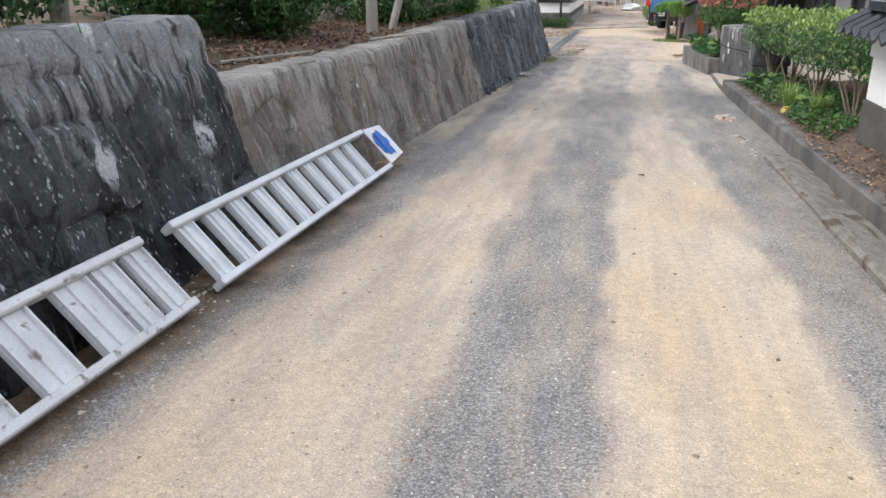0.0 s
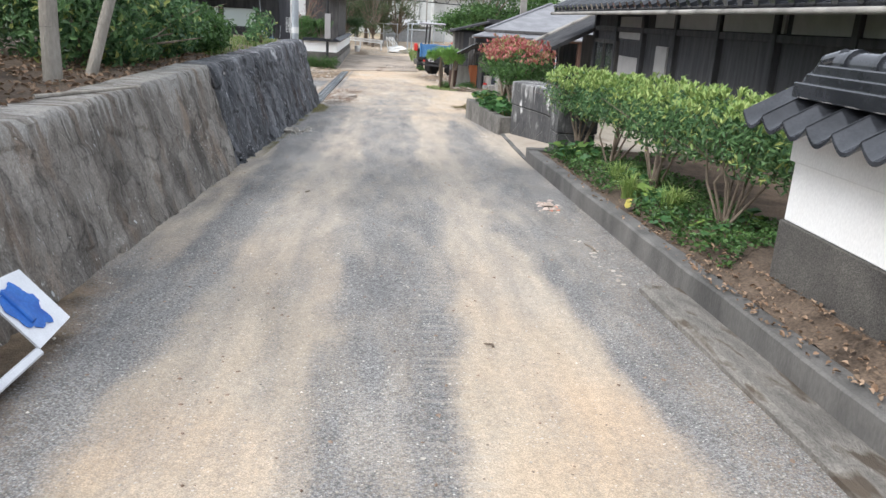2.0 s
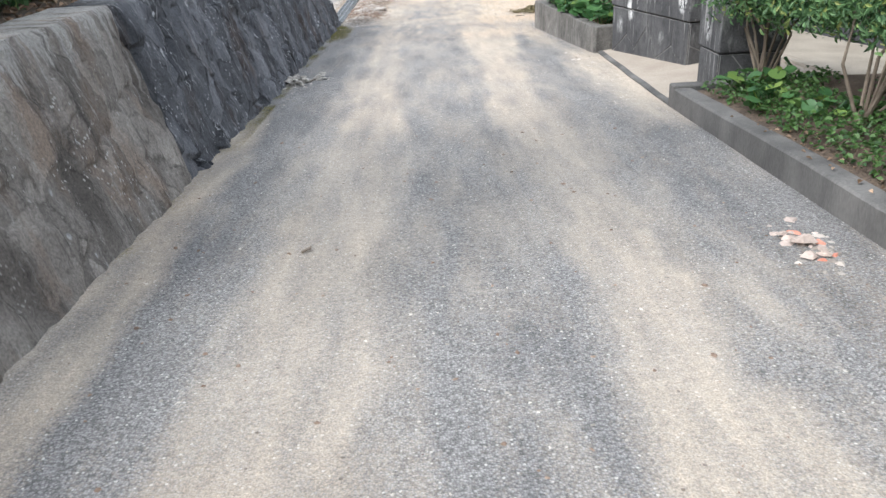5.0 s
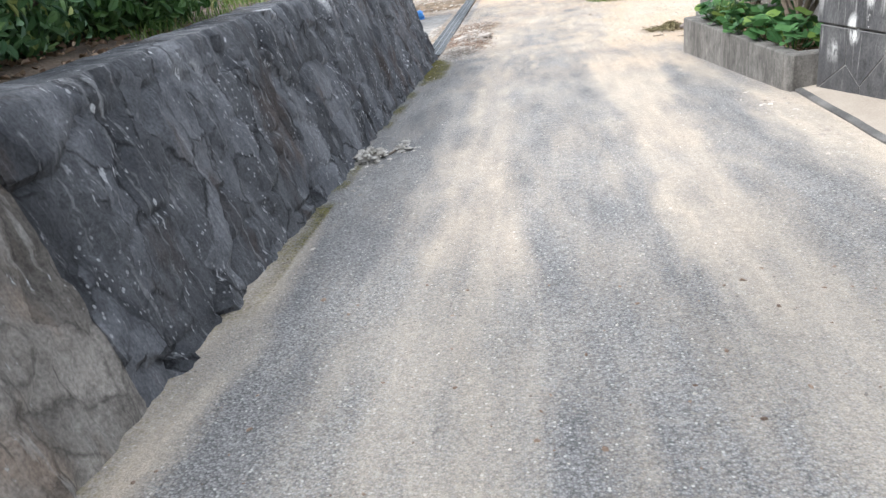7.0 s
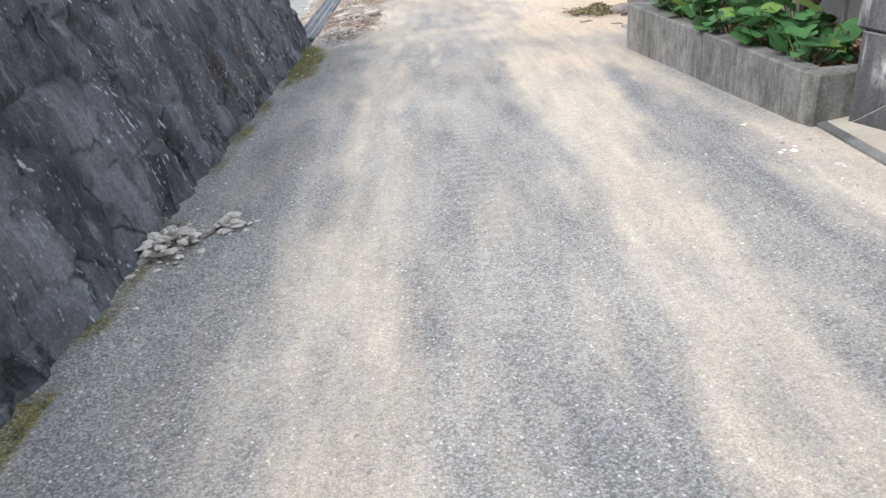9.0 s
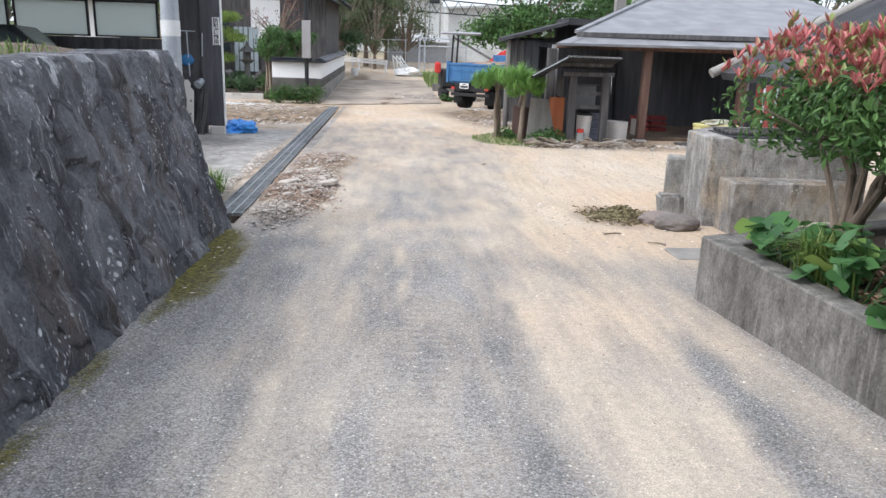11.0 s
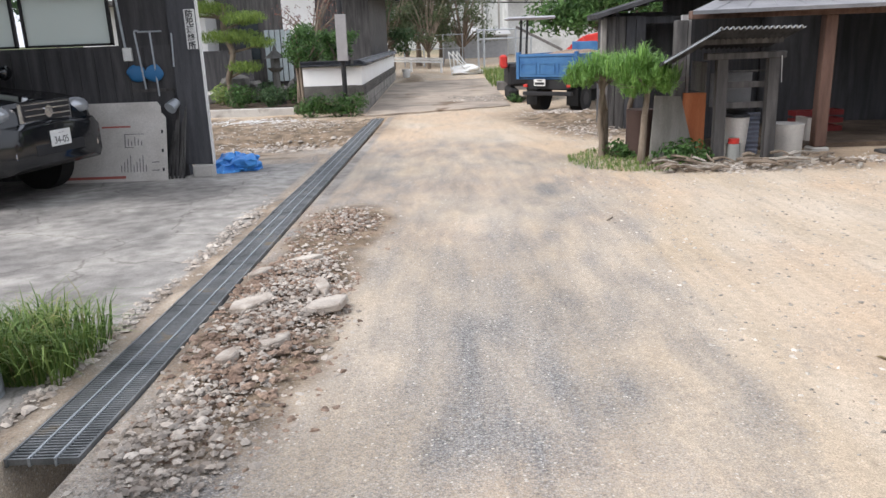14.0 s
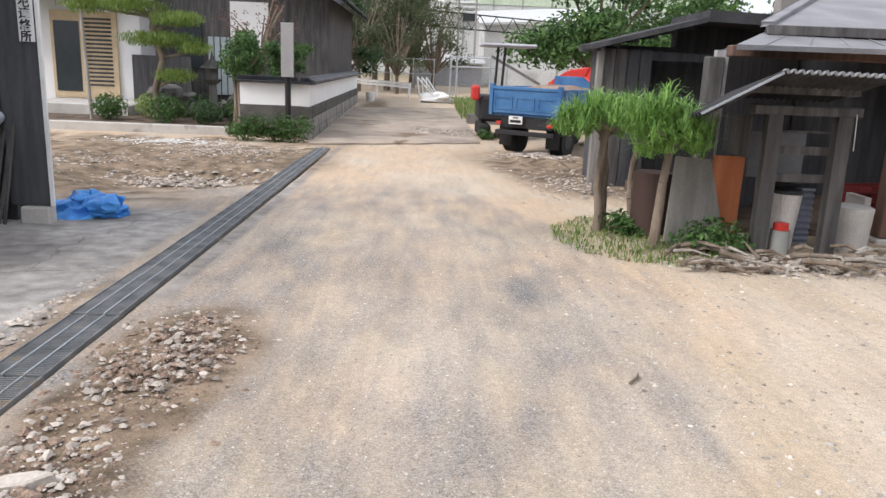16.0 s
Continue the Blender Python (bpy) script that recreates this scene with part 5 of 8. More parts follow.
for k in range(17):
    x = 3.1 + k * 0.42
    bm = rod(bmesh.new(), (x, 31.92, 0.978 + 0.005 * k * 0.42), (x + 0.12 + max(0, 0.95 - k * 0.3), 33.3, ROOF_Z(33.3) + 0.004), 0.007, n=5)
    part("roof_seam", bm, GREY_ROOF, shed)
bm = bmesh.new()
slab(bm, [(3.35, 32.55, 1.20), (10.5, 32.3, 1.24), (10.5, 37.2, 2.42), (6.75, 37.2, 2.36)], 0.07)
upper = part("upper_roof", bm, GREY_ROOF, shed, "upper grey hipped roof")
part("hip_cap", beam(bmesh.new(), (3.37, 32.57, 1.215), (6.77, 37.2, 2.385), 0.12, 0.05, 0.01), GREY_ROOF, upper)
part("fascia", beam(bmesh.new(), (3.36, 32.53, 1.155), (10.5, 32.28, 1.195), 0.04, 0.10, 0.006), OLD_WOOD, upper)
part("gable_board", boxes((2.87, 3.0, 32.56, 32.64, -0.98, 0.93)), material("bleached_board", (0.30, 0.29, 0.28), (0.42, 0.41, 0.40), 0.9, stretch=(3, 3, 0.3), bump=0.3), shed, "bleached pale board")
part("chimney", boxes((5.35, 5.60, 36.6, 36.85, 1.5, 3.4)), CONCRETE, shed)

old = thing("old_barn", 3.4, 37, -1.15, "old dark timber barn with a low sheet roof", "barn")
part("wall", boxes((2.60, 7.5, 37.0, 37.3, -1.2, 1.08)), HOUSE_WOOD, old)
part("wall_head", boxes((3.9, 7.5, 37.0, 37.3, 1.082, 1.42)), HOUSE_WOOD, old)
part("side_wall", boxes((2.60, 2.70, 36.35, 37.0, -1.2, 1.02)), HOUSE_WOOD, old)
for k in range(4):
    part("board", boxes((2.56 + k * 0.19, 2.735 + k * 0.19, 36.27, 36.30, -1.15 - 0.02 * (k % 3), 1.0)), OLD_WOOD if k < 2 else HOUSE_WOOD, old)
part("corner_post", boxes((2.46, 2.56, 36.22, 36.34, -1.2, 1.0), bevel=0.01), material("pale_barn_post", (0.20, 0.19, 0.175), (0.30, 0.285, 0.265), 0.9, stretch=(3, 3, 0.3), bump=0.4), old, "bleached corner post")
part("lintel", boxes((2.5, 5.4, 36.30, 36.42, 0.85, 0.98), bevel=0.01), HOUSE_WOOD, old)
bm = bmesh.new()
slab(bm, [(2.28, 35.9, 1.04), (3.95, 35.7, 1.50), (4.1, 37.5, 1.52), (2.40, 37.5, 1.06)], 0.07)
slab(bm, [(3.9, 35.65, 1.58), (5.6, 35.65, 1.54), (5.8, 38, 1.54), (4.1, 38, 1.60)], 0.16)
part("roof", bm, BARN_ROOF, old, "dull dark sheet roof")
for k in range(6):
    part("rafter", beam(bmesh.new(), (2.42 + 0.28 * k, 36.0, 0.985 + 0.0735 * k), (2.42 + 0.28 * k, 37.4, 1.0 + 0.075 * k), 0.05, 0.07), HOUSE_WOOD, old)

# ---- planting ----
def blobs_along(x, y0, y1, z, rx, ry, rz, n, seed):
    rr = random.Random(seed)
    return [(x + rr.uniform(-0.15, 0.15), y0 + (y1 - y0) * (k + 0.5) / n + rr.uniform(-0.1, 0.1), z + rr.uniform(-0.06, 0.06), rx * rr.uniform(0.85, 1.15), ry * rr.uniform(0.9, 1.2), rz * rr.uniform(0.85, 1.1)) for k in range(n)]


# clipped hedge in the bed: four bushes
for k, (ya, yb) in enumerate(((8.25, 10.0), (10.0, 11.7), (11.7, 13.3), (13.3, 14.9))):
    b_ = blobs_along(2.62, ya, yb, 0.66 - 0.05 * k, 0.52, 0.46, 0.31, 4, 20 + k)
    top_ = [(x, y, z + 0.14, rx * 0.95, ry * 0.95, rz * 0.75) for x, y, z, rx, ry, rz in b_]
    shrub("hedge_bush", (2.55, (ya + yb) / 2, bed_z(2.55, (ya + yb) / 2) - 0.03), b_, 5600, 0.062, LEAF_HEDGE, BARK, "clipped green hedge bush with yellow-green young leaves over bare stems", "bush", "hedge bushes", 40 + k, 9, 0.015, 0.95, 3.0, [("young_growth", top_, 280, 0.066, LEAF_YOUNG, "yellow-green young leaves")])
# red-topped bushes in the planter
for k, (ya, yb) in enumerate(((18.4, 20.1), (20.1, 21.9))):
    b_ = blobs_along(2.46, ya, yb, 0.60, 0.58, 0.60, 0.36, 4, 60 + k)
    top_ = [(x, y, z + 0.16, rx * 1.0, ry * 1.0, rz * 1.0) for x, y, z, rx, ry, rz in b_]
    shrub("red_tip_bush", (2.4, min((ya + yb) / 2, 21.0), -0.36), b_, 5200, 0.078, LEAF_MID, BARK, "evergreen bush with red young leaves on top in the planter", "bush", "red-topped bushes", 70 + k, 8, 0.03, 0.85, 3.0, [("young_growth", top_, 430, 0.085, LEAF_RED, "red young leaves")])
# garden above the wall: dense dark shrubs and trees
garden = [
    ("garden_shrub", (-4.7, 4.9, 0.9), [(-4.8, 4.8, 1.9, 0.9, 1.2, 0.9)], 4200, 0.10, LEAF_DARK),
    ("garden_shrub", (-4.3, 1.5, 1.3), [(-4.3, 1.0, 2.0, 1.0, 1.4, 0.7), (-3.8, 2.8, 1.9, 0.7, 0.8, 0.5)], 4200, 0.10, LEAF_MID),
    ("garden_shrub", (-4.7, 7.9, 0.8), [(-4.8, 7.7, 1.7, 0.75, 0.8, 0.75)], 4200, 0.09, LEAF_MID),
    ("garden_shrub", (-5.8, 9.6, 0.9), [(-6.0, 9.6, 1.9, 1.3, 1.3, 1.1)], 4200, 0.11, LEAF_DARK),
    ("garden_shrub", (-4.3, 12.6, 0.85), [(-4.4, 12.6, 1.6, 0.95, 1.2, 0.85), (-4.2, 13.8, 1.4, 0.8, 0.8, 0.6)], 6000, 0.09, LEAF_DARK),
    ("garden_shrub", (-4.1, 15.3, 0.85), [(-4.0, 15.3, 1.3, 0.8, 1.0, 0.55), (-3.6, 14.6, 1.05, 0.5, 0.6, 0.3)], 4500, 0.10, LEAF_HEDGE),
    ("garden_shrub", (-4.9, 17.8, 0.85), [(-4.8, 17.6, 1.35, 0.9, 1.1, 0.6)], 4000, 0.10, LEAF_MID),
    ("garden_shrub", (-3.9, 8.6, 0.8), [(-3.9, 8.6, 1.3, 0.42, 0.55, 0.45)], 2200, 0.09, LEAF_MID),
    ("garden_shrub", (-3.75, 12.0, 0.8), [(-3.8, 12.0, 1.4, 0.7, 1.1, 0.75), (-3.5, 12.6, 1.05, 0.4, 0.8, 0.35)], 4200, 0.09, LEAF_HEDGE),
    ("garden_shrub", (-3.5, 14.0, 0.8), [(-3.5, 14.0, 1.2, 0.5, 0.9, 0.5)], 2600, 0.095, LEAF_HEDGE),
    ("garden_shrub", (-3.4, 15.9, 0.8), [(-3.35, 15.9, 1.1, 0.45, 0.9, 0.4)], 2600, 0.09, LEAF_MID),
    ("garden_shrub", (-4.4, 8.9, 0.8), [(-4.6, 8.9, 1.6, 0.7, 1.0, 0.9)], 4200, 0.09, LEAF_DARK),
    ("garden_shrub", (-3.6, -0.6, 1.25), [(-3.6, -0.6, 1.7, 0.6, 1.4, 0.5)], 2600, 0.09, LEAF_DARK),
    ("garden_shrub", (-3.7, 3.3, 1.25), [(-3.7, 3.2, 1.65, 0.6, 1.1, 0.5)], 2600, 0.09, LEAF_DARK),
    ("garden_shrub", (-7.5, 1.0, 1.2), [(-7.5, 1.0, 2.4, 2.0, 2.8, 1.5)], 4500, 0.16, LEAF_DARK),
    ("garden_shrub", (-8.0, 6.0, 0.9), [(-8.0, 6, 2.2, 2.2, 2.6, 1.5)], 5000, 0.16, LEAF_DARK),
    ("garden_shrub", (-8.5, 13.5, 0.9), [(-8.5, 13.5, 2.3, 2.2, 3.0, 1.6)], 5000, 0.16, LEAF_DARK),
    ("garden_shrub", (-7.0, 19.0, 0.9), [(-7.2, 19.0, 1.9, 1.6, 1.6, 1.2)], 4000, 0.14, LEAF_MID),
]
for k, (nm, base_, bl, n_, sz, mt_) in enumerate(garden):
    shrub(nm, base_, bl, n_, sz, mt_, BARK, {LEAF_DARK: "dense dark evergreen shrub in the raised garden", LEAF_MID: "green leafy shrub in the raised garden", LEAF_HEDGE: "light green shrub beside the retaining wall"}[mt_], "shrub", "garden shrubs", 100 + k, 7, 0.03, 0.6)
for k, (x, y, lean_, r_) in enumerate(((-3.35, 10.2, 0.02, 0.085), (-3.3, 10.95, 0.35, 0.06), (-4.8, 5.9, 0.05, 0.09))):
    tr = thing("garden_tree", x, y, 0.8, "slender garden tree with a pale mottled trunk", "tree", "garden trees")
    bm = bmesh.new()
    p_ = Vector((x, y, 0.75))
    for s in range(6):
        q_ = p_ + Vector((lean_ * 0.35, lean_ * 0.3 + 0.03 * math.sin(s), 0.5))
        rod(bm, p_, q_, r_ * (1 - s * 0.08), r_ * (1 - (s + 1) * 0.08), 9)
        p_ = q_
    part("trunk", bm, BARK_PALE, tr, smooth=True)
    rng = np.random.default_rng(200 + k)
    bl = [(p_.x, p_.y, 3.4, 1.3, 1.3, 0.7), (p_.x + 0.7, p_.y + 0.5, 3.1, 0.8, 0.8, 0.5)]
    part("branch_work", branchy(bmesh.new(), tuple(p_), bl, rng, 0.03, 5), BARK_PALE, tr, smooth=True)
    pts, out = crown_points(bl, 3500, rng, 0.7)
    raw_part("crown", *leaf_mesh(pts, out, 0.11, rng), LEAF_MID, tr)

# ---- scattering helpers ----
def pebbles(rng, centres, sizes):
    """Verts and faces of many low, angular stones."""
    n = len(centres)
    base = np.array([(1, 0, -0.3), (0.3, 0.95, -0.35), (-0.8, 0.6, -0.3), (-0.85, -0.5, -0.3), (0.25, -1, -0.3), (0.45, 0.3, 0.6), (-0.4, 0.25, 0.7), (-0.1, -0.5, 0.55)])
    tri = np.array([(0, 1, 5), (1, 2, 6), (1, 6, 5), (2, 3, 6), (3, 4, 7), (3, 7, 6), (4, 0, 7), (0, 5, 7), (5, 6, 7)])
    a = rng.uniform(0, 2 * np.pi, n)
    c, s = np.cos(a), np.sin(a)
    v = base[None] * (1 + rng.normal(0, 0.22, (n, 8, 3)))
    v = v * np.stack([sizes, sizes * rng.uniform(0.55, 0.95, n), sizes * rng.uniform(0.25, 0.55, n)], -1)[:, None]
    x = v[..., 0] * c[:, None] - v[..., 1] * s[:, None]
    y = v[..., 0] * s[:, None] + v[..., 1] * c[:, None]
    v = np.stack([x, y, v[..., 2]], -1) + centres[:, None]
    f = (tri[None] + (np.arange(n) * 8)[:, None, None]).reshape(-1, 3)
    return v.reshape(-1, 3).tolist(), f.tolist()


def stuff(name, vf, mt_, label, category):
    return tagged(new(name, raw(name, *[list(map(tuple, q)) for q in vf], mt_)), label, category, kind="stuff")


def flakes(rng, centres, size, curl=0.4, long=1.6):
    up = np.tile((0.0, 0.0, 1.0), (len(centres), 1))
    v, f = leaf_mesh(centres, up * 2, size, rng, long, 0.0, curl)
    return v.tolist(), f


def blades(rng, centres, length, width=0.008, spread=0.6):
    """Grass: thin bent blades of three triangles."""
    n = len(centres)
    a = rng.uniform(0, 2 * np.pi, n)
    d = np.stack([np.cos(a), np.sin(a), np.zeros(n)], -1)
    s = np.stack([-np.sin(a), np.cos(a), np.zeros(n)], -1) * width
    L_ = (length * rng.uniform(0.5, 1.2, n))[:, None]
    k = (spread * rng.uniform(0.2, 1.2, n))[:, None]
    mid = centres + d * L_ * k * 0.3 + np.array((0, 0, 1.0)) * L_ * 0.6
    tip = centres + d * L_ * k + np.array((0, 0, 1.0)) * L_ * (1 - 0.45 * k)
    v = np.stack([centres - s, centres + s, mid + s * 0.8, mid - s * 0.8, tip], 1).reshape(-1, 3)
    i = np.arange(n) * 5
    f = np.concatenate([np.stack([i, i + 1, i + 2], 1), np.stack([i, i + 2, i + 3], 1), np.stack([i + 3, i + 2, i + 4], 1)])
    return v.tolist(), f.tolist()


def round_leaves(rng, centres, size):
    """Large round cupped leaves on stalks."""
    vs, fs = [], []
    for c in centres:
        r = size * rng.uniform(0.6, 1.2)
        t = Vector((rng.normal(0, 0.45), rng.normal(0, 0.45), 1)).normalized()
        m = Matrix.Translation(c) @ t.to_track_quat("Z", "Y").to_matrix().to_4x4() @ pose(0, 0, 0, 0, 0, rng.uniform(0, 360))
        b = len(vs)
        vs.append(tuple(m @ Vector((0, 0, -r * 0.18))))
        for k in range(11):
            a = 0.25 + k / 10 * (2 * math.pi - 0.5)
            q = 1 + 0.08 * math.sin(5 * a)
            vs.append(tuple(m @ Vector((r * q * math.cos(a), r * q * math.sin(a), 0.10 * r * math.sin(3 * a)))))
        fs += [(b, b + k, b + k + 1) for k in range(1, 11)]
    return vs, fs


def broad_plant(x, y, z, n, size, spread, height, seed):
    rng = np.random.default_rng(seed)
    ob = thing("broad_leaf_plant", x, y, z, "low plant with large round glossy green leaves", "plant", "broad-leaved plants")
    a, r = rng.uniform(0, 6.28, n), spread * np.sqrt(rng.random(n))
    pts = np.stack([x + r * np.cos(a), y + r * np.sin(a), z + height * rng.uniform(0.35, 1.0, n) * (1 - 0.4 * r / spread)], -1)
    st = bmesh.new()
    for p in pts:
        rod(st, (x + (p[0] - x) * 0.3, y + (p[1] - y) * 0.3, z - 0.02), tuple(p - np.array((0, 0, 0.012))), 0.006, 0.004, 4)
    part("stalk", st, LEAF_BROAD, ob)
    vs, fs = round_leaves(rng, [Vector(p) for p in pts], size)
    raw_part("leaf", vs, fs, LEAF_BROAD, ob, smooth=True)
    return ob


rng = np.random.default_rng(11)

# ---- bed along the lane: ground cover, tufts, litter ----
n = 9000
c = np.stack([rng.uniform(2.02, 3.3, n), rng.uniform(7.75, 14.2, n)], -1)
keep = np.array([noise.noise(Vector((x * 1.6, y * 1.2, 9))) > -0.28 + 0.9 * max(0, x - 2.7) + 0.8 * max(0, 8.3 - y) for x, y in c])
c = c[keep]
c = np.array([(x, y, bed_z(x, y) + rng.uniform(0.01, 0.10)) for x, y in c])
v, f = leaf_mesh(c, np.tile((0, 0, 1.0), (len(c), 1)), 0.042, rng, 1.4)
stuff("ground_cover", (v.tolist(), f), LEAF_MID, "small-leaved green ground cover in the bed", "ground cover")
for k, (x, y) in enumerate(((2.3, 8.5), (2.16, 9.3), (2.25, 10.2), (2.2, 13.2), (2.35, 12.7), (2.25, 13.8), (2.75, 9.2), (2.6, 13.9), (2.5, 11.2))):
    broad_plant(x, y, bed_z(x, y), 12 if k != 3 else 16, 0.065, 0.22, 0.20, 300 + k)
for k, (x, y, n_) in enumerate(((2.2, 10.6, 220), (2.3, 11.3, 160), (2.35, 9.8, 160))):
    ob = thing("grass_tuft", x, y, bed_z(x, y) - 0.01, "bright yellow-green tuft of arching grass", "grass", "grass tufts")
    a, r = rng.uniform(0, 6.28, n_), 0.10 * rng.random(n_)
    v, f = blades(rng, np.stack([x + r * np.cos(a), y + r * np.sin(a), np.full(n_, bed_z(x, y) - 0.01)], -1), 0.30, 0.006, 0.9)
    tagged(raw_part("grass", v, f, LEAF_YOUNG, ob), kind="stuff")
bm = bmesh.new()
slab(bm, [(1.98, 10.02, -0.15), (2.04, 10.05, -0.14), (2.07, 10.13, -0.08), (2.02, 10.14, -0.09), (1.98, 10.08, -0.13)], 0.004)
solo("yellow_leaf", bm, plain("yellowed_leaf", (0.5, 0.42, 0.1), 0.6), "single fallen yellow leaf on the kerb", "leaf")
n = 700
c = np.stack([rng.uniform(1.82, 2.2, n), np.concatenate([rng.uniform(4.2, 8.4, 550), rng.uniform(8, 13, 150)])], -1)
c = np.array([(x, y, (ground_z(y) + 0.2 if x < 1.97 else bed_z(x, y)) + 0.012) for x, y in c])
stuff("leaf_litter", flakes(rng, c, 0.035), LITTER, "dry brown and pinkish fallen leaves along the kerb", "leaf litter")
n = 900
c = np.stack([rng.uniform(2.0, 2.75, n), rng.uniform(18.2, 21.2, n)], -1)
c = np.array([(x, y, -0.335 + rng.uniform(0, 0.02)) for x, y in c])
stuff("planter_litter", flakes(rng, c, 0.055), LITTER, "dry fallen leaves in the planter", "leaf litter")
for k, (x, y) in enumerate(((2.05, 18.9), (2.0, 19.5), (1.98, 20.1), (2.15, 20.5), (2.3, 19.0), (2.35, 19.8), (1.95, 20.75), (2.1, 18.4))):
    broad_plant(x, y, -0.36, 24, 0.085, 0.28, 0.40, 340 + k)
ob = thing("grass_tuft", 1.95, 20.45, -0.36, "green tuft of fine arching grass in the planter", "grass", "grass tufts")
a, r = rng.uniform(0, 6.28, 350), 0.12 * rng.random(350)
v, f = blades(rng, np.stack([1.95 + r * np.cos(a), 20.45 + r * np.sin(a), np.full(350, -0.36)], -1), 0.38, 0.005, 1.0)
tagged(raw_part("grass", v, f, GRASS, ob), kind="stuff")
# pale blocks behind the red-topped bushes
for k, (y0, y1, z1) in enumerate(((18.6, 19.5, 0.12), (19.55, 20.4, 0.06), (20.5, 21.3, 0.1))):
    solo("concrete_block", boxes((2.95, 3.15, y0, y1, -0.36, z1), bevel=0.015), CONCRETE_PALE, "pale concrete block behind the bushes", "block", "concrete blocks")

# ---- raised garden: litter, grass ----
n = 2600
c = np.stack([rng.uniform(-4.6, -2.72, n), rng.uniform(4.9, 16, n)], -1)
def garden_z(x, y):
    i, j = min(int(np.searchsorted(gy, y)), len(gy) - 1), int(np.argmin(np.abs(gx - x)))
    return float(GZ[i, j])
c = np.array([(x, y, garden_z(x, y) + 0.015) for x, y in c])
stuff("garden_litter", flakes(rng, c, 0.06), LITTER, "brown fallen leaves on the garden soil", "leaf litter")
n = 3600
c = np.stack([rng.uniform(-4.6, -2.75, n), rng.uniform(15.2, 22.2, n)], -1)
c = np.array([(x, y, garden_z(x, y) - 0.01) for x, y in c if noise.noise(Vector((x, y, 1))) > -0.25])
stuff("garden_grass", blades(rng, c, 0.17, 0.005, 1.2), GRASS, "rough green grass above the retaining wall", "grass")
n = 1500
c = np.stack([rng.uniform(-5, -2.75, n), rng.uniform(-2, 4.4, n)], -1)
c = np.array([(x, y, garden_z(x, y) - 0.01) for x, y in c])
stuff("garden_grass", blades(rng, c, 0.2, 0.007, 0.8), GRASS, "rough grass above the tall wall", "grass")
n = 1300
c = np.stack([rng.normal(-2.86, 0.17, n).clip(-3.2, -2.55), rng.normal(25.08, 0.22, n).clip(24.82, 25.6)], -1)
c = np.array([(x, y, lie(x, y) - 0.02) for x, y in c])
stuff("weeds", blades(rng, c, 0.40, 0.005, 1.0), GRASS, "tall weeds at the end of the wall", "weeds")
for k, (x, y) in enumerate(((-3.0, 9.0), (-3.4, 6.1), (-3.1, 5.4))):
    bm = rod(bmesh.new(), (x, y, garden_z(x, y) + 0.02), (x + 0.5, y + 0.9, garden_z(x, y) + 0.04), 0.018, 0.01, 6)
    solo("fallen_branch", bm, BARK_PALE, "fallen dry branch on the garden soil", "branch", "fallen branches")
shrub("young_tree", (-3.0, 19.8, 0.8), [(-3.0, 19.7, 1.2, 0.3, 0.42, 0.32), (-3.1, 19.3, 1.0, 0.2, 0.3, 0.18)], 500, 0.09, LEAF_HEDGE, BARK, "young light green sapling above the wall", "sapling", seed=77, stems=5, stem_r=0.012, shell=0.8)

# ---- loose stones on the lane ----
n = 7000
c = np.stack([rng.uniform(-2.0, 1.5, n), rng.uniform(0.8, 33, n)], -1)
w = np.array([0.35 + 0.65 * (abs(x + 0.35) < 0.5) + 0.3 * (y > 22) for x, y in c])
c = c[rng.random(n) < w]
c = np.array([(x, y, lie(x, y) + 0.002) for x, y in c])
stuff("lane_grit", pebbles(rng, c, rng.uniform(0.004, 0.011, len(c))), GRAVEL, "scattered pale grit on the asphalt", "grit")
n = 2600
c = np.stack([rng.uniform(0.8, 5.5, n), rng.uniform(22.5, 32, n)], -1)
c = np.array([(x, y, lie(x, y) + 0.004) for x, y in c])
stuff("yard_gravel", pebbles(rng, c, rng.uniform(0.006, 0.02, len(c))), GRAVEL, "scattered small gravel on the sandy yard", "gravel")


n = 900
c = np.stack([rng.uniform(-2.1, 1.6, n), rng.uniform(1.2, 14, n)], -1)
c = np.array([(x, y, lie(x, y) + 0.004) for x, y in c])
stuff("sand_crumbs", pebbles(rng, c, 0.004 + 0.014 * rng.random(n) ** 3), EARTH, "scattered crumbs of earth and bark on the lane", "crumbs")


def heap(name, spots, n, smin, smax, mt_, label, category, seed, pile=0.05):
    r_ = np.random.default_rng(seed)
    cs = []
    for x, y, rx, ry, w_ in spots:
        m_ = int(n * w_)
        p = r_.normal(0, 0.5, (m_, 2)).clip(-1.15, 1.15)
        cs += [(x + rx * a_, y + ry * b_, lie(x + rx * a_, y + ry * b_) + pile * max(0, 1 - a_ * a_ - b_ * b_) * r_.random()) for a_, b_ in p]
    cs = np.array(cs)
    s_ = smin + (smax - smin) * r_.random(len(cs)) ** 2.5
    return stuff(name, pebbles(r_, cs, s_), mt_, label, category)


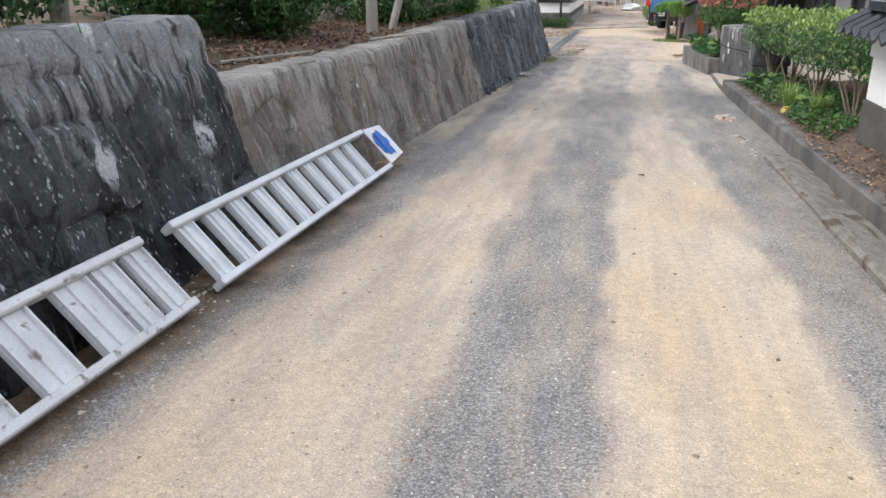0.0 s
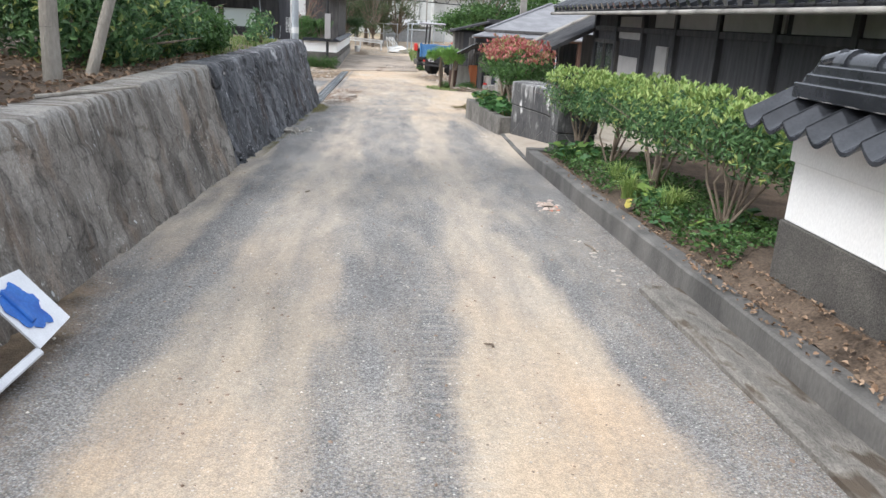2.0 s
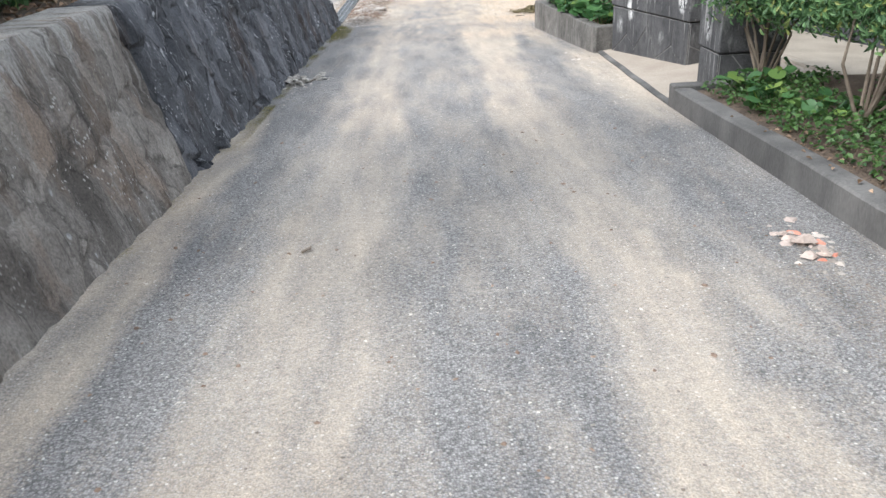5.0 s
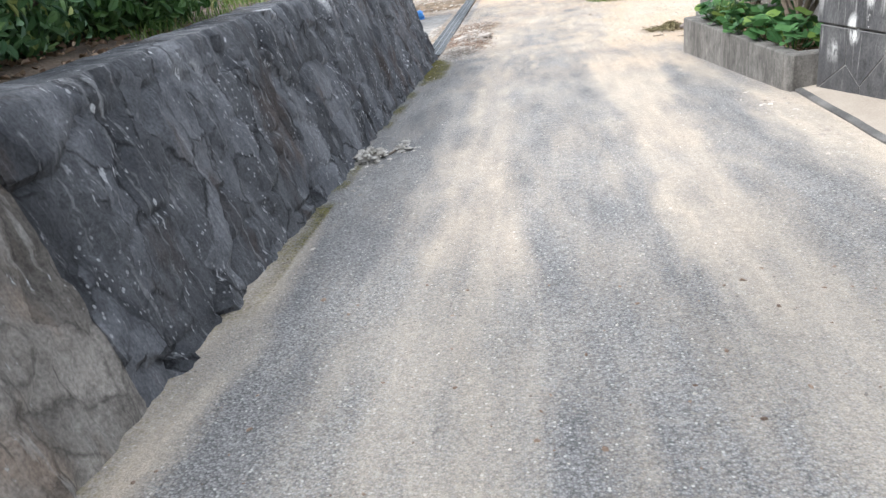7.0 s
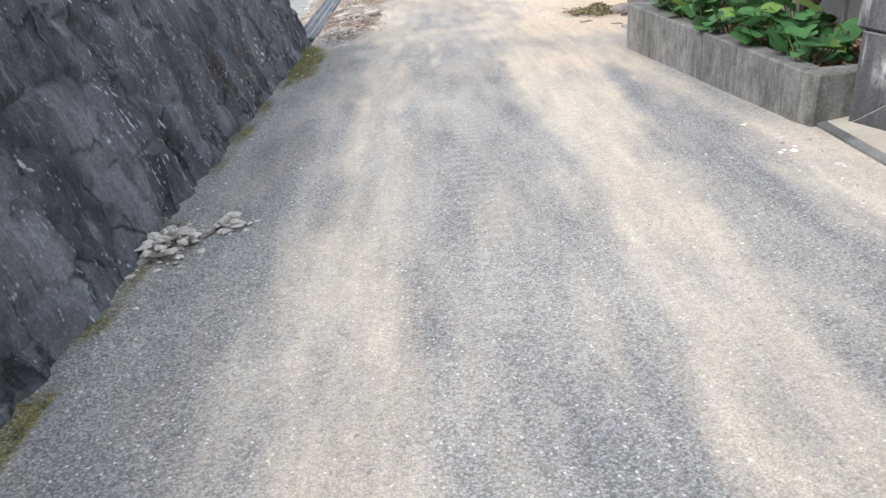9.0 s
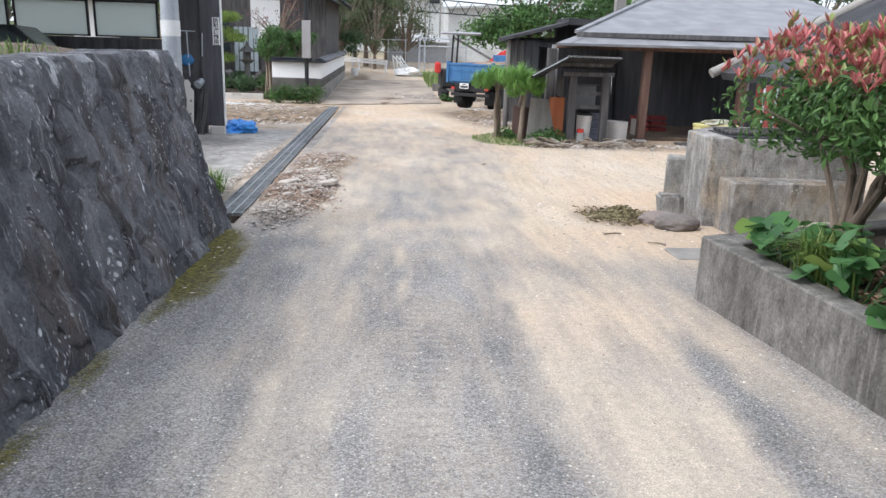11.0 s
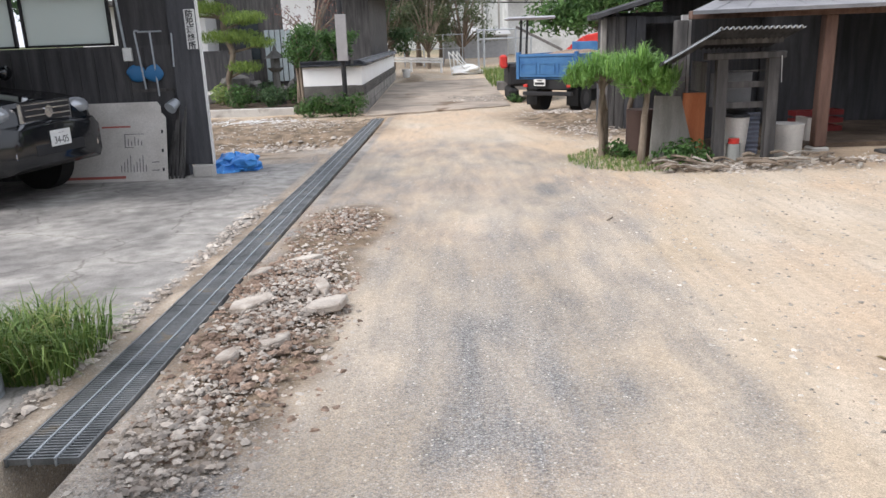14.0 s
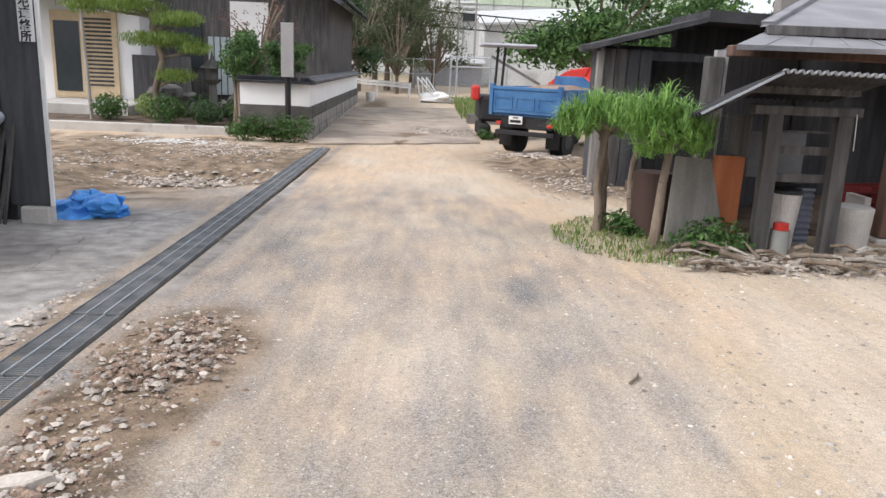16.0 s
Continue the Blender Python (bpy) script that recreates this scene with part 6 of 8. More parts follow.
heap("rubble", [(-1.62, 25.9, 0.42, 1.5, 0.55), (-1.72, 24.1, 0.34, 0.9, 0.25), (-1.52, 28.2, 0.42, 1.0, 0.13)], 5600, 0.006, 0.034, RUBBLE, "broken stones and earth piled beside the drain grating", "rubble", 5, 0.07)
heap("rubble_earth", [(-1.7, 26.2, 0.42, 1.2, 0.7), (-1.54, 28.3, 0.4, 0.8, 0.25), (-1.62, 25.2, 0.45, 1.2, 0.5)], 1900, 0.012, 0.045, EARTH, "clods of brown earth among the rubble", "earth", 6, 0.05)
heap("edge_rubble", [(-2.58, 25.6, 0.10, 2.0, 0.5), (-2.6, 28.3, 0.12, 1.6, 0.5)], 900, 0.008, 0.045, RUBBLE, "broken concrete crumbs along the edge of the apron", "rubble", 7, 0.03)
heap("kerb_stones", [(1.42, 11.0, 0.16, 0.35, 0.3), (1.5, 9.3, 0.14, 1.3, 0.35), (1.6, 17, 0.2, 2.5, 0.35)], 200, 0.008, 0.045, RUBBLE, "pale broken stones on the lane beside the kerb", "rubble", 8, 0.0)
heap("kerb_sand", [(1.55, 15.5, 0.12, 2.2, 0.5), (1.62, 19.2, 0.15, 1.4, 0.5)], 900, 0.004, 0.014, GRAVEL, "sand and grit drifted along the kerb", "grit", 38, 0.0)
heap("kerb_pile", [(1.42, 11.0, 0.15, 0.30, 1.0)], 22, 0.02, 0.085, material("pale_pinkish_stone", (0.46, 0.37, 0.31), (0.60, 0.50, 0.44), 0.95, island=0.25), "pale pinkish broken stones on the lane", "rubble", 18, 0.04)
heap("sand_clods", [(0.42, 2.0, 0.10, 0.10, 0.6), (0.78, 2.1, 0.09, 0.08, 0.4)], 60, 0.006, 0.02, EARTH, "small crumbled clods on the sandy track", "clods", 28, 0.0)
heap("wall_rubble", [(-2.02, 16.74, 0.18, 0.26, 1.0), (-1.75, 16.98, 0.12, 0.08, 0.2)], 150, 0.018, 0.06, material("pale_broken_stone", (0.40, 0.37, 0.32), (0.56, 0.53, 0.48), 0.95, island=0.3), "small pile of pale stones at the foot of the wall", "rubble", 9, 0.11)
heap("wall_foot_grit", [(-2.15, 3.4, 0.2, 0.5, 0.25), (-1.9, 2.4, 0.35, 1.1, 0.25), (-2.1, 8, 0.12, 3, 0.2), (-1.98, 18, 0.10, 4, 0.5)], 620, 0.006, 0.025, GRAVEL, "grit and small stones at the foot of the wall", "grit", 10, 0.0)
heap("yard_rubble", [(3.2, 31.0, 1.2, 0.45, 0.4), (5.5, 31.2, 1.6, 0.35, 0.3), (2.3, 36, 1.0, 2.0, 0.3)], 2200, 0.012, 0.05, RUBBLE, "stones and chips along the edge of the shed", "rubble", 12, 0.06)
heap("far_rubble", [(0.6, 45.5, 2.0, 1.6, 0.4), (2.2, 40.5, 0.9, 1.2, 0.3), (-4.0, 36.2, 1.3, 0.7, 0.3)], 1500, 0.02, 0.08, RUBBLE, "broken stones on the dug-up lane", "rubble", 13, 0.06)
heap("dirt_stones", [(-5.5, 36.5, 2.4, 2.2, 0.6), (-4.0, 39.5, 1.5, 1.5, 0.4)], 2200, 0.012, 0.05, RUBBLE, "scattered stones on the dug yard", "rubble", 17, 0.03)
heap("pale_gravel", [(-5.6, 41.2, 1.5, 0.8, 1.0)], 1400, 0.012, 0.04, material("white_gravel", (0.55, 0.54, 0.52), (0.7, 0.69, 0.67), 0.9, island=0.2), "pale gravel spread before the garden", "gravel", 14, 0.02)
heap("orange_brick_bits", [(1.5, 10.9, 0.1, 0.25, 1.0)], 5, 0.035, 0.06, material("broken_orange_brick", (0.6, 0.24, 0.16), (0.66, 0.34, 0.25), 0.9), "broken orange brick on the lane", "brick", 15, 0.0)
for k, (x, y, sx, sy, t_) in enumerate(((-1.33, 25.75, 0.13, 0.11, 20), (-1.45, 26.25, 0.20, 0.06, 110), (-1.85, 25.9, 0.15, 0.12, 40), (-1.68, 26.95, 0.14, 0.05, 10), (-1.95, 26.6, 0.11, 0.07, 60), (-1.55, 25.2, 0.10, 0.07, 30), (-1.75, 25.0, 0.09, 0.06, 75))):
    r_ = random.Random(k)
    bm = bmesh.new()
    pts_ = []
    for q in range(6):
        a = q / 6 * 6.283 + r_.uniform(-0.3, 0.3)
        p = Matrix.Rotation(radians(t_), 3, "Z") @ Vector((sx * math.cos(a) * r_.uniform(0.75, 1.2), sy * math.sin(a) * r_.uniform(0.75, 1.2), 0))
        pts_.append((x + p.x, y + p.y, lie(x, y) + 0.055 + 0.12 * p.x))
    slab(bm, pts_, 0.05)
    bmesh.ops.bevel(bm, geom=list(bm.edges), offset=0.008, segments=1, affect="EDGES")
    solo("concrete_chunk", bm, RUBBLE, "flat broken slab of concrete on the rubble", "rubble slab", "concrete slabs")
for k, (x, y, l_, a) in enumerate(((-1.85, 16.95, 0.22, 80), (1.44, 9.25, 0.24, 100), (-1.2, 11.3, 0.08, 60), (0.25, 7.0, 0.06, 140), (0.95, 28.2, 0.16, 60), (1.6, 23.3, 0.18, 10), (1.9, 22.9, 0.16, 150))):
    d = Vector((math.cos(radians(a)), math.sin(radians(a)), 0)) * l_ / 2
    z = lie(x, y) + 0.014
    bm = bmesh.new()
    rod(bm, Vector((x, y, z)) - d, (x + 0.02, y, z + 0.005), 0.008, 0.008, 6)
    rod(bm, (x + 0.02, y, z + 0.005), Vector((x, y, z)) + d, 0.008, 0.005, 6)
    solo("twig", bm, BARK, "dry broken twig lying on the lane", "twig", "twigs")
n = 1100
c = np.stack([rng.normal(1.98, 0.19, n), rng.normal(24.25, 0.2, n)], -1)
c = np.array([(x, y, lie(x, y) + 0.01 + 0.12 * math.exp(-((x - 1.98) ** 2 + (y - 24.25) ** 2) / 0.04) * rng.random()) for x, y in c])
stuff("straw_heap", flakes(rng, c, 0.065, 0.5, 4), material("dry_straw", (0.15, 0.12, 0.07), (0.33, 0.29, 0.17), 0.95, island=0.4), "small heap of dead stalks and soil", "heap")
bm = boxes((1.9, 2.3, 22.35, 22.7, ground_z(22.5) - 0.08, ground_z(22.5) + 0.018), bevel=0.01)
solo("manhole_slab", bm, CONCRETE, "flat concrete manhole slab in the sandy yard", "slab")

# ---- shelter, boards, bins at the shed ----
sh = thing("lean_to_shelter", 3.3, 31.6, -1.03, "small timber shelter with a sloping corrugated roof", "shelter")
for x in (3.12, 3.80):
    part("post", beam(bmesh.new(), (x + 0.02, 31.6, -1.05), (x, 31.6, 0.33), 0.11, 0.12, 0.012), OLD_WOOD, sh)
part("beam", boxes((2.90, 3.95, 31.53, 31.67, 0.332, 0.42), bevel=0.01), OLD_WOOD, sh)
for z, w_ in ((-0.05, 0.08), (0.16, 0.02), (-0.32, 0.08)):
    part("rail", boxes((3.2, 3.78, 31.68, 31.71, z, z + w_)), OLD_WOOD, sh)
part("string", rod(bmesh.new(), (3.90, 31.52, 0.02), (3.88, 31.52, 0.36), 0.005, n=5), WHITE, sh, "pale frayed string")
part("back_panel", boxes((3.2, 3.78, 32.2, 32.23, -0.35, 0.12)), material("dull_grey_panel", (0.14, 0.14, 0.145), (0.21, 0.21, 0.215), 0.8), sh, "dull grey panel")
def corrugated(p, q, r_, n_, amp=0.018):
    """A corrugated sheet from edge p-q down to r_; waves run along p-q."""
    p, q, r_ = Vector(p), Vector(q), Vector(r_)
    up = (q - p).cross(r_ - p).normalized()
    vs, fs = [], []
    for i in range(n_ * 8 + 1):
        t = i / (n_ * 8)
        h = amp * math.sin(t * n_ * 2 * math.pi)
        for e in (Vector(), r_ - p):
            for th in (0, -0.004):
                vs.append(tuple(p.lerp(q, t) + e + up * (h + th)))
    for i in range(n_ * 8):
        b = i * 4
        for a_, c_ in ((0, 2), (1, 3), (0, 1), (2, 3)):
            fs.append((b + a_, b + c_, b + 4 + c_, b + 4 + a_))
    return vs, fs
# Underside shade is put into the dark sheets; the edges keep paler metal.
v, f = corrugated((2.84, 30.95, 0.715), (2.95, 32.25, 0.50), (2.19, 30.95, 0.36), 14)
raw_part("roof_sheet", v, f, BARN_ROOF, sh, "corrugated sheet in a dark tone for its shaded underside", smooth=True)
v, f = corrugated((2.83, 30.95, 0.725), (3.88, 30.95, 0.715), (2.93, 32.25, 0.47), 15)
raw_part("roof_sheet", v, f, BARN_ROOF, sh, "corrugated sheet in a dark tone for its shaded underside", smooth=True)
v, f = corrugated((2.83, 30.90, 0.735), (3.88, 30.90, 0.725), (2.83, 30.96, 0.727), 15)
raw_part("sheet_edge", v, f, GALV, sh, "pale corrugated sheet edge", smooth=True)
part("edge_strip", beam(bmesh.new(), (2.84, 30.93, 0.715), (2.17, 30.93, 0.345), 0.012, 0.02), GALV, sh, "pale edge strip")
part("rafter", beam(bmesh.new(), (2.88, 31.55, 0.58), (2.26, 31.55, 0.24), 0.05, 0.07), OLD_WOOD, sh)
part("rafter", beam(bmesh.new(), (2.88, 31.58, 0.56), (3.90, 31.58, 0.56), 0.05, 0.07), OLD_WOOD, sh)
part("side_board", boxes((2.95, 2.97, 31.7, 32.3, -0.1, 0.3)), OLD_WOOD, sh)
bm = bmesh.new()
slab(bm, [(2.28, 31.85, -1.02), (2.92, 31.85, -1.02), (2.72, 31.98, -0.16), (2.36, 31.98, -0.14)], 0.03)
solo("grey_board", bm, material("grey_weathered_board", (0.20, 0.19, 0.17), (0.30, 0.285, 0.26), 0.9, stretch=(3, 3, 0.3), bump=0.3), "weathered grey board leaning beside the shelter", "board")
bm = boxes((2.76, 3.08, 32.0, 32.03, -1.02, -0.12), bevel=0.004)
solo("orange_board", bm, ORANGE_BOARD, "orange-brown painted board beside the shelter post", "board")
# A plain cylinder added in place of a dark reddish panel.
solo("rusty_drum", rod(bmesh.new(), (2.25, 32.3, -1.04), (2.25, 32.3, -0.35), 0.2, 0.2, 20), plain("dark_red_brown", (0.075, 0.045, 0.037), 0.8), "dark red-brown cylinder in place of a panel behind the small trees", "drum", smooth=True)
bm = bmesh.new()
rod(bm, (3.47, 31.88, -1.03), (3.49, 31.88, -0.46), 0.135, 0.16, 20)
bn = solo("white_bin", bm, material("dirty_white_plastic", (0.55, 0.53, 0.49), (0.66, 0.64, 0.6), 0.5, stain=(0.3, 0.27, 0.22), stain_at=0.62), "dirty white plastic bin with a black lid", "bin", smooth=True)
part("lid", rod(bmesh.new(), (3.49, 31.88, -0.455), (3.49, 31.88, -0.42), 0.17, 0.15, 20), BLACK_STEEL, bn, "black plastic lid")
part("lid_sack", rock(bmesh.new(), 3.47, 31.9, -0.36, 0.15, 0.12, 0.07, 4), BLACK_STEEL, bn, "black plastic sheet", smooth=True)
jar = solo("glass_jar", rod(bmesh.new(), (3.36, 31.62, -1.02), (3.36, 31.62, -0.79), 0.095, 0.09, 16), plain("cloudy_glass", (0.35, 0.36, 0.34), 0.15), "cloudy glass jar with a red screw lid", "jar", smooth=True)
part("lid", rod(bmesh.new(), (3.36, 31.62, -0.788), (3.36, 31.62, -0.72), 0.075, 0.072, 16), RED, jar, "red screw lid")
v, f = corrugated((3.60, 31.98, -1.0), (3.60, 31.98, -0.42), (3.84, 31.98, -1.0), 9, 0.015)
tagged(new("corrugated_sheet", raw("corrugated_sheet", v, f, material("blue_grey_plastic", (0.24, 0.26, 0.33), (0.33, 0.35, 0.42), 0.5), True)), "blue-grey corrugated sheet standing in the shelter", "sheet")
bm = rod(bmesh.new(), (4.2, 31.95, -1.04), (4.21, 31.95, -0.58), 0.21, 0.235, 18)
for v_ in bm.verts:
    v_.co += Vector((0.03 * noise.noise(v_.co * 5), 0.03 * noise.noise(v_.co * 5 + Vector((3, 0, 0))), 0))
solo("stone_mortar", bm, CONCRETE_PALE, "pale rough stone mortar block beside the shelter", "stone", smooth=True)
# roots and planks heaped before the shelter
for k in range(64):
    r_ = random.Random(500 + k)
    x, y = r_.uniform(2.2, 4.6), r_.uniform(30.6, 31.4)
    a, l_ = r_.uniform(-1.5, 1.5), r_.uniform(0.15, 0.55)
    z = lie(x, y) + r_.uniform(0.02, 0.12)
    bm = bmesh.new()
    d = Vector((math.cos(a), math.sin(a), r_.uniform(-0.1, 0.15))) * l_ / 2
    p_ = Vector((x, y, z))
    rk = r_.uniform(0.008, 0.024)
    kink = p_ + Vector((r_.uniform(-0.04, 0.04), r_.uniform(-0.05, 0.05), r_.uniform(0.0, 0.05)))
    rod(bm, p_ - d, kink, rk * 1.3, rk, 7)
    rod(bm, kink, p_ + d, rk, rk * 0.5, 7)
    solo("cut_root", bm, BARK_PALE if k % 4 == 0 else BARK, "cut dry root in a heap before the shelter", "root", "cut roots", smooth=True)
for k, (x, y, m_, g_) in enumerate(((6.0, 31.75, 0.21, "tubs"), (6.42, 31.6, 0.23, "tubs"))):
    bm = rod(bmesh.new(), (x, y, -0.985), (x, y, -0.58), m_ * 0.88, m_, 22)
    tb = solo("plastic_tub", bm, YELLOW, "pale yellow plastic tub by the shed post", "tub", g_, smooth=True)
    part("rim", rod(bmesh.new(), (x, y, -0.60), (x, y, -0.565), m_ * 1.06, m_ * 1.06, 22), YELLOW, tb)
bm = rock(bmesh.new(), 6.2, 31.66, -0.53, 0.26, 0.18, 0.07, 8, 3, 0.7)
solo("rag", bm, material("grey_green_cloth", (0.33, 0.33, 0.25), (0.45, 0.44, 0.36), 0.95), "crumpled grey cloth over the tubs", "cloth", smooth=True)
solo("wooden_board", boxes((5.5, 6.8, 31.35, 32.0, -1.03, -0.99), bevel=0.006), OLD_WOOD, "worn wooden board under the tubs", "board")
CRATE_RED = plain("dull_red_plastic", (0.22, 0.03, 0.03), 0.5)
for k, (x, y) in enumerate(((5.35, 33.9), (5.80, 34.0))):
    ob = thing("crate", x, y, -0.98, "red plastic bottle crate inside the shed", "crate", "crates")
    for z in (-0.97, -0.84, -0.71):
        part("slat", boxes((x - 0.19, x + 0.19, y - 0.15, y - 0.13, z, z + 0.08), (x - 0.19, x + 0.19, y + 0.13, y + 0.15, z, z + 0.08), (x - 0.19, x - 0.17, y - 0.13, y + 0.13, z, z + 0.08), (x + 0.17, x + 0.19, y - 0.13, y + 0.13, z, z + 0.08)), CRATE_RED, ob)
    part("base", boxes((x - 0.165, x + 0.165, y - 0.125, y + 0.125, -0.978, -0.95)), CRATE_RED, ob)
solo("cardboard_box", boxes((4.95, 5.03, 32.9, 33.3, -0.98, -0.64), m=pose(0, 0, 0), bevel=0.004), CARDBOARD, "torn cardboard leaning inside the shed", "cardboard")
for k, (x, y) in enumerate(((7.12, 31.3),)):
    dr = thing("oil_drum", x, y, -0.95, "red steel drum, darkened for shade, on concrete blocks", "drum", "oil drums")
    part("block", boxes((x - 0.25, x + 0.25, y - 0.25, y + 0.25, -0.97, -0.58), bevel=0.015), CONCRETE, dr)
    # The red is darkened to carry the shade here; the rusty stain is separate.
    part("shell", rod(bmesh.new(), (x, y, -0.575), (x, y, 0.30), 0.285, 0.285, 26), material("shade_dimmed_red_drum", (0.17, 0.033, 0.03), (0.23, 0.05, 0.043), 0.55, stain=(0.18, 0.08, 0.05), stain_at=0.62), dr, smooth=True)
    for z in (-0.3, 0.0, 0.28):
        part("hoop", rod(bmesh.new(), (x, y, z), (x, y, z + 0.03), 0.291, 0.291, 26), RED_WOOD, dr, smooth=True)
for k, (x, x2) in enumerate(((4.6, 4.8), (4.95, 5.05), (5.1, 5.25))):
    bm = rod(bmesh.new(), (x, 27.2, -0.93), (x2, 27.5, 0.62 - 0.1 * k), 0.016, n=8)
    solo("garden_stake", bm, GALV if k else OLD_WOOD, "thin pale stake leaning by the drums", "stake", "stakes", smooth=True)

# ---- small pollarded trees ----
def small_tree(x, y, top, bl, n_, seed):
    ob = thing("pollarded_tree", x, y, -1.05, "small pollarded conifer with fresh feathery green shoots", "tree", "small conifers")
    g_ = np.random.default_rng(seed)
    bm = bmesh.new()
    p_ = Vector((x, y, -1.08))
    for s in range(5):
        q_ = p_ + Vector((g_.normal(0, 0.025), g_.normal(0, 0.02), (top + 1.08) / 5))
        rod(bm, p_, q_, 0.055 - s * 0.004, 0.051 - s * 0.004, 9)
        p_ = q_
    part("trunk", bm, BARK, ob, smooth=True)
    part("branch_work", branchy(bmesh.new(), tuple(p_ - Vector((0, 0, 0.15))), bl, g_, 0.014, 9), BARK, ob, smooth=True)
    pts_, out = crown_points(bl, int(n_ * 0.4), g_, 1.0)
    raw_part("crown", *leaf_mesh(pts_, out * 0.7, 0.034, g_, 4.5, 0.2), LEAF_CEDAR, ob)
    shoots = np.repeat(pts_[g_.random(len(pts_)) < 0.30], 8, 0)
    shoots = shoots + g_.normal(0, 0.015, shoots.shape)
    v_, f_ = blades(g_, shoots, 0.15, 0.005, 1.6)
    plumes = np.repeat(pts_[(out[:, 2] > 0.1) & (g_.random(len(pts_)) < 0.07)], 12, 0)
    w_, h_ = blades(g_, plumes + g_.normal(0, 0.01, plumes.shape), 0.30, 0.006, 1.1)
    tagged(raw_part("plume", w_, h_, LEAF_CEDAR, ob), kind="stuff")
    tagged(raw_part("new_growth", v_, f_, LEAF_CEDAR, ob), kind="stuff")
    return ob


small_tree(2.10, 31.65, 0.12, [(1.9, 31.7, 0.20, 0.30, 0.38, 0.13), (2.2, 31.6, 0.14, 0.28, 0.34, 0.14), (2.4, 31.6, 0.02, 0.16, 0.2, 0.14), (1.95, 31.5, 0.0, 0.2, 0.25, 0.12), (2.05, 31.5, 0.33, 0.12, 0.15, 0.1)], 4200, 601)
small_tree(1.72, 32.4, 0.22, [(1.40, 32.3, 0.10, 0.22, 0.3, 0.13), (1.7, 32.5, 0.20, 0.26, 0.3, 0.13)], 2000, 602)
small_tree(1.82, 32.55, 0.1, [(1.9, 32.8, 0.15, 0.3, 0.35, 0.18)], 900, 603)
small_tree(2.45, 33.6, 0.0, [(2.3, 33.5, 0.05, 0.3, 0.4, 0.2)], 900, 604)
n = 2600
c = np.stack([rng.uniform(1.15, 3.0, n), rng.uniform(30.85, 33.4, n)], -1)
c = np.array([(x, y, lie(x, y) - 0.01) for x, y in c if ((x - 2.1) / 0.95) ** 2 + ((y - 32.0) / 1.15) ** 2 < 1 + 0.4 * noise.noise(Vector((x * 2, y * 2, 0)))])
stuff("weeds", blades(rng, c, 0.10, 0.006, 1.5), GRASS, "low weeds and grass round the small trees", "weeds")
for k, (x, y, s) in enumerate(((2.5, 31.5, 0.22), (1.95, 32.3, 0.2), (2.75, 31.7, 0.25), (1.5, 44.2, 0.2))):
    z = lie(x, y)
    shrub("weed_clump", (x, y, z - 0.02), [(x, y, z + s * 0.7, s * 1.2, s, s * 0.6), (x + s * 0.7, y - s * 0.4, z + s * 0.4, s * 0.7, s * 0.7, s * 0.35)], 300, 0.07, LEAF_MID, BARK, "leafy green weed clump on the ground", "weed", "weed clumps", 620 + k, 6, 0.006, 0.8)

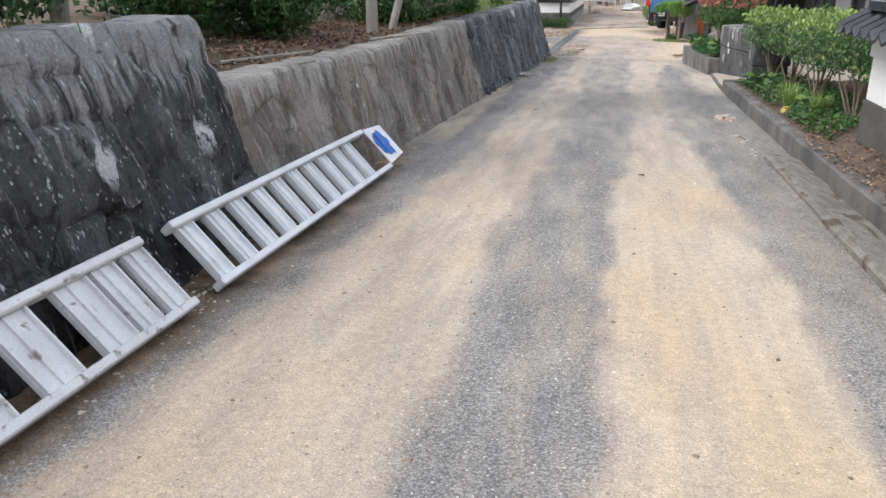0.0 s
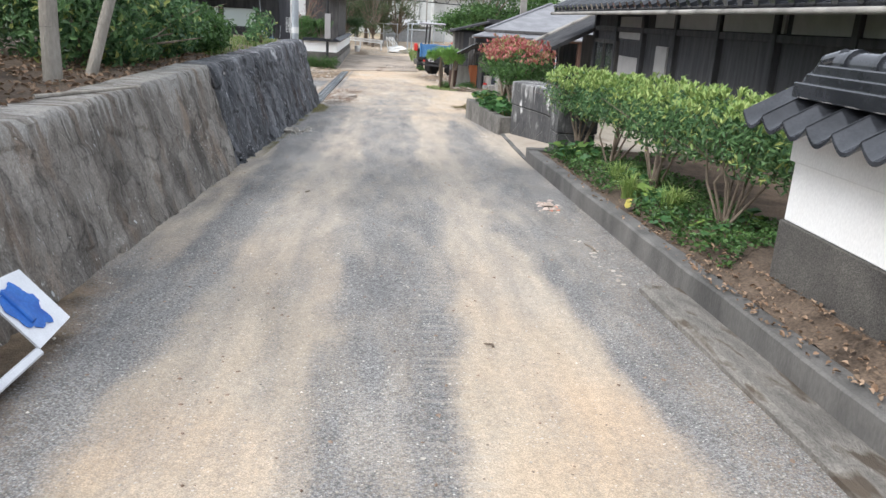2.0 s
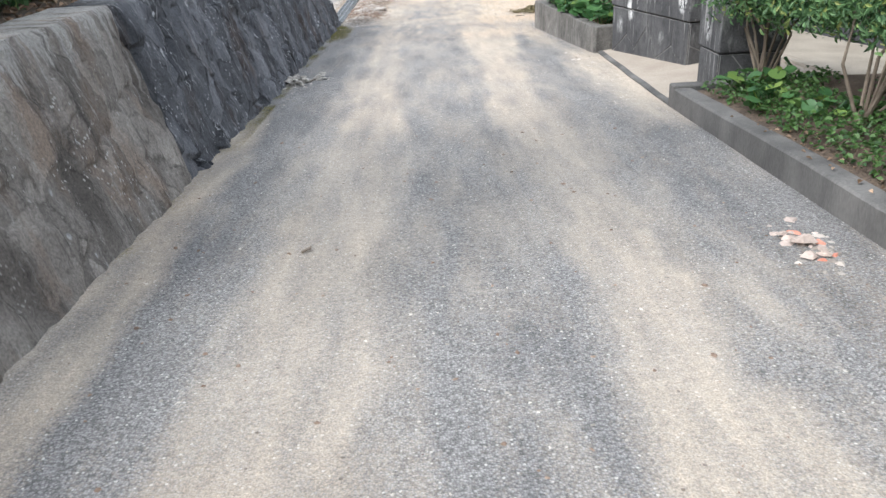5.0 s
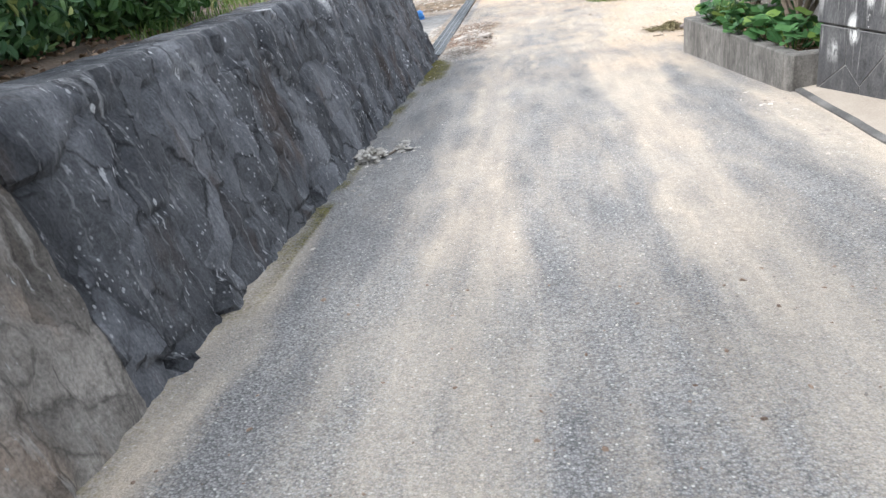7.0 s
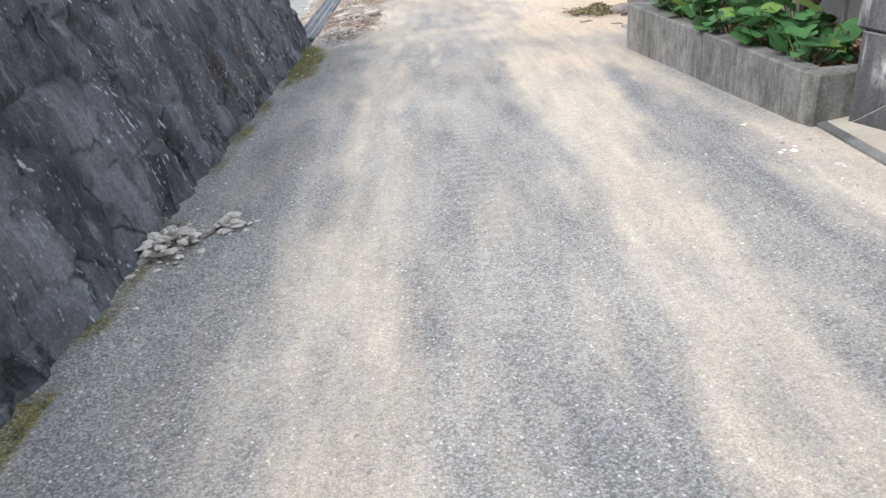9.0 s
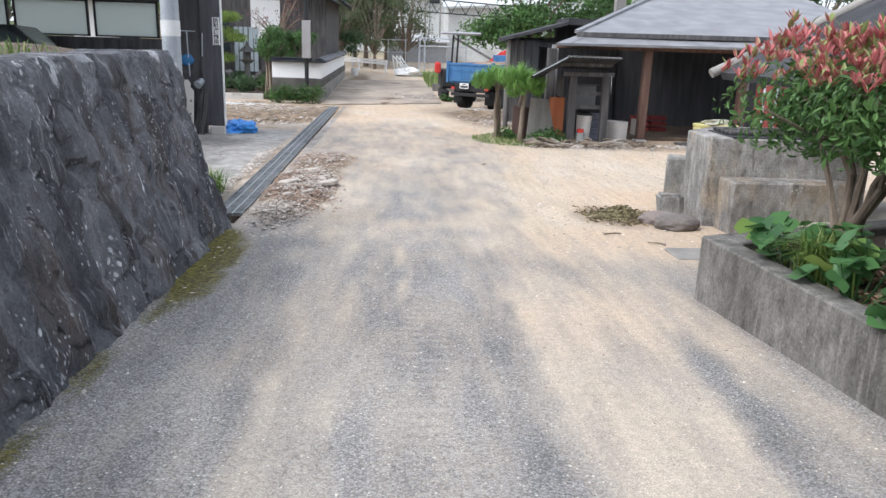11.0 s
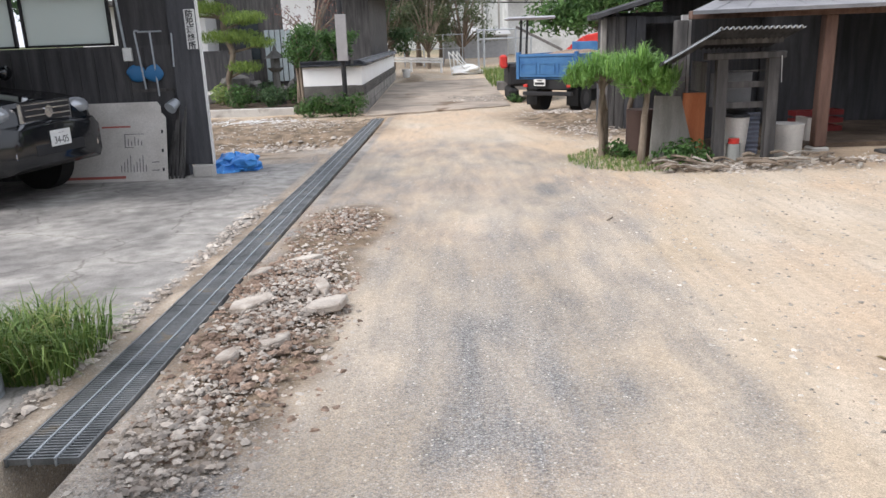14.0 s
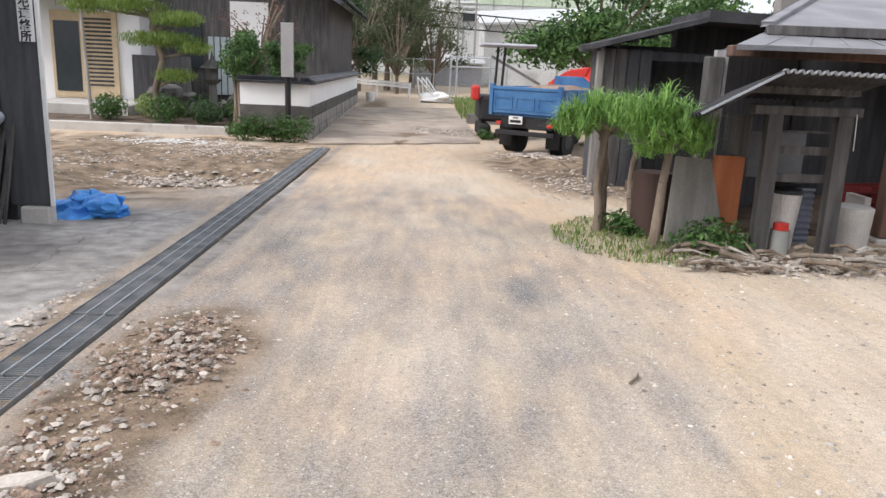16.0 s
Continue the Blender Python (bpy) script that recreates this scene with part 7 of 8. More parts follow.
# ---- garage contents ----
def car_():
    """A black four-wheel-drive car, nose at x = 0 and pointing along +x, its middle at y = 0, ground at z = 0."""
    ob = thing("black_car", -4.98, 30.55, -1.03, "black four-wheel-drive car parked nose out on the apron", "car")
    ob.matrix_basis = pose(-5.2, 30.35, -1.03, 0, 0, -12) @ Matrix.Diagonal((1.05, 1.03, 1.13, 1))
    WORLD[ob] = ob.matrix_basis.copy()

    def loft(stations, bev=0.05):
        bm = bmesh.new()
        rings = []
        for x, w_, z0, z1 in stations:
            rings.append([bm.verts.new(q) for q in ((x, -w_ + 0.06, z0), (x, -w_, z0 + 0.08), (x, -w_, z1 - 0.12), (x, -w_ + 0.10, z1 - 0.02), (x, 0, z1 + 0.02), (x, w_ - 0.10, z1 - 0.02), (x, w_, z1 - 0.12), (x, w_, z0 + 0.08), (x, w_ - 0.06, z0))])
        for r0, r1 in zip(rings, rings[1:]):
            for i in range(9):
                j = (i + 1) % 9
                bm.faces.new((r0[i], r0[j], r1[j], r1[i]))
        bm.faces.new(rings[0][::-1])
        bm.faces.new(rings[-1])
        return bm

    part("body", loft([(-0.12, 0.78, 0.45, 0.98), (-0.2, 0.86, 0.42, 1.08), (-0.5, 0.91, 0.40, 1.13), (-1.25, 0.92, 0.40, 1.20), (-1.5, 0.92, 0.4, 1.24), (-4.4, 0.92, 0.4, 1.24), (-4.55, 0.85, 0.45, 1.1)]), CAR_PAINT, ob, smooth=True, local=True)
    part("cabin", loft([(-1.3, 0.70, 1.18, 1.24), (-2.0, 0.70, 1.18, 1.75), (-4.2, 0.70, 1.18, 1.75), (-4.5, 0.74, 1.18, 1.3)]), GLASS, ob, "dark glazed cabin", smooth=True, local=True)
    part("bumper", loft([(0.03, 0.62, 0.46, 0.84), (-0.06, 0.84, 0.40, 0.88), (-0.35, 0.945, 0.38, 0.86)]), CAR_PAINT, ob, smooth=True, local=True)
    g_ = part("grille", boxes((-0.13, -0.085, -0.42, 0.42, 0.86, 1.09), bevel=0.02), CHROME, ob, "chrome grille surround", local=True)
    part("grille_mesh", boxes((-0.09, -0.075, -0.37, 0.37, 0.895, 1.055)), BLACK_STEEL, g_, local=True)
    for z in (0.94, 1.0):
        part("grille_bar", boxes((-0.078, -0.068, -0.36, 0.36, z, z + 0.015)), CHROME, g_, local=True)
    e = bmesh.new()
    rod(e, (-0.075, 0, 0.975), (-0.06, 0, 0.975), 0.065, n=20)
    part("badge", e, CHROME, g_, "plain round chrome badge", smooth=True, local=True)
    for s in (-1, 1):
        hl = rock(bmesh.new(), -0.22, s * 0.66, 0.98, 0.13, 0.21, 0.10, 2, 3, 0.02)
        part("headlight", hl, plain("clear_headlight", (0.50, 0.52, 0.55), 0.08, 0.5), ob, "clear headlight", smooth=True, local=True)
        fl = bmesh.new()
        rod(fl, (-0.06, s * 0.64, 0.58), (0.0, s * 0.63, 0.58), 0.06, n=14)
        part("fog_light", fl, CHROME, ob, smooth=True, local=True)
        part("bumper_trim", boxes((-0.10, 0.0, s * 0.50 - 0.02, s * 0.50 + 0.02, 0.50, 0.70), bevel=0.008), CHROME, ob, local=True)
        mr = rock(bmesh.new(), -1.45, s * 1.03, 1.35, 0.07, 0.11, 0.09, 5, 2, 0.05)
        part("mirror", mr, CAR_PAINT, ob, smooth=True, local=True)
        for x in (-0.92, -3.65):
            wb = bmesh.new()
            rod(wb, (x, s * 0.68, 0.37), (x, s * 0.92, 0.37), 0.37, n=28)
            wl = part("wheel", wb, RUBBER, ob, "black tyre", smooth=False, local=True)
            rb = bmesh.new()
            rod(rb, (x, s * 0.90, 0.37), (x, s * 0.928, 0.37), 0.22, 0.2, n=20)
            part("rim", rb, ALU, wl, "silver wheel rim", local=True)
    part("lower_grille", boxes((0.018, 0.036, -0.40, 0.40, 0.55, 0.66), bevel=0.005), BLACK_STEEL, ob, local=True)
    pl_ = part("licence_plate", boxes((0.034, 0.046, -0.165, 0.165, 0.62, 0.785), bevel=0.003), WHITE, ob, "white licence plate", local=True)
    for body_, sz, z in (("34-05", 0.105, 0.645), ("= - =", 0.04, 0.74)):
        c_ = bpy.data.curves.new("plate_text", "FONT")
        c_.body, c_.size, c_.align_x, c_.extrude = body_, sz, "CENTER", 0.0008
        c_.materials.append(BLACK_STEEL)
        o = new("plate_text", c_)
        o.parent = pl_
        o.matrix_basis = pose(0.0475, 0, z, 90, 0, 90)
    return ob


car_()
for k, (x0, x1, z1, y_) in enumerate(((-5.72, -4.50, 0.03, 31.80), (-5.95, -4.42, -0.12, 31.72))):
    bm = bmesh.new()
    slab(bm, [(x0, y_ - 0.13, -1.02), (x1, y_ - 0.13, -1.02), (x1, y_ + 0.09, z1 - 0.06), (x1 - 0.05, y_ + 0.10, z1), (x0, y_ + 0.10, z1)], 0.012)
    cb = solo("cardboard_sheet", bm, CARDBOARD, "flattened printed cardboard leaning on the garage wall", "cardboard", "cardboard sheets")
    if k:
        faded = plain("faded_red_print", (0.42, 0.13, 0.11), 0.9)
        ink = plain("faded_grey_print", (0.20, 0.19, 0.19), 0.9)
        lines = [(0.42, 0.68, 0.80, 0.825, faded, "red printed stripe"), (0.05, 0.62, 0.045, 0.085, faded, "red printed stripe")]
        lines += [(0.62, 0.80, 0.695, 0.705, ink, "grey printed line"), (0.62, 0.63, 0.50, 0.695, ink, "grey printed line"), (0.62, 0.70, 0.50, 0.51, ink, "grey printed line"), (0.86, 0.93, 0.27, 0.285, ink, "grey printed line"), (0.86, 0.93, 0.15, 0.165, ink, "grey printed line")]
        lines += [(0.58 + 0.028 * q, 0.588 + 0.028 * q, 0.14, 0.24 + 0.05 * (q % 4), ink, "grey printed bar") for q in range(9)]
        lines += [(0.62 + 0.03 * q, 0.628 + 0.03 * q, 0.53, 0.66 - 0.03 * (q % 3), ink, "grey printed bar") for q in range(6)]
        lines += [(0.955, 0.972, h_, h_ + 0.05, BLACK_STEEL, "dark printed mark") for h_ in (0.70, 0.42, 0.14)]
        for a0, a1, h0, h1, mt_, lb in lines:
            bm = bmesh.new()
            q_ = []
            for a_, h_ in ((a0, h0), (a1, h0), (a1, h1), (a0, h1)):
                q_.append((x0 + (x1 - x0) * a_, y_ - 0.13 + 0.23 * h_ - 0.004, -1.02 + (z1 + 1.02) * h_))
            slab(bm, q_, 0.002)
            part("print", bm, mt_, cb, lb)
for k, (x, h_) in enumerate(((-4.36, 0.5), (-4.30, 0.75), (-4.25, 0.62), (-4.42, 0.35), (-4.2, 0.8))):
    bm = beam(bmesh.new(), (x - 0.06, 31.75, -1.03), (x + 0.05, 31.93, -1.03 + h_ + 0.3), 0.04, 0.015)
    solo("plank_offcut", bm, OLD_WOOD, "dusty plank leaning in the garage corner", "plank", "leaning planks")
bm = bmesh.new()
rod(bm, (-4.74, 31.93, 0.96), (-4.68, 31.93, 0.20), 0.013, n=8)
for k in range(5):
    a0, a1 = math.pi * k / 5, math.pi * (k + 1) / 5
    rod(bm, (-4.71 - 0.03 * math.cos(a0), 31.93, 0.95 + 0.03 * math.sin(a0)), (-4.71 - 0.03 * math.cos(a1), 31.93, 0.95 + 0.03 * math.sin(a1)), 0.013, n=6)
solo("walking_stick", bm, GALV, "pale stick hanging on the garage wall", "stick", smooth=True)
bm = bmesh.new()
rod(bm, (-4.53, 31.93, 0.95), (-4.51, 31.93, 0.10), 0.013, n=8)
rod(bm, (-4.69, 31.93, 0.96), (-4.37, 31.93, 0.96), 0.012, n=8)
solo("window_squeegee", bm, GALV, "long-handled tool hanging on the garage wall", "tool", smooth=True)
solo("hanging_rod", rod(bmesh.new(), (-4.22, 31.88, 0.93), (-4.24, 31.88, 0.49), 0.012, n=8), GALV, "short pale rod hanging on the garage wall", "rod", smooth=True)
solo("hook_rail", boxes((-4.9, -4.27, 31.955, 31.978, 0.16, 0.2)), OLD_WOOD, "dark hook rail on the garage wall", "rail")
for x in (-4.79, -4.55):
    solo("blue_slipper", rock(bmesh.new(), x, 31.945, 0.41, 0.13, 0.03, 0.115, 3 + x, 3, 0.2), plain("deep_blue_plastic", (0.03, 0.15, 0.33), 0.4), "blue plastic slipper hung on the garage wall", "slipper", "slippers", smooth=True)
bm = rod(bmesh.new(), (-4.33, 31.76, -0.06), (-4.27, 31.88, 0.02), 0.085, 0.06, 16)
lp = solo("wall_lamp", bm, GALV, "grey clip lamp on the garage wall", "lamp", smooth=True)
part("cable", rod(bmesh.new(), (-4.27, 31.88, 0.03), (-4.3, 31.94, 0.18), 0.008, n=6), BLACK_STEEL, lp)
bm = rod(bmesh.new(), (-4.90, 31.965, 0.7), (-4.97, 31.965, 1.9), 0.018, n=8)
cd = solo("conduit", bm, GALV, "grey cable conduit down the garage wall", "conduit", smooth=True)
part("switch_box", boxes((-4.94, -4.82, 31.93, 31.99, 0.58, 0.76), bevel=0.01), WHITE, cd, "pale switch box")
bm = rock(bmesh.new(), -3.66, 32.35, -0.98, 0.34, 0.24, 0.14, 21, 5, 0.8)
for v_ in bm.verts:
    q_ = v_.co * 9
    v_.co += Vector((noise.noise(q_), noise.noise(q_ + Vector((5, 0, 0))), 0.9 * abs(noise.noise(q_ + Vector((0, 5, 0)))))) * 0.075
solo("blue_sheet", bm, TARP, "crumpled blue plastic sheet beside the corner post", "sheet", smooth=True)

# ---- dump truck ----
def dump_truck():
    """Rear middle at the origin, nose along +y, ground at z = 0."""
    ob = thing("dump_truck", 1.82, 40.95, -1.22, "small blue dump truck loaded with earth, seen from behind", "truck")
    ob.matrix_basis = pose(2.02, 40.75, -1.22, 0, 0, -36)
    WORLD[ob] = ob.matrix_basis.copy()
    W, Lb, z0, z1 = 0.82, 3.0, 0.90, 1.46
    part("bed_floor", boxes((-W, W, 0.03, Lb, z0 - 0.06, z0 + 0.02), bevel=0.01), BLUE_TRUCK, ob, local=True)
    tg = part("tailgate", boxes((-W, W, -0.03, 0.03, z0, z1), bevel=0.01), BLUE_TRUCK, ob, local=True)
    for k in range(3):
        x = -W + 0.07 + k * 0.53
        part("pressed_panel", boxes((x, x + 0.46, -0.045, -0.031, z0 + 0.32, z0 + 0.36), (x, x + 0.46, -0.045, -0.031, z0 + 0.08, z0 + 0.12), (x, x + 0.04, -0.045, -0.031, z0 + 0.12, z0 + 0.32), (x + 0.42, x + 0.46, -0.045, -0.031, z0 + 0.12, z0 + 0.32)), BLUE_TRUCK, tg, local=True)
    part("tailgate_rail", boxes((-W, W, -0.055, 0.05, z1 - 0.06, z1 + 0.01), bevel=0.01), BLUE_TRUCK, tg, local=True)
    for s in (-1, 1):
        sd = part("side_panel", boxes((s * W - 0.03, s * W + 0.03, 0.055, Lb, z0, z1), bevel=0.01), BLUE_TRUCK, ob, local=True)
        for k in range(5):
            y = 0.12 + k * 0.62
            part("rib", boxes((s * W + s * 0.031 - 0.014, s * W + s * 0.031 + 0.014, y, y + 0.07, z0 + 0.02, z1 - 0.02)), BLUE_TRUCK, sd, local=True)
        part("corner_stake", boxes((s * W - 0.045, s * W + 0.045, -0.06, 0.052, z0 - 0.05, z1 + 0.06), bevel=0.008), BLUE_TRUCK, ob, local=True)
    part("headboard", boxes((-W, W, Lb, Lb + 0.05, z0, z1 + 0.25), bevel=0.01), BLUE_TRUCK, ob, local=True)
    ld = bmesh.new()
    bmesh.ops.create_grid(ld, x_segments=16, y_segments=30, size=1)
    for v_ in ld.verts:
        x, y = v_.co.x, v_.co.y
        v_.co = Vector((x * (W - 0.03), Lb / 2 + y * (Lb / 2 - 0.05), z1 - 0.10 + 0.16 * (1 - x * x) * (1 - y * y) + 0.05 * noise.noise(Vector((x * 4, y * 6, 1)))))
    part("earth_load", ld, EARTH, ob, "heaped brown earth load", smooth=True, local=True)
    part("chassis", boxes((-0.38, -0.28, 0.1, 4.3, 0.62, 0.80), (0.28, 0.38, 0.1, 4.3, 0.62, 0.80), (-0.6, 0.6, 0.06, 0.14, 0.60, 0.86), (-0.5, 0.5, 1.0, 2.6, 0.5, 0.85)), BLACK_STEEL, ob, "black chassis", local=True)
    part("rear_bar", boxes((-0.70, 0.70, -0.02, 0.05, 0.44, 0.54), bevel=0.01), BLACK_STEEL, ob, local=True)
    pl_ = part("licence_plate", boxes((-0.36, -0.03, -0.035, -0.02, 0.68, 0.85), bevel=0.003), WHITE, ob, "white licence plate", local=True)
    part("plate_mark", boxes((-0.33, -0.06, -0.039, -0.036, 0.71, 0.77), (-0.26, -0.13, -0.039, -0.036, 0.80, 0.83)), BLACK_STEEL, pl_, local=True)
    for s in (-1, 1):
        part("tail_light", boxes((s * 0.62 - 0.06, s * 0.62 + 0.06, -0.03, 0.03, 0.65, 0.72), bevel=0.01), RED, ob, "red tail light", local=True)
        for y in (0.72, 3.7):
            wb = bmesh.new()
            rod(wb, (s * 0.42, y, 0.33), (s * 0.74, y, 0.33), 0.33, n=26)
            wl = part("wheel", wb, RUBBER, ob, "black tyre", local=True)
            rb = bmesh.new()
            rod(rb, (s * 0.70, y, 0.33), (s * 0.747, y, 0.33), 0.19, 0.17, n=18)
            part("rim", rb, BLACK_STEEL, wl, local=True)
        part("mud_flap", boxes((s * 0.58 - 0.16, s * 0.58 + 0.16, 0.26, 0.275, 0.18, 0.62)), RUBBER, ob, local=True)
    part("cab", boxes((-0.76, 0.76, 3.1, 4.5, 0.5, 1.42), bevel=0.05), BLUE_TRUCK, ob, local=True)
    cbm = bmesh.new()
    box(cbm, -0.72, 0.72, 3.12, 4.35, 1.4, 1.62, 0.05)
    part("cab_roof", cbm, BLUE_TRUCK, ob, local=True)
    return ob


dump_truck()
# small digger behind the truck
dg = thing("mini_excavator", 2.2, 45.2, -1.2, "small red excavator with a grey canopy, behind the truck", "excavator")
part("track", boxes((1.35, 1.65, 44.2, 46.0, -1.22, -0.8), bevel=0.08), RUBBER, dg)
part("track", boxes((2.35, 2.65, 44.2, 46.0, -1.22, -0.8), bevel=0.08), RUBBER, dg)
part("house", boxes((1.33, 2.6, 44.3, 45.9, -0.76, -0.1), bevel=0.08), BLACK_STEEL, dg, "dark machine body")
part("counterweight", boxes((1.12, 1.32, 44.25, 44.9, -0.22, 0.16), bevel=0.05), RED, dg)
for x in (1.72, 1.9):
    part("canopy_post", rod(bmesh.new(), (x, 44.6, -0.1), (x + 0.05, 44.6, 1.14), 0.035, n=8), BLACK_STEEL, dg)
part("canopy", boxes((1.35, 2.75, 44.3, 45.7, 1.15, 1.24), bevel=0.04), plain("pale_grey_canopy", (0.42, 0.42, 0.45), 0.6), dg, "pale grey canopy")
bm = bmesh.new()
pts_ = [(2.9, 44.8, -0.2), (3.25, 44.3, 0.25), (3.55, 43.7, 0.52), (3.9, 43.2, 0.6), (4.15, 42.9, 0.35)]
for p_, q_ in zip(pts_, pts_[1:]):
    beam(bm, p_, q_, 0.2, 0.26, 0.03)
part("boom", bm, RED, dg, "red curved boom")
# timber post beside the small trees
solo("cut_post", rod(bmesh.new(), (2.35, 35.2, -1.12), (2.35, 35.2, 0.30), 0.06, 0.055, 10), OLD_WOOD, "weathered timber post with a flat cap", "post", smooth=True)

# ---- dug-up edge where the asphalt resumes ----
bm = bmesh.new()
vs_ = []
for k in range(24):
    x = -2.72 + k * 0.175
    y = 41.6 + 1.6 * k / 23 + 0.15 * noise.noise(Vector((x * 2, 0, 0)))
    vs_.append((x, y))
for a_, b_ in zip(vs_, vs_[1:]):
    slab(bm, [(a_[0], a_[1], -1.20), (b_[0], b_[1], -1.20), (b_[0], b_[1] + 12, -1.06), (a_[0], a_[1] + 12, -1.06)], 0.1)
tagged(new("far_lane", finish(bm, "far_lane", material("dusty_old_asphalt", (0.25, 0.215, 0.18), (0.42, 0.35, 0.28), 0.95, scale=1.2, fine=30, bump=0.4, stain=(0.18, 0.13, 0.09), stain_at=0.6, stain_scale=0.8), False)), "dusty old asphalt beyond the broken edge", "lane", kind="structure")

# ---- far garden: wall, house, trees ----
fw = thing("far_garden_wall", -2.95, 49, -1.2, "white plastered wall with dark tile coping on a stone base", "wall", kind="structure")
part("stone_base", boxes((-3.05, -2.82, 42.6, 56.5, -1.35, -0.72), bevel=0.02), CONCRETE, fw, "grey stone base")
for k in range(23):
    part("base_stone", boxes((-2.82, -2.795, 42.62 + k * 0.6, 43.2 + k * 0.6, -1.28, -0.99), (-2.82, -2.797, 42.75 + k * 0.6, 43.32 + k * 0.6, -0.97, -0.73)), CONCRETE, fw)
part("dark_band", boxes((-3.03, -2.80, 42.55, 56.5, -0.715, -0.46), bevel=0.005), WASHED, fw, "dark plinth band")
part("plaster", boxes((-3.01, -2.84, 42.6, 56.5, -0.455, 0.06)), PLASTER, fw, "white plaster")
part("plaster", boxes((-4.5, -3.015, 42.75, 42.92, -0.455, 0.06)), PLASTER, fw, "white plaster")
part("dark_band", boxes((-4.5, -3.035, 42.72, 42.94, -0.9, -0.46)), WASHED, fw, "dark plinth band")
part("coping", boxes((-3.16, -2.70, 42.45, 56.6, 0.065, 0.12), (-3.04, -2.82, 42.5, 56.6, 0.121, 0.22), bevel=0.01), TILE, fw, "dark tile coping")
part("coping", boxes((-4.55, -3.165, 42.6, 43.05, 0.065, 0.12), (-4.55, -3.165, 42.72, 42.95, 0.121, 0.22), bevel=0.01), TILE, fw, "dark tile coping")
for k in range(46):
    bm = rod(bmesh.new(), (-2.93, 42.6 + k * 0.3, 0.20), (-2.68, 42.6 + k * 0.3, 0.105), 0.05, n=8)
    part("cap_tile", bm, TILE, fw, smooth=True)
sp = solo("sign_post", rod(bmesh.new(), (-3.3, 42.35, -1.22), (-3.3, 42.35, 4.2), 0.07, 0.065, 10), BLACK_STEEL, "dark post carrying a grey board", "post", smooth=True)
part("board", boxes((-3.42, -3.14, 42.16, 42.27, 0.22, 1.42), bevel=0.01), plain("grey_board_face", (0.34, 0.33, 0.33), 0.7), sp, "upright grey board")
bm = boxes((-10.5, -4.85, 42.9, 43.1, -1.3, -1.03), bevel=0.015)
solo("stone_edging", bm, CONCRETE_PALE, "pale stone edging of the front garden", "edging")
bm = boxes((-14, -3.1, 43.15, 60, -1.4, -1.08))
tagged(new("front_garden", finish(bm, "front_garden", SOIL, False)), "soil of the front garden", "ground", kind="structure")
bm = boxes((-11, -8.2, 45.6, 48.0, -1.3, -0.80), bevel=0.02)
solo("house_step", bm, CONCRETE_PALE, "broad pale stone step before the house door", "step")
fh = thing("town_house", -8, 52, -0.8, "dark timber and white plaster house with a beige lattice door", "house")
part("wall", boxes((-13, -8.7, 48.2, 56, -1.1, 2.6)), PLASTER, fh, "white plaster wall")
part("wall", boxes((-8.69, -3.2, 49.5, 58, -1.1, 2.6)), OLD_WOOD, fh, "dark timber wall")
part("plaster_panel", boxes((-6.3, -5.1, 49.44, 49.495, 0.75, 2.3)), PLASTER, fh)
part("timber_dado", boxes((-8.95, -7.2, 48.12, 48.19, -0.8, 0.55)), DARK_WOOD, fh)
dr = part("door", boxes((-11.3, -9.35, 48.08, 48.19, -0.8, 1.75), bevel=0.01), BEIGE, fh, "beige wooden sliding door")
part("door_glass", boxes((-11.2, -10.45, 48.065, 48.078, -0.6, 1.45)), GLASS, dr)
for k in range(17):
    part("slat", boxes((-10.35, -9.5, 48.062, 48.079, -0.42 + k * 0.12, -0.36 + k * 0.12)), DARK_WOOD, dr)
part("window", boxes((-7.9, -7.2, 49.42, 49.49, 0.2, 1.6)), GLASS, fh)
for k in range(5):
    part("blind_strip", boxes((-7.0 + k * 0.2, -6.84 + k * 0.2, 49.40, 49.49, -0.6, 1.2)), plain("pale_blue_sheet", (0.40, 0.46, 0.48), 0.6), fh)
part("door_eave", boxes((-13.2, -8.6, 46.8, 48.2, 2.12, 2.24)), OLD_WOOD, fh)
bm = bmesh.new()
slab(bm, [(-2.6, 47.9, 2.35), (-2.6, 59, 2.35), (-8.2, 59, 5.6), (-8.2, 47.9, 5.6)], 0.14)
slab(bm, [(-8.2, 47.9, 5.604), (-8.2, 59, 5.604), (-13.8, 59, 2.35), (-13.8, 47.9, 2.35)], 0.14)
rf = part("roof", bm, TILE, fh, "grey tile roof")
for k in range(30):
    part("tile_row", rod(bmesh.new(), (-2.55, 47.95 + k * 0.36, 2.40), (-8.2, 47.95 + k * 0.36, 5.64), 0.055, n=6), TILE, rf)
part("gable_wall", slab(bmesh.new(), [(-13, 49.4, 2.55), (-3.2, 49.4, 2.55), (-8.1, 49.4, 5.3)], 0.1), RED_WOOD, fh, "brown timber gable")
for k, (x, y, s, mt_) in enumerate(((-8.2, 44.3, 0.45, LEAF_MID), (-6.7, 44.2, 0.5, LEAF_MID), (-5.6, 43.8, 0.4, LEAF_DARK), (-7.5, 45.4, 0.45, LEAF_YOUNG), (-6.0, 45.2, 0.5, LEAF_DARK), (-4.9, 44.8, 0.5, LEAF_MID))):
    shrub("round_shrub", (x, y, -1.1), [(x, y, -0.75, s, s, s * 0.72)], 900, 0.09, mt_, BARK, "rounded clipped shrub in the front garden", "shrub", "clipped shrubs", 700 + k, 5, 0.015, 0.8)
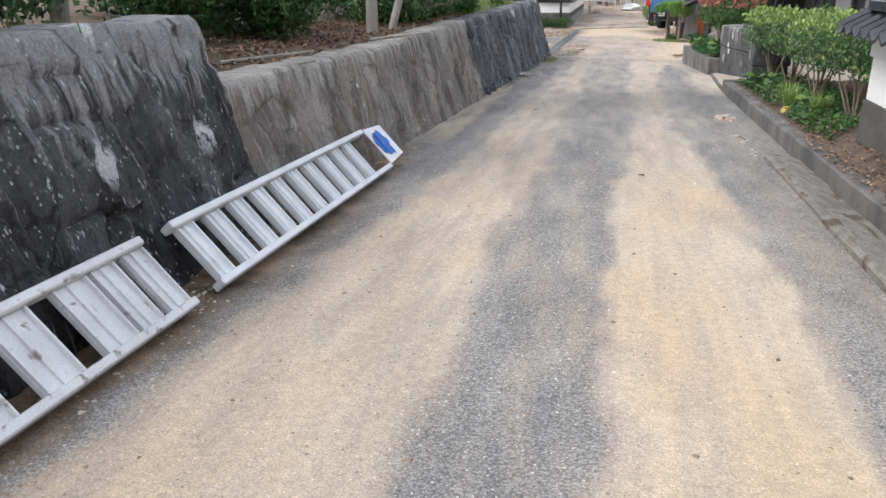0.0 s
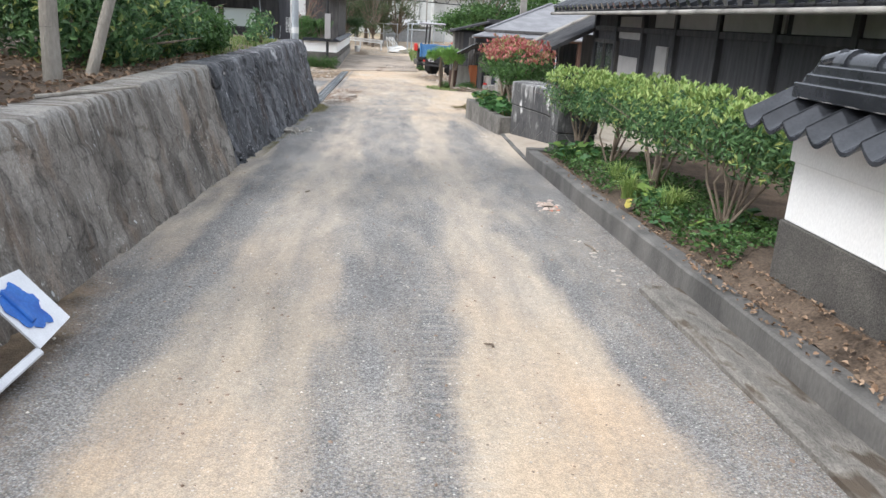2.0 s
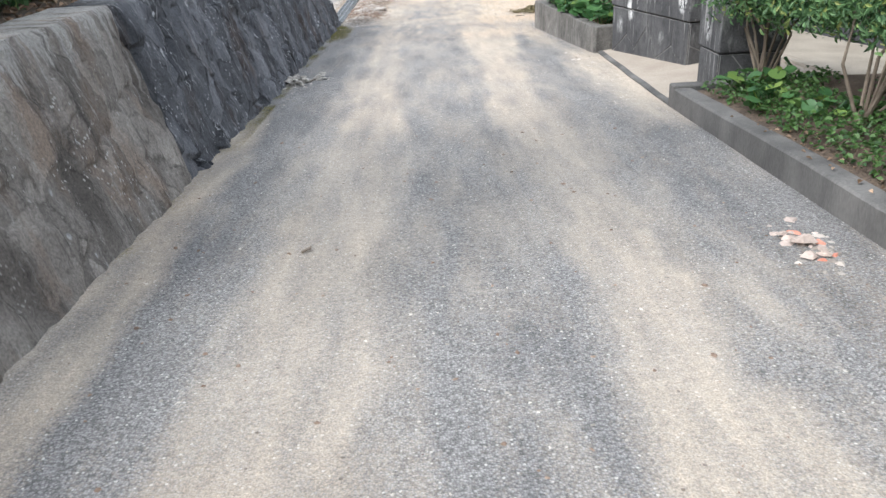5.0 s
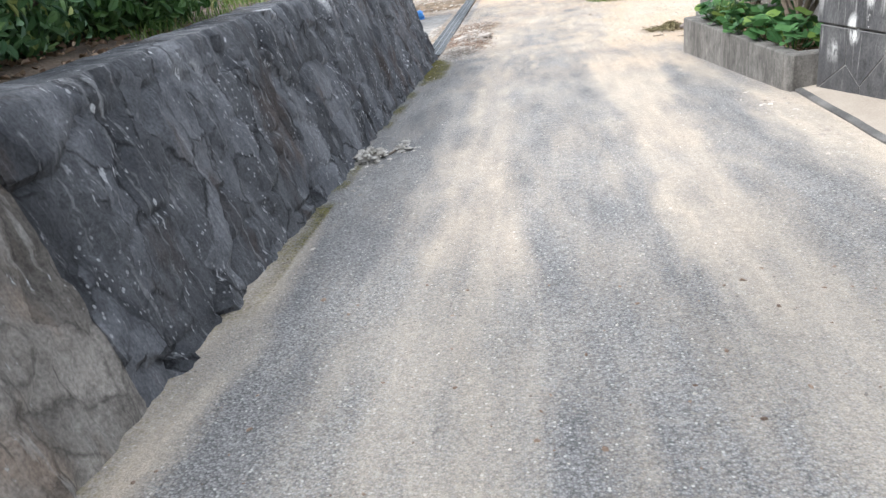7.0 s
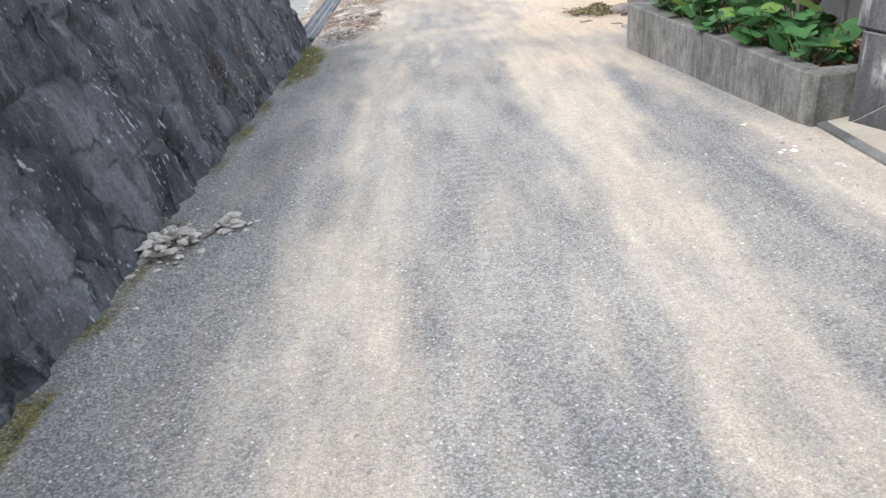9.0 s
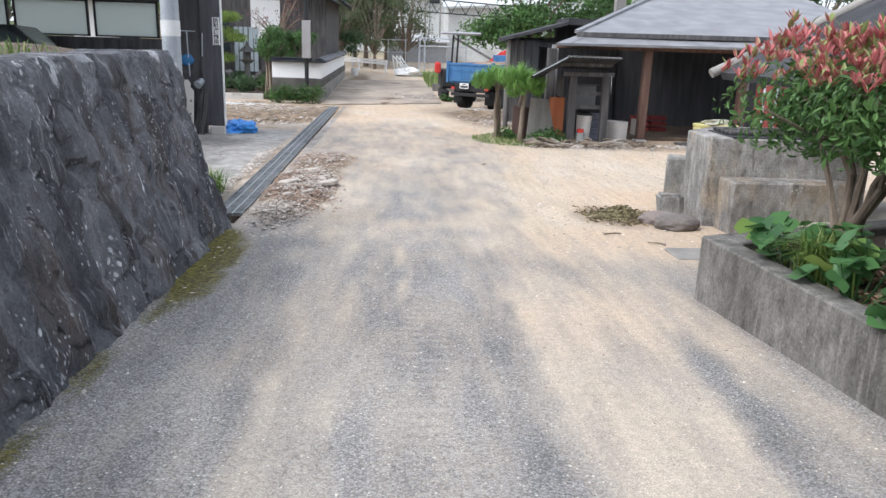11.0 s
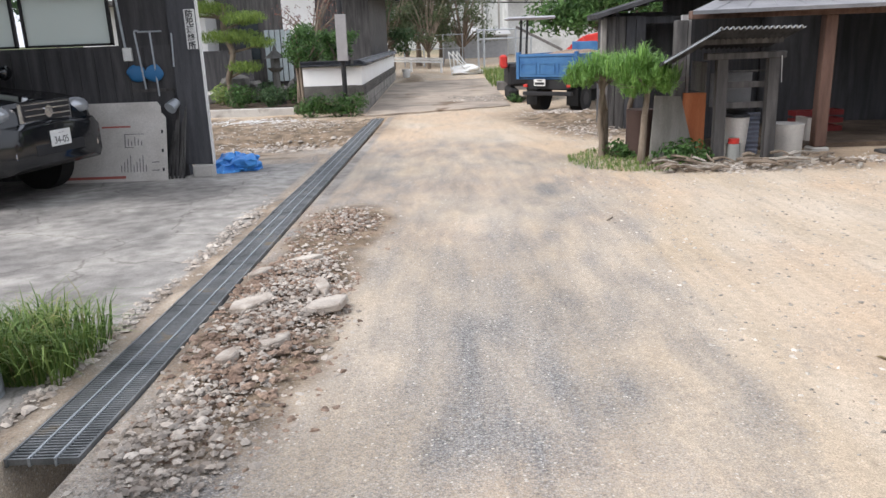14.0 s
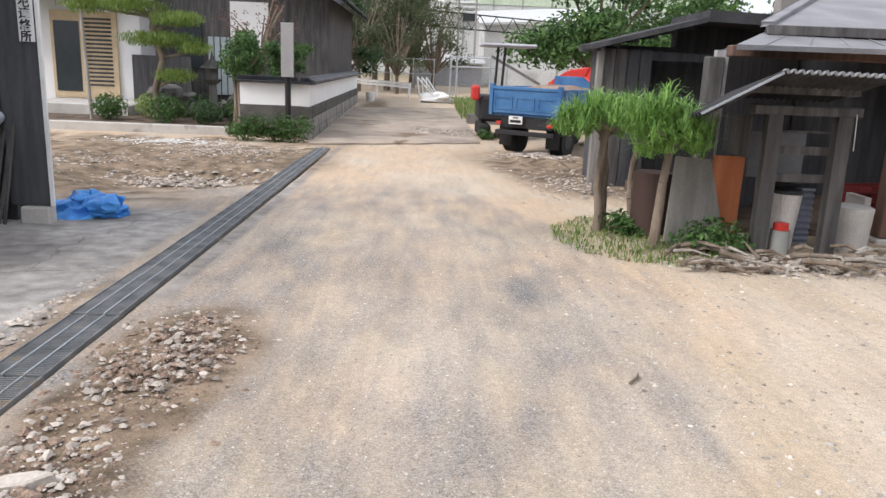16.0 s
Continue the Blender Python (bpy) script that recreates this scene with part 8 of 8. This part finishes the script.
for k, (x, y) in enumerate(((-3.6, 42.1), (-4.2, 42.0), (-3.1, 42.0))):
    shrub("leafy_clump", (x, y, -1.22), [(x, y, -0.98, 0.42, 0.35, 0.30), (x + 0.2, y, -0.8, 0.25, 0.25, 0.22), (x - 0.25, y + 0.1, -1.0, 0.3, 0.3, 0.2)], 650, 0.12, LEAF_MID, BARK, "low leafy green clump before the white wall", "clump", "leafy clumps", 720 + k, 5, 0.012, 0.95, 4.0)
shrub("round_tree", (-4.75, 43.6, -1.1), [(-4.6, 43.5, 0.55, 0.55, 0.55, 0.5), (-4.5, 43.5, 0.95, 0.35, 0.4, 0.3)], 2600, 0.09, LEAF_MID, BARK, "small round-headed evergreen tree before the white wall", "tree", seed=740, stems=6, stem_r=0.06)
pine = thing("garden_pine", -7.0, 44.6, -1.1, "trained garden pine with layered pads of needles", "pine")
bm = bmesh.new()
p_ = Vector((-7.0, 44.6, -1.12))
for q_ in ((-7.1, 44.6, -0.3), (-6.85, 44.55, 0.5), (-7.1, 44.6, 1.2), (-7.0, 44.6, 1.9)):
    rod(bm, p_, q_, 0.09, 0.08, 9)
    p_ = Vector(q_)
part("trunk", bm, BARK, pine, smooth=True)
pads = [(-7.6, 44.5, 1.75, 0.9, 0.6, 0.22), (-6.4, 44.4, 1.45, 0.7, 0.6, 0.2), (-6.9, 44.5, 0.95, 1.0, 0.6, 0.2), (-6.0, 44.4, 0.75, 0.45, 0.45, 0.16), (-6.5, 44.4, 0.05, 0.55, 0.45, 0.18), (-7.3, 44.5, 2.3, 0.9, 0.7, 0.25), (-8.7, 44.5, 1.75, 0.6, 0.5, 0.25)]
g_ = np.random.default_rng(750)
lb = bmesh.new()
for pd in pads:
    rod(lb, (-7.0, 44.6, pd[2] - 0.25), (pd[0], pd[1], pd[2] - 0.05), 0.04, 0.02, 6)
part("branch_work", lb, BARK, pine, smooth=True)
pts_, out = crown_points(pads, 15000, g_, 0.9)
v, f = blades(g_, pts_, 0.13, 0.008, 1.1)
raw_part("needle_pad", v, f, LEAF_PINE, pine)
solo("tree_prop", rod(bmesh.new(), (-8.65, 44.3, -1.12), (-8.75, 44.3, 1.6), 0.05, 0.045, 8), BARK_PALE, "pale bamboo prop under the pine limb", "prop", smooth=True)
ln = thing("stone_lantern", -5.7, 44.9, -1.1, "grey stone garden lantern among shrubs", "lantern")
part("base", rod(bmesh.new(), (-5.7, 44.9, -1.1), (-5.7, 44.9, -0.9), 0.26, 0.22, 8), CONCRETE_DARK, ln)
part("shaft", rod(bmesh.new(), (-5.7, 44.9, -0.9), (-5.7, 44.9, -0.1), 0.12, 0.10, 12), CONCRETE_DARK, ln)
part("platform", rod(bmesh.new(), (-5.7, 44.9, -0.1), (-5.7, 44.9, 0.02), 0.14, 0.26, 8), CONCRETE_DARK, ln)
part("light_box", rod(bmesh.new(), (-5.7, 44.9, 0.022), (-5.7, 44.9, 0.30), 0.15, 0.15, 6), CONCRETE_DARK, ln)
part("cap", rod(bmesh.new(), (-5.7, 44.9, 0.302), (-5.7, 44.9, 0.52), 0.34, 0.08, 6), CONCRETE_DARK, ln)
part("finial", rod(bmesh.new(), (-5.7, 44.9, 0.522), (-5.7, 44.9, 0.72), 0.07, 0.01, 8), CONCRETE_DARK, ln)
for k in range(9):
    r_ = random.Random(760 + k)
    solo("garden_rock", rock(bmesh.new(), r_.uniform(-7.3, -4.9), r_.uniform(45.2, 46.4), -0.85 + 0.22 * (k % 3), 0.35, 0.3, 0.25, k), CONCRETE_DARK, "dark stacked garden rock", "rock", "garden rocks")

# ---- trees and works in the distance ----
def far_tree(name, x, y, base, height, spread, n_, size, mt_, label, seed, bare=0.45, twigs=14):
    ob = thing(name, x, y, base, label, "tree", "distant trees")
    g_ = np.random.default_rng(seed)
    bm = bmesh.new()
    fork = Vector((x, y, base + height * bare))
    rod(bm, (x, y, base - 0.1), fork, spread * 0.09, spread * 0.06, 8)
    bl = []
    for k in range(twigs):
        a = g_.uniform(0, 6.28)
        e = Vector((x + spread * math.cos(a) * g_.uniform(0.3, 1), y + spread * math.sin(a) * g_.uniform(0.3, 1), base + height * g_.uniform(bare + 0.1, 1)))
        m_ = fork.lerp(e, 0.5) + Vector((0, 0, height * 0.06))
        rod(bm, fork, m_, spread * 0.035, spread * 0.022, 6)
        rod(bm, m_, e, spread * 0.022, spread * 0.008, 5)
        bl.append((e.x, e.y, e.z, spread * 0.42, spread * 0.42, spread * 0.28))
    part("trunk", bm, BARK, ob, smooth=True)
    pts_, out = crown_points(bl, n_, g_, 0.9)
    raw_part("crown", *leaf_mesh(pts_, out, size, g_), mt_, ob)
    return ob


GREY_LEAF = leaf_material("dull_green_leaf", (0.06, 0.085, 0.04), (0.15, 0.18, 0.09))
for k, (x, y, h_, s, n_) in enumerate(((-3.4, 64, 7, 2.0, 6500), (-2.0, 66, 7.5, 2.2, 6500), (-0.7, 68.5, 7.5, 2.2, 5500), (0.5, 66.5, 6.0, 1.7, 3200), (-4.8, 68, 7.5, 2.3, 6000), (-1.4, 63.5, 5.0, 1.4, 2600), (-2.9, 70, 8, 2.4, 6000))):
    far_tree("thin_tree", x, y, -0.9, h_, s, n_, 0.13, GREY_LEAF, "thin twiggy tree beyond the guard rail", 800 + k, 0.16, 26)
far_tree("leafy_tree", 5.3, 48.5, -1.2, 5.6, 2.3, 11000, 0.17, LEAF_MID, "full leafy green tree behind the barn", 810, 0.3, 20)
far_tree("leafy_tree", 8.5, 50, -1.2, 4.2, 2.0, 3500, 0.2, LEAF_MID, "full leafy green tree behind the barn", 811, 0.3, 16)
far_tree("dark_conifer", -3.7, 58.5, -1.1, 5.2, 1.5, 7000, 0.13, LEAF_DARK, "dark evergreen tree beside the house", 812, 0.15, 22)
far_tree("dark_conifer", -4.0, 46.6, -1.1, 2.3, 0.7, 2600, 0.10, LEAF_MID, "leafy evergreen overhanging the white wall", 813, 0.4, 14)
far_tree("bare_tree", -4.9, 47.2, -1.1, 4.2, 1.2, 380, 0.09, leaf_material("dull_red_leaf", (0.16, 0.07, 0.06), (0.28, 0.14, 0.11)), "sparse reddish twiggy tree before the house", 814, 0.35, 18)
for k in range(16):
    x = -60 + k * 8 + (4 if k % 2 else 0)
    if -9 < x < 14:
        continue
    far_tree("distant_tree", x, 95 + 7 * (k % 3), 0.0, 9, 4.5, 1500, 0.5, LEAF_DARK, "dark distant tree on the rise", 830 + k, 0.15, 14)
fc = thing("factory", 6, 90, 0, "large pale grey factory with green upper cladding", "factory")
part("wall", boxes((-9, 24, 86, 100, -1, 5.3)), FACTORY, fc)
part("upper_wall", boxes((3.6, 24, 85.95, 100, 5.304, 12)), FACTORY_GREEN, fc, "pale green upper cladding")
part("upper_wall", boxes((-9, 3.59, 86, 100, 5.304, 9)), FACTORY, fc)
for k in range(14):
    part("cladding_seam", boxes((-8.5 + k * 2.3, -8.42 + k * 2.3, 85.90, 85.94, -1, 9)), plain("seam_grey", (0.33, 0.34, 0.34), 0.8), fc)
for k, (x, z) in enumerate(((-3.6, 3.4), (-1.2, 3.4), (1.4, 5.6), (3.0, 4.0))):
    part("window", boxes((x, x + 1.0, 85.88, 85.98, z, z + 0.8)), GLASS, fc)
for k in range(3):
    part("duct", rod(bmesh.new(), (1.0, 85.4, 4.6 + k * 0.35), (4.2, 85.4, 4.6 + k * 0.35), 0.12, n=8), FACTORY, fc, smooth=True)
ws = thing("white_workshop", 6.5, 76, -0.5, "white gabled workshop before the factory", "workshop")
part("wall", boxes((3.9, 12, 75, 80, -0.9, 3.35)), FACTORY, ws)
bm = bmesh.new()
slab(bm, [(3.5, 74.6, 3.3), (12.4, 74.6, 3.9), (12.4, 80.4, 5.0), (3.5, 80.4, 4.4)], 0.15)
part("roof", bm, plain("pale_sheet_roof", (0.62, 0.64, 0.64), 0.5), ws)
gs = thing("grey_store", 1.5, 73, -0.6, "low grey store shed in the works yard", "shed")
part("wall", boxes((-0.8, 3.6, 72, 75, -0.9, 0.75)), plain("grey_sheet_wall", (0.34, 0.35, 0.36), 0.8), gs)
bm = bmesh.new()
slab(bm, [(-1.0, 71.7, 0.78), (3.8, 71.7, 0.78), (3.8, 75.2, 1.25), (-1.0, 75.2, 1.25)], 0.08)
part("roof", bm, plain("pale_store_roof", (0.55, 0.55, 0.54), 0.6), gs)
tr = thing("steel_gantry", 3, 74, -0.6, "dark lattice steel gantry over the works yard", "gantry")
for z in (3.9, 2.75):
    part("chord", beam(bmesh.new(), (0.2, 74.0, z if z > 3 else 2.95), (9, 74.0, z - 0.45 if z > 3 else 2.6), 0.08, 0.08), BLACK_STEEL, tr)
for k in range(8):
    x = 0.3 + k * 1.05
    part("brace", beam(bmesh.new(), (x, 74.0, 3.88 - 0.051 * k), (x + 0.55, 74.0, 2.93 - 0.04 * k), 0.05, 0.05), BLACK_STEEL, tr)
    part("brace", beam(bmesh.new(), (x + 0.55, 74.0, 2.93 - 0.04 * k), (x + 1.05, 74.0, 3.83 - 0.051 * k), 0.05, 0.05), BLACK_STEEL, tr)
for x in (2.1, 3.2, 8.6):
    part("post", beam(bmesh.new(), (x, 74.0, -0.8), (x, 74.0, 6.5 if x < 4 else 3.4), 0.12, 0.12), CONCRETE, tr)
for k in range(4):
    bm = bmesh.new()
    pts_ = [Vector((-12 + 3 * i, 78, 6.2 + 0.35 * k - 0.3 * math.sin(math.pi * i / 12))) for i in range(13)]
    for p_, q_ in zip(pts_, pts_[1:]):
        rod(bm, p_, q_, 0.02, n=5)
    part("wire", bm, BLACK_STEEL, tr)
gr = thing("guard_rail", -2, 61, -0.9, "white steel guard rail across the end of the lane", "guard rail")
for z in (-0.36, -0.22):
    part("rail", beam(bmesh.new(), (-3.9, 62.6, z), (-0.65, 60.0, z - 0.1), 0.05, 0.11, 0.012), WHITE, gr)
for t_ in (0.02, 0.5, 0.98):
    part("post", rod(bmesh.new(), (-3.9 + 3.25 * t_, 62.7 - 2.6 * t_, -1.05), (-3.9 + 3.25 * t_, 62.7 - 2.6 * t_, -0.2 - 0.1 * t_), 0.06, n=8), WHITE, gr)
pf = thing("pipe_frame", 2, 62, -0.9, "grey pipe frame in the works yard", "frame")
for x in (1.25, 1.55, 3.2, 4.0):
    part("post", rod(bmesh.new(), (x, 62, -1.0), (x, 62, 1.05), 0.05, n=8), GALV, pf)
part("rail", rod(bmesh.new(), (1.2, 62, 1.0), (4.1, 62, 1.0), 0.04, n=8), GALV, pf)
part("rail", rod(bmesh.new(), (1.2, 62, 0.55), (4.1, 62, 0.55), 0.04, n=8), GALV, pf)
part("brace", beam(bmesh.new(), (3.2, 61.6, 1.1), (5.4, 60.5, -0.1), 0.12, 0.12), OLD_WOOD, pf)
wr = thing("white_rack", 0.3, 58, -0.9, "white tubular rack lying beside the lane", "rack")
for k in range(3):
    y = 58 + 0.15 * k
    part("hoop", rod(bmesh.new(), (-0.2 + 0.15 * k, y, -1.0), (-0.35 + 0.2 * k, y, 0.05), 0.03, n=8), WHITE, wr)
    part("hoop", rod(bmesh.new(), (-0.35 + 0.2 * k, y, 0.05), (0.5 + 0.1 * k, y, -0.85), 0.03, n=8), WHITE, wr)
solo("white_sack", rock(bmesh.new(), 0.6, 58.2, -0.85, 0.7, 0.4, 0.25, 31, 3, 0.8), WHITE, "pale crumpled sheets beside the rack", "sheets", smooth=True)
solo("white_bucket", rod(bmesh.new(), (-2.35, 57.5, -1.05), (-2.35, 57.5, -0.65), 0.16, 0.2, 14), WHITE, "white bucket at the end of the wall", "bucket", smooth=True)
fence = thing("wire_fence", -4, 66, -0.8, "grey pipe fence below the trees", "fence")
for k in range(6):
    part("post", rod(bmesh.new(), (-5 + k * 1.1, 65.5, -0.9), (-5 + k * 1.1, 65.5, 0.9), 0.035, n=6), GALV, fence)
for z in (0.1, 0.85):
    part("rail", rod(bmesh.new(), (-5, 65.5, z), (0.6, 65.5, z), 0.025, n=6), GALV, fence)
n = 1800
c = np.stack([rng.uniform(1.2, 3.5, n), rng.uniform(50, 60, n)], -1)
c = np.array([(x, y, lie(x, y) - 0.02) for x, y in c])
stuff("verge_grass", blades(rng, c, 0.45, 0.012, 0.8), GRASS, "rough grass on the verge by the works yard", "grass")
solo("verge_wall", boxes((1.3, 4.5, 48.6, 49.0, -1.3, -0.85), bevel=0.02), CONCRETE_DARK, "low dark block wall at the verge", "wall")
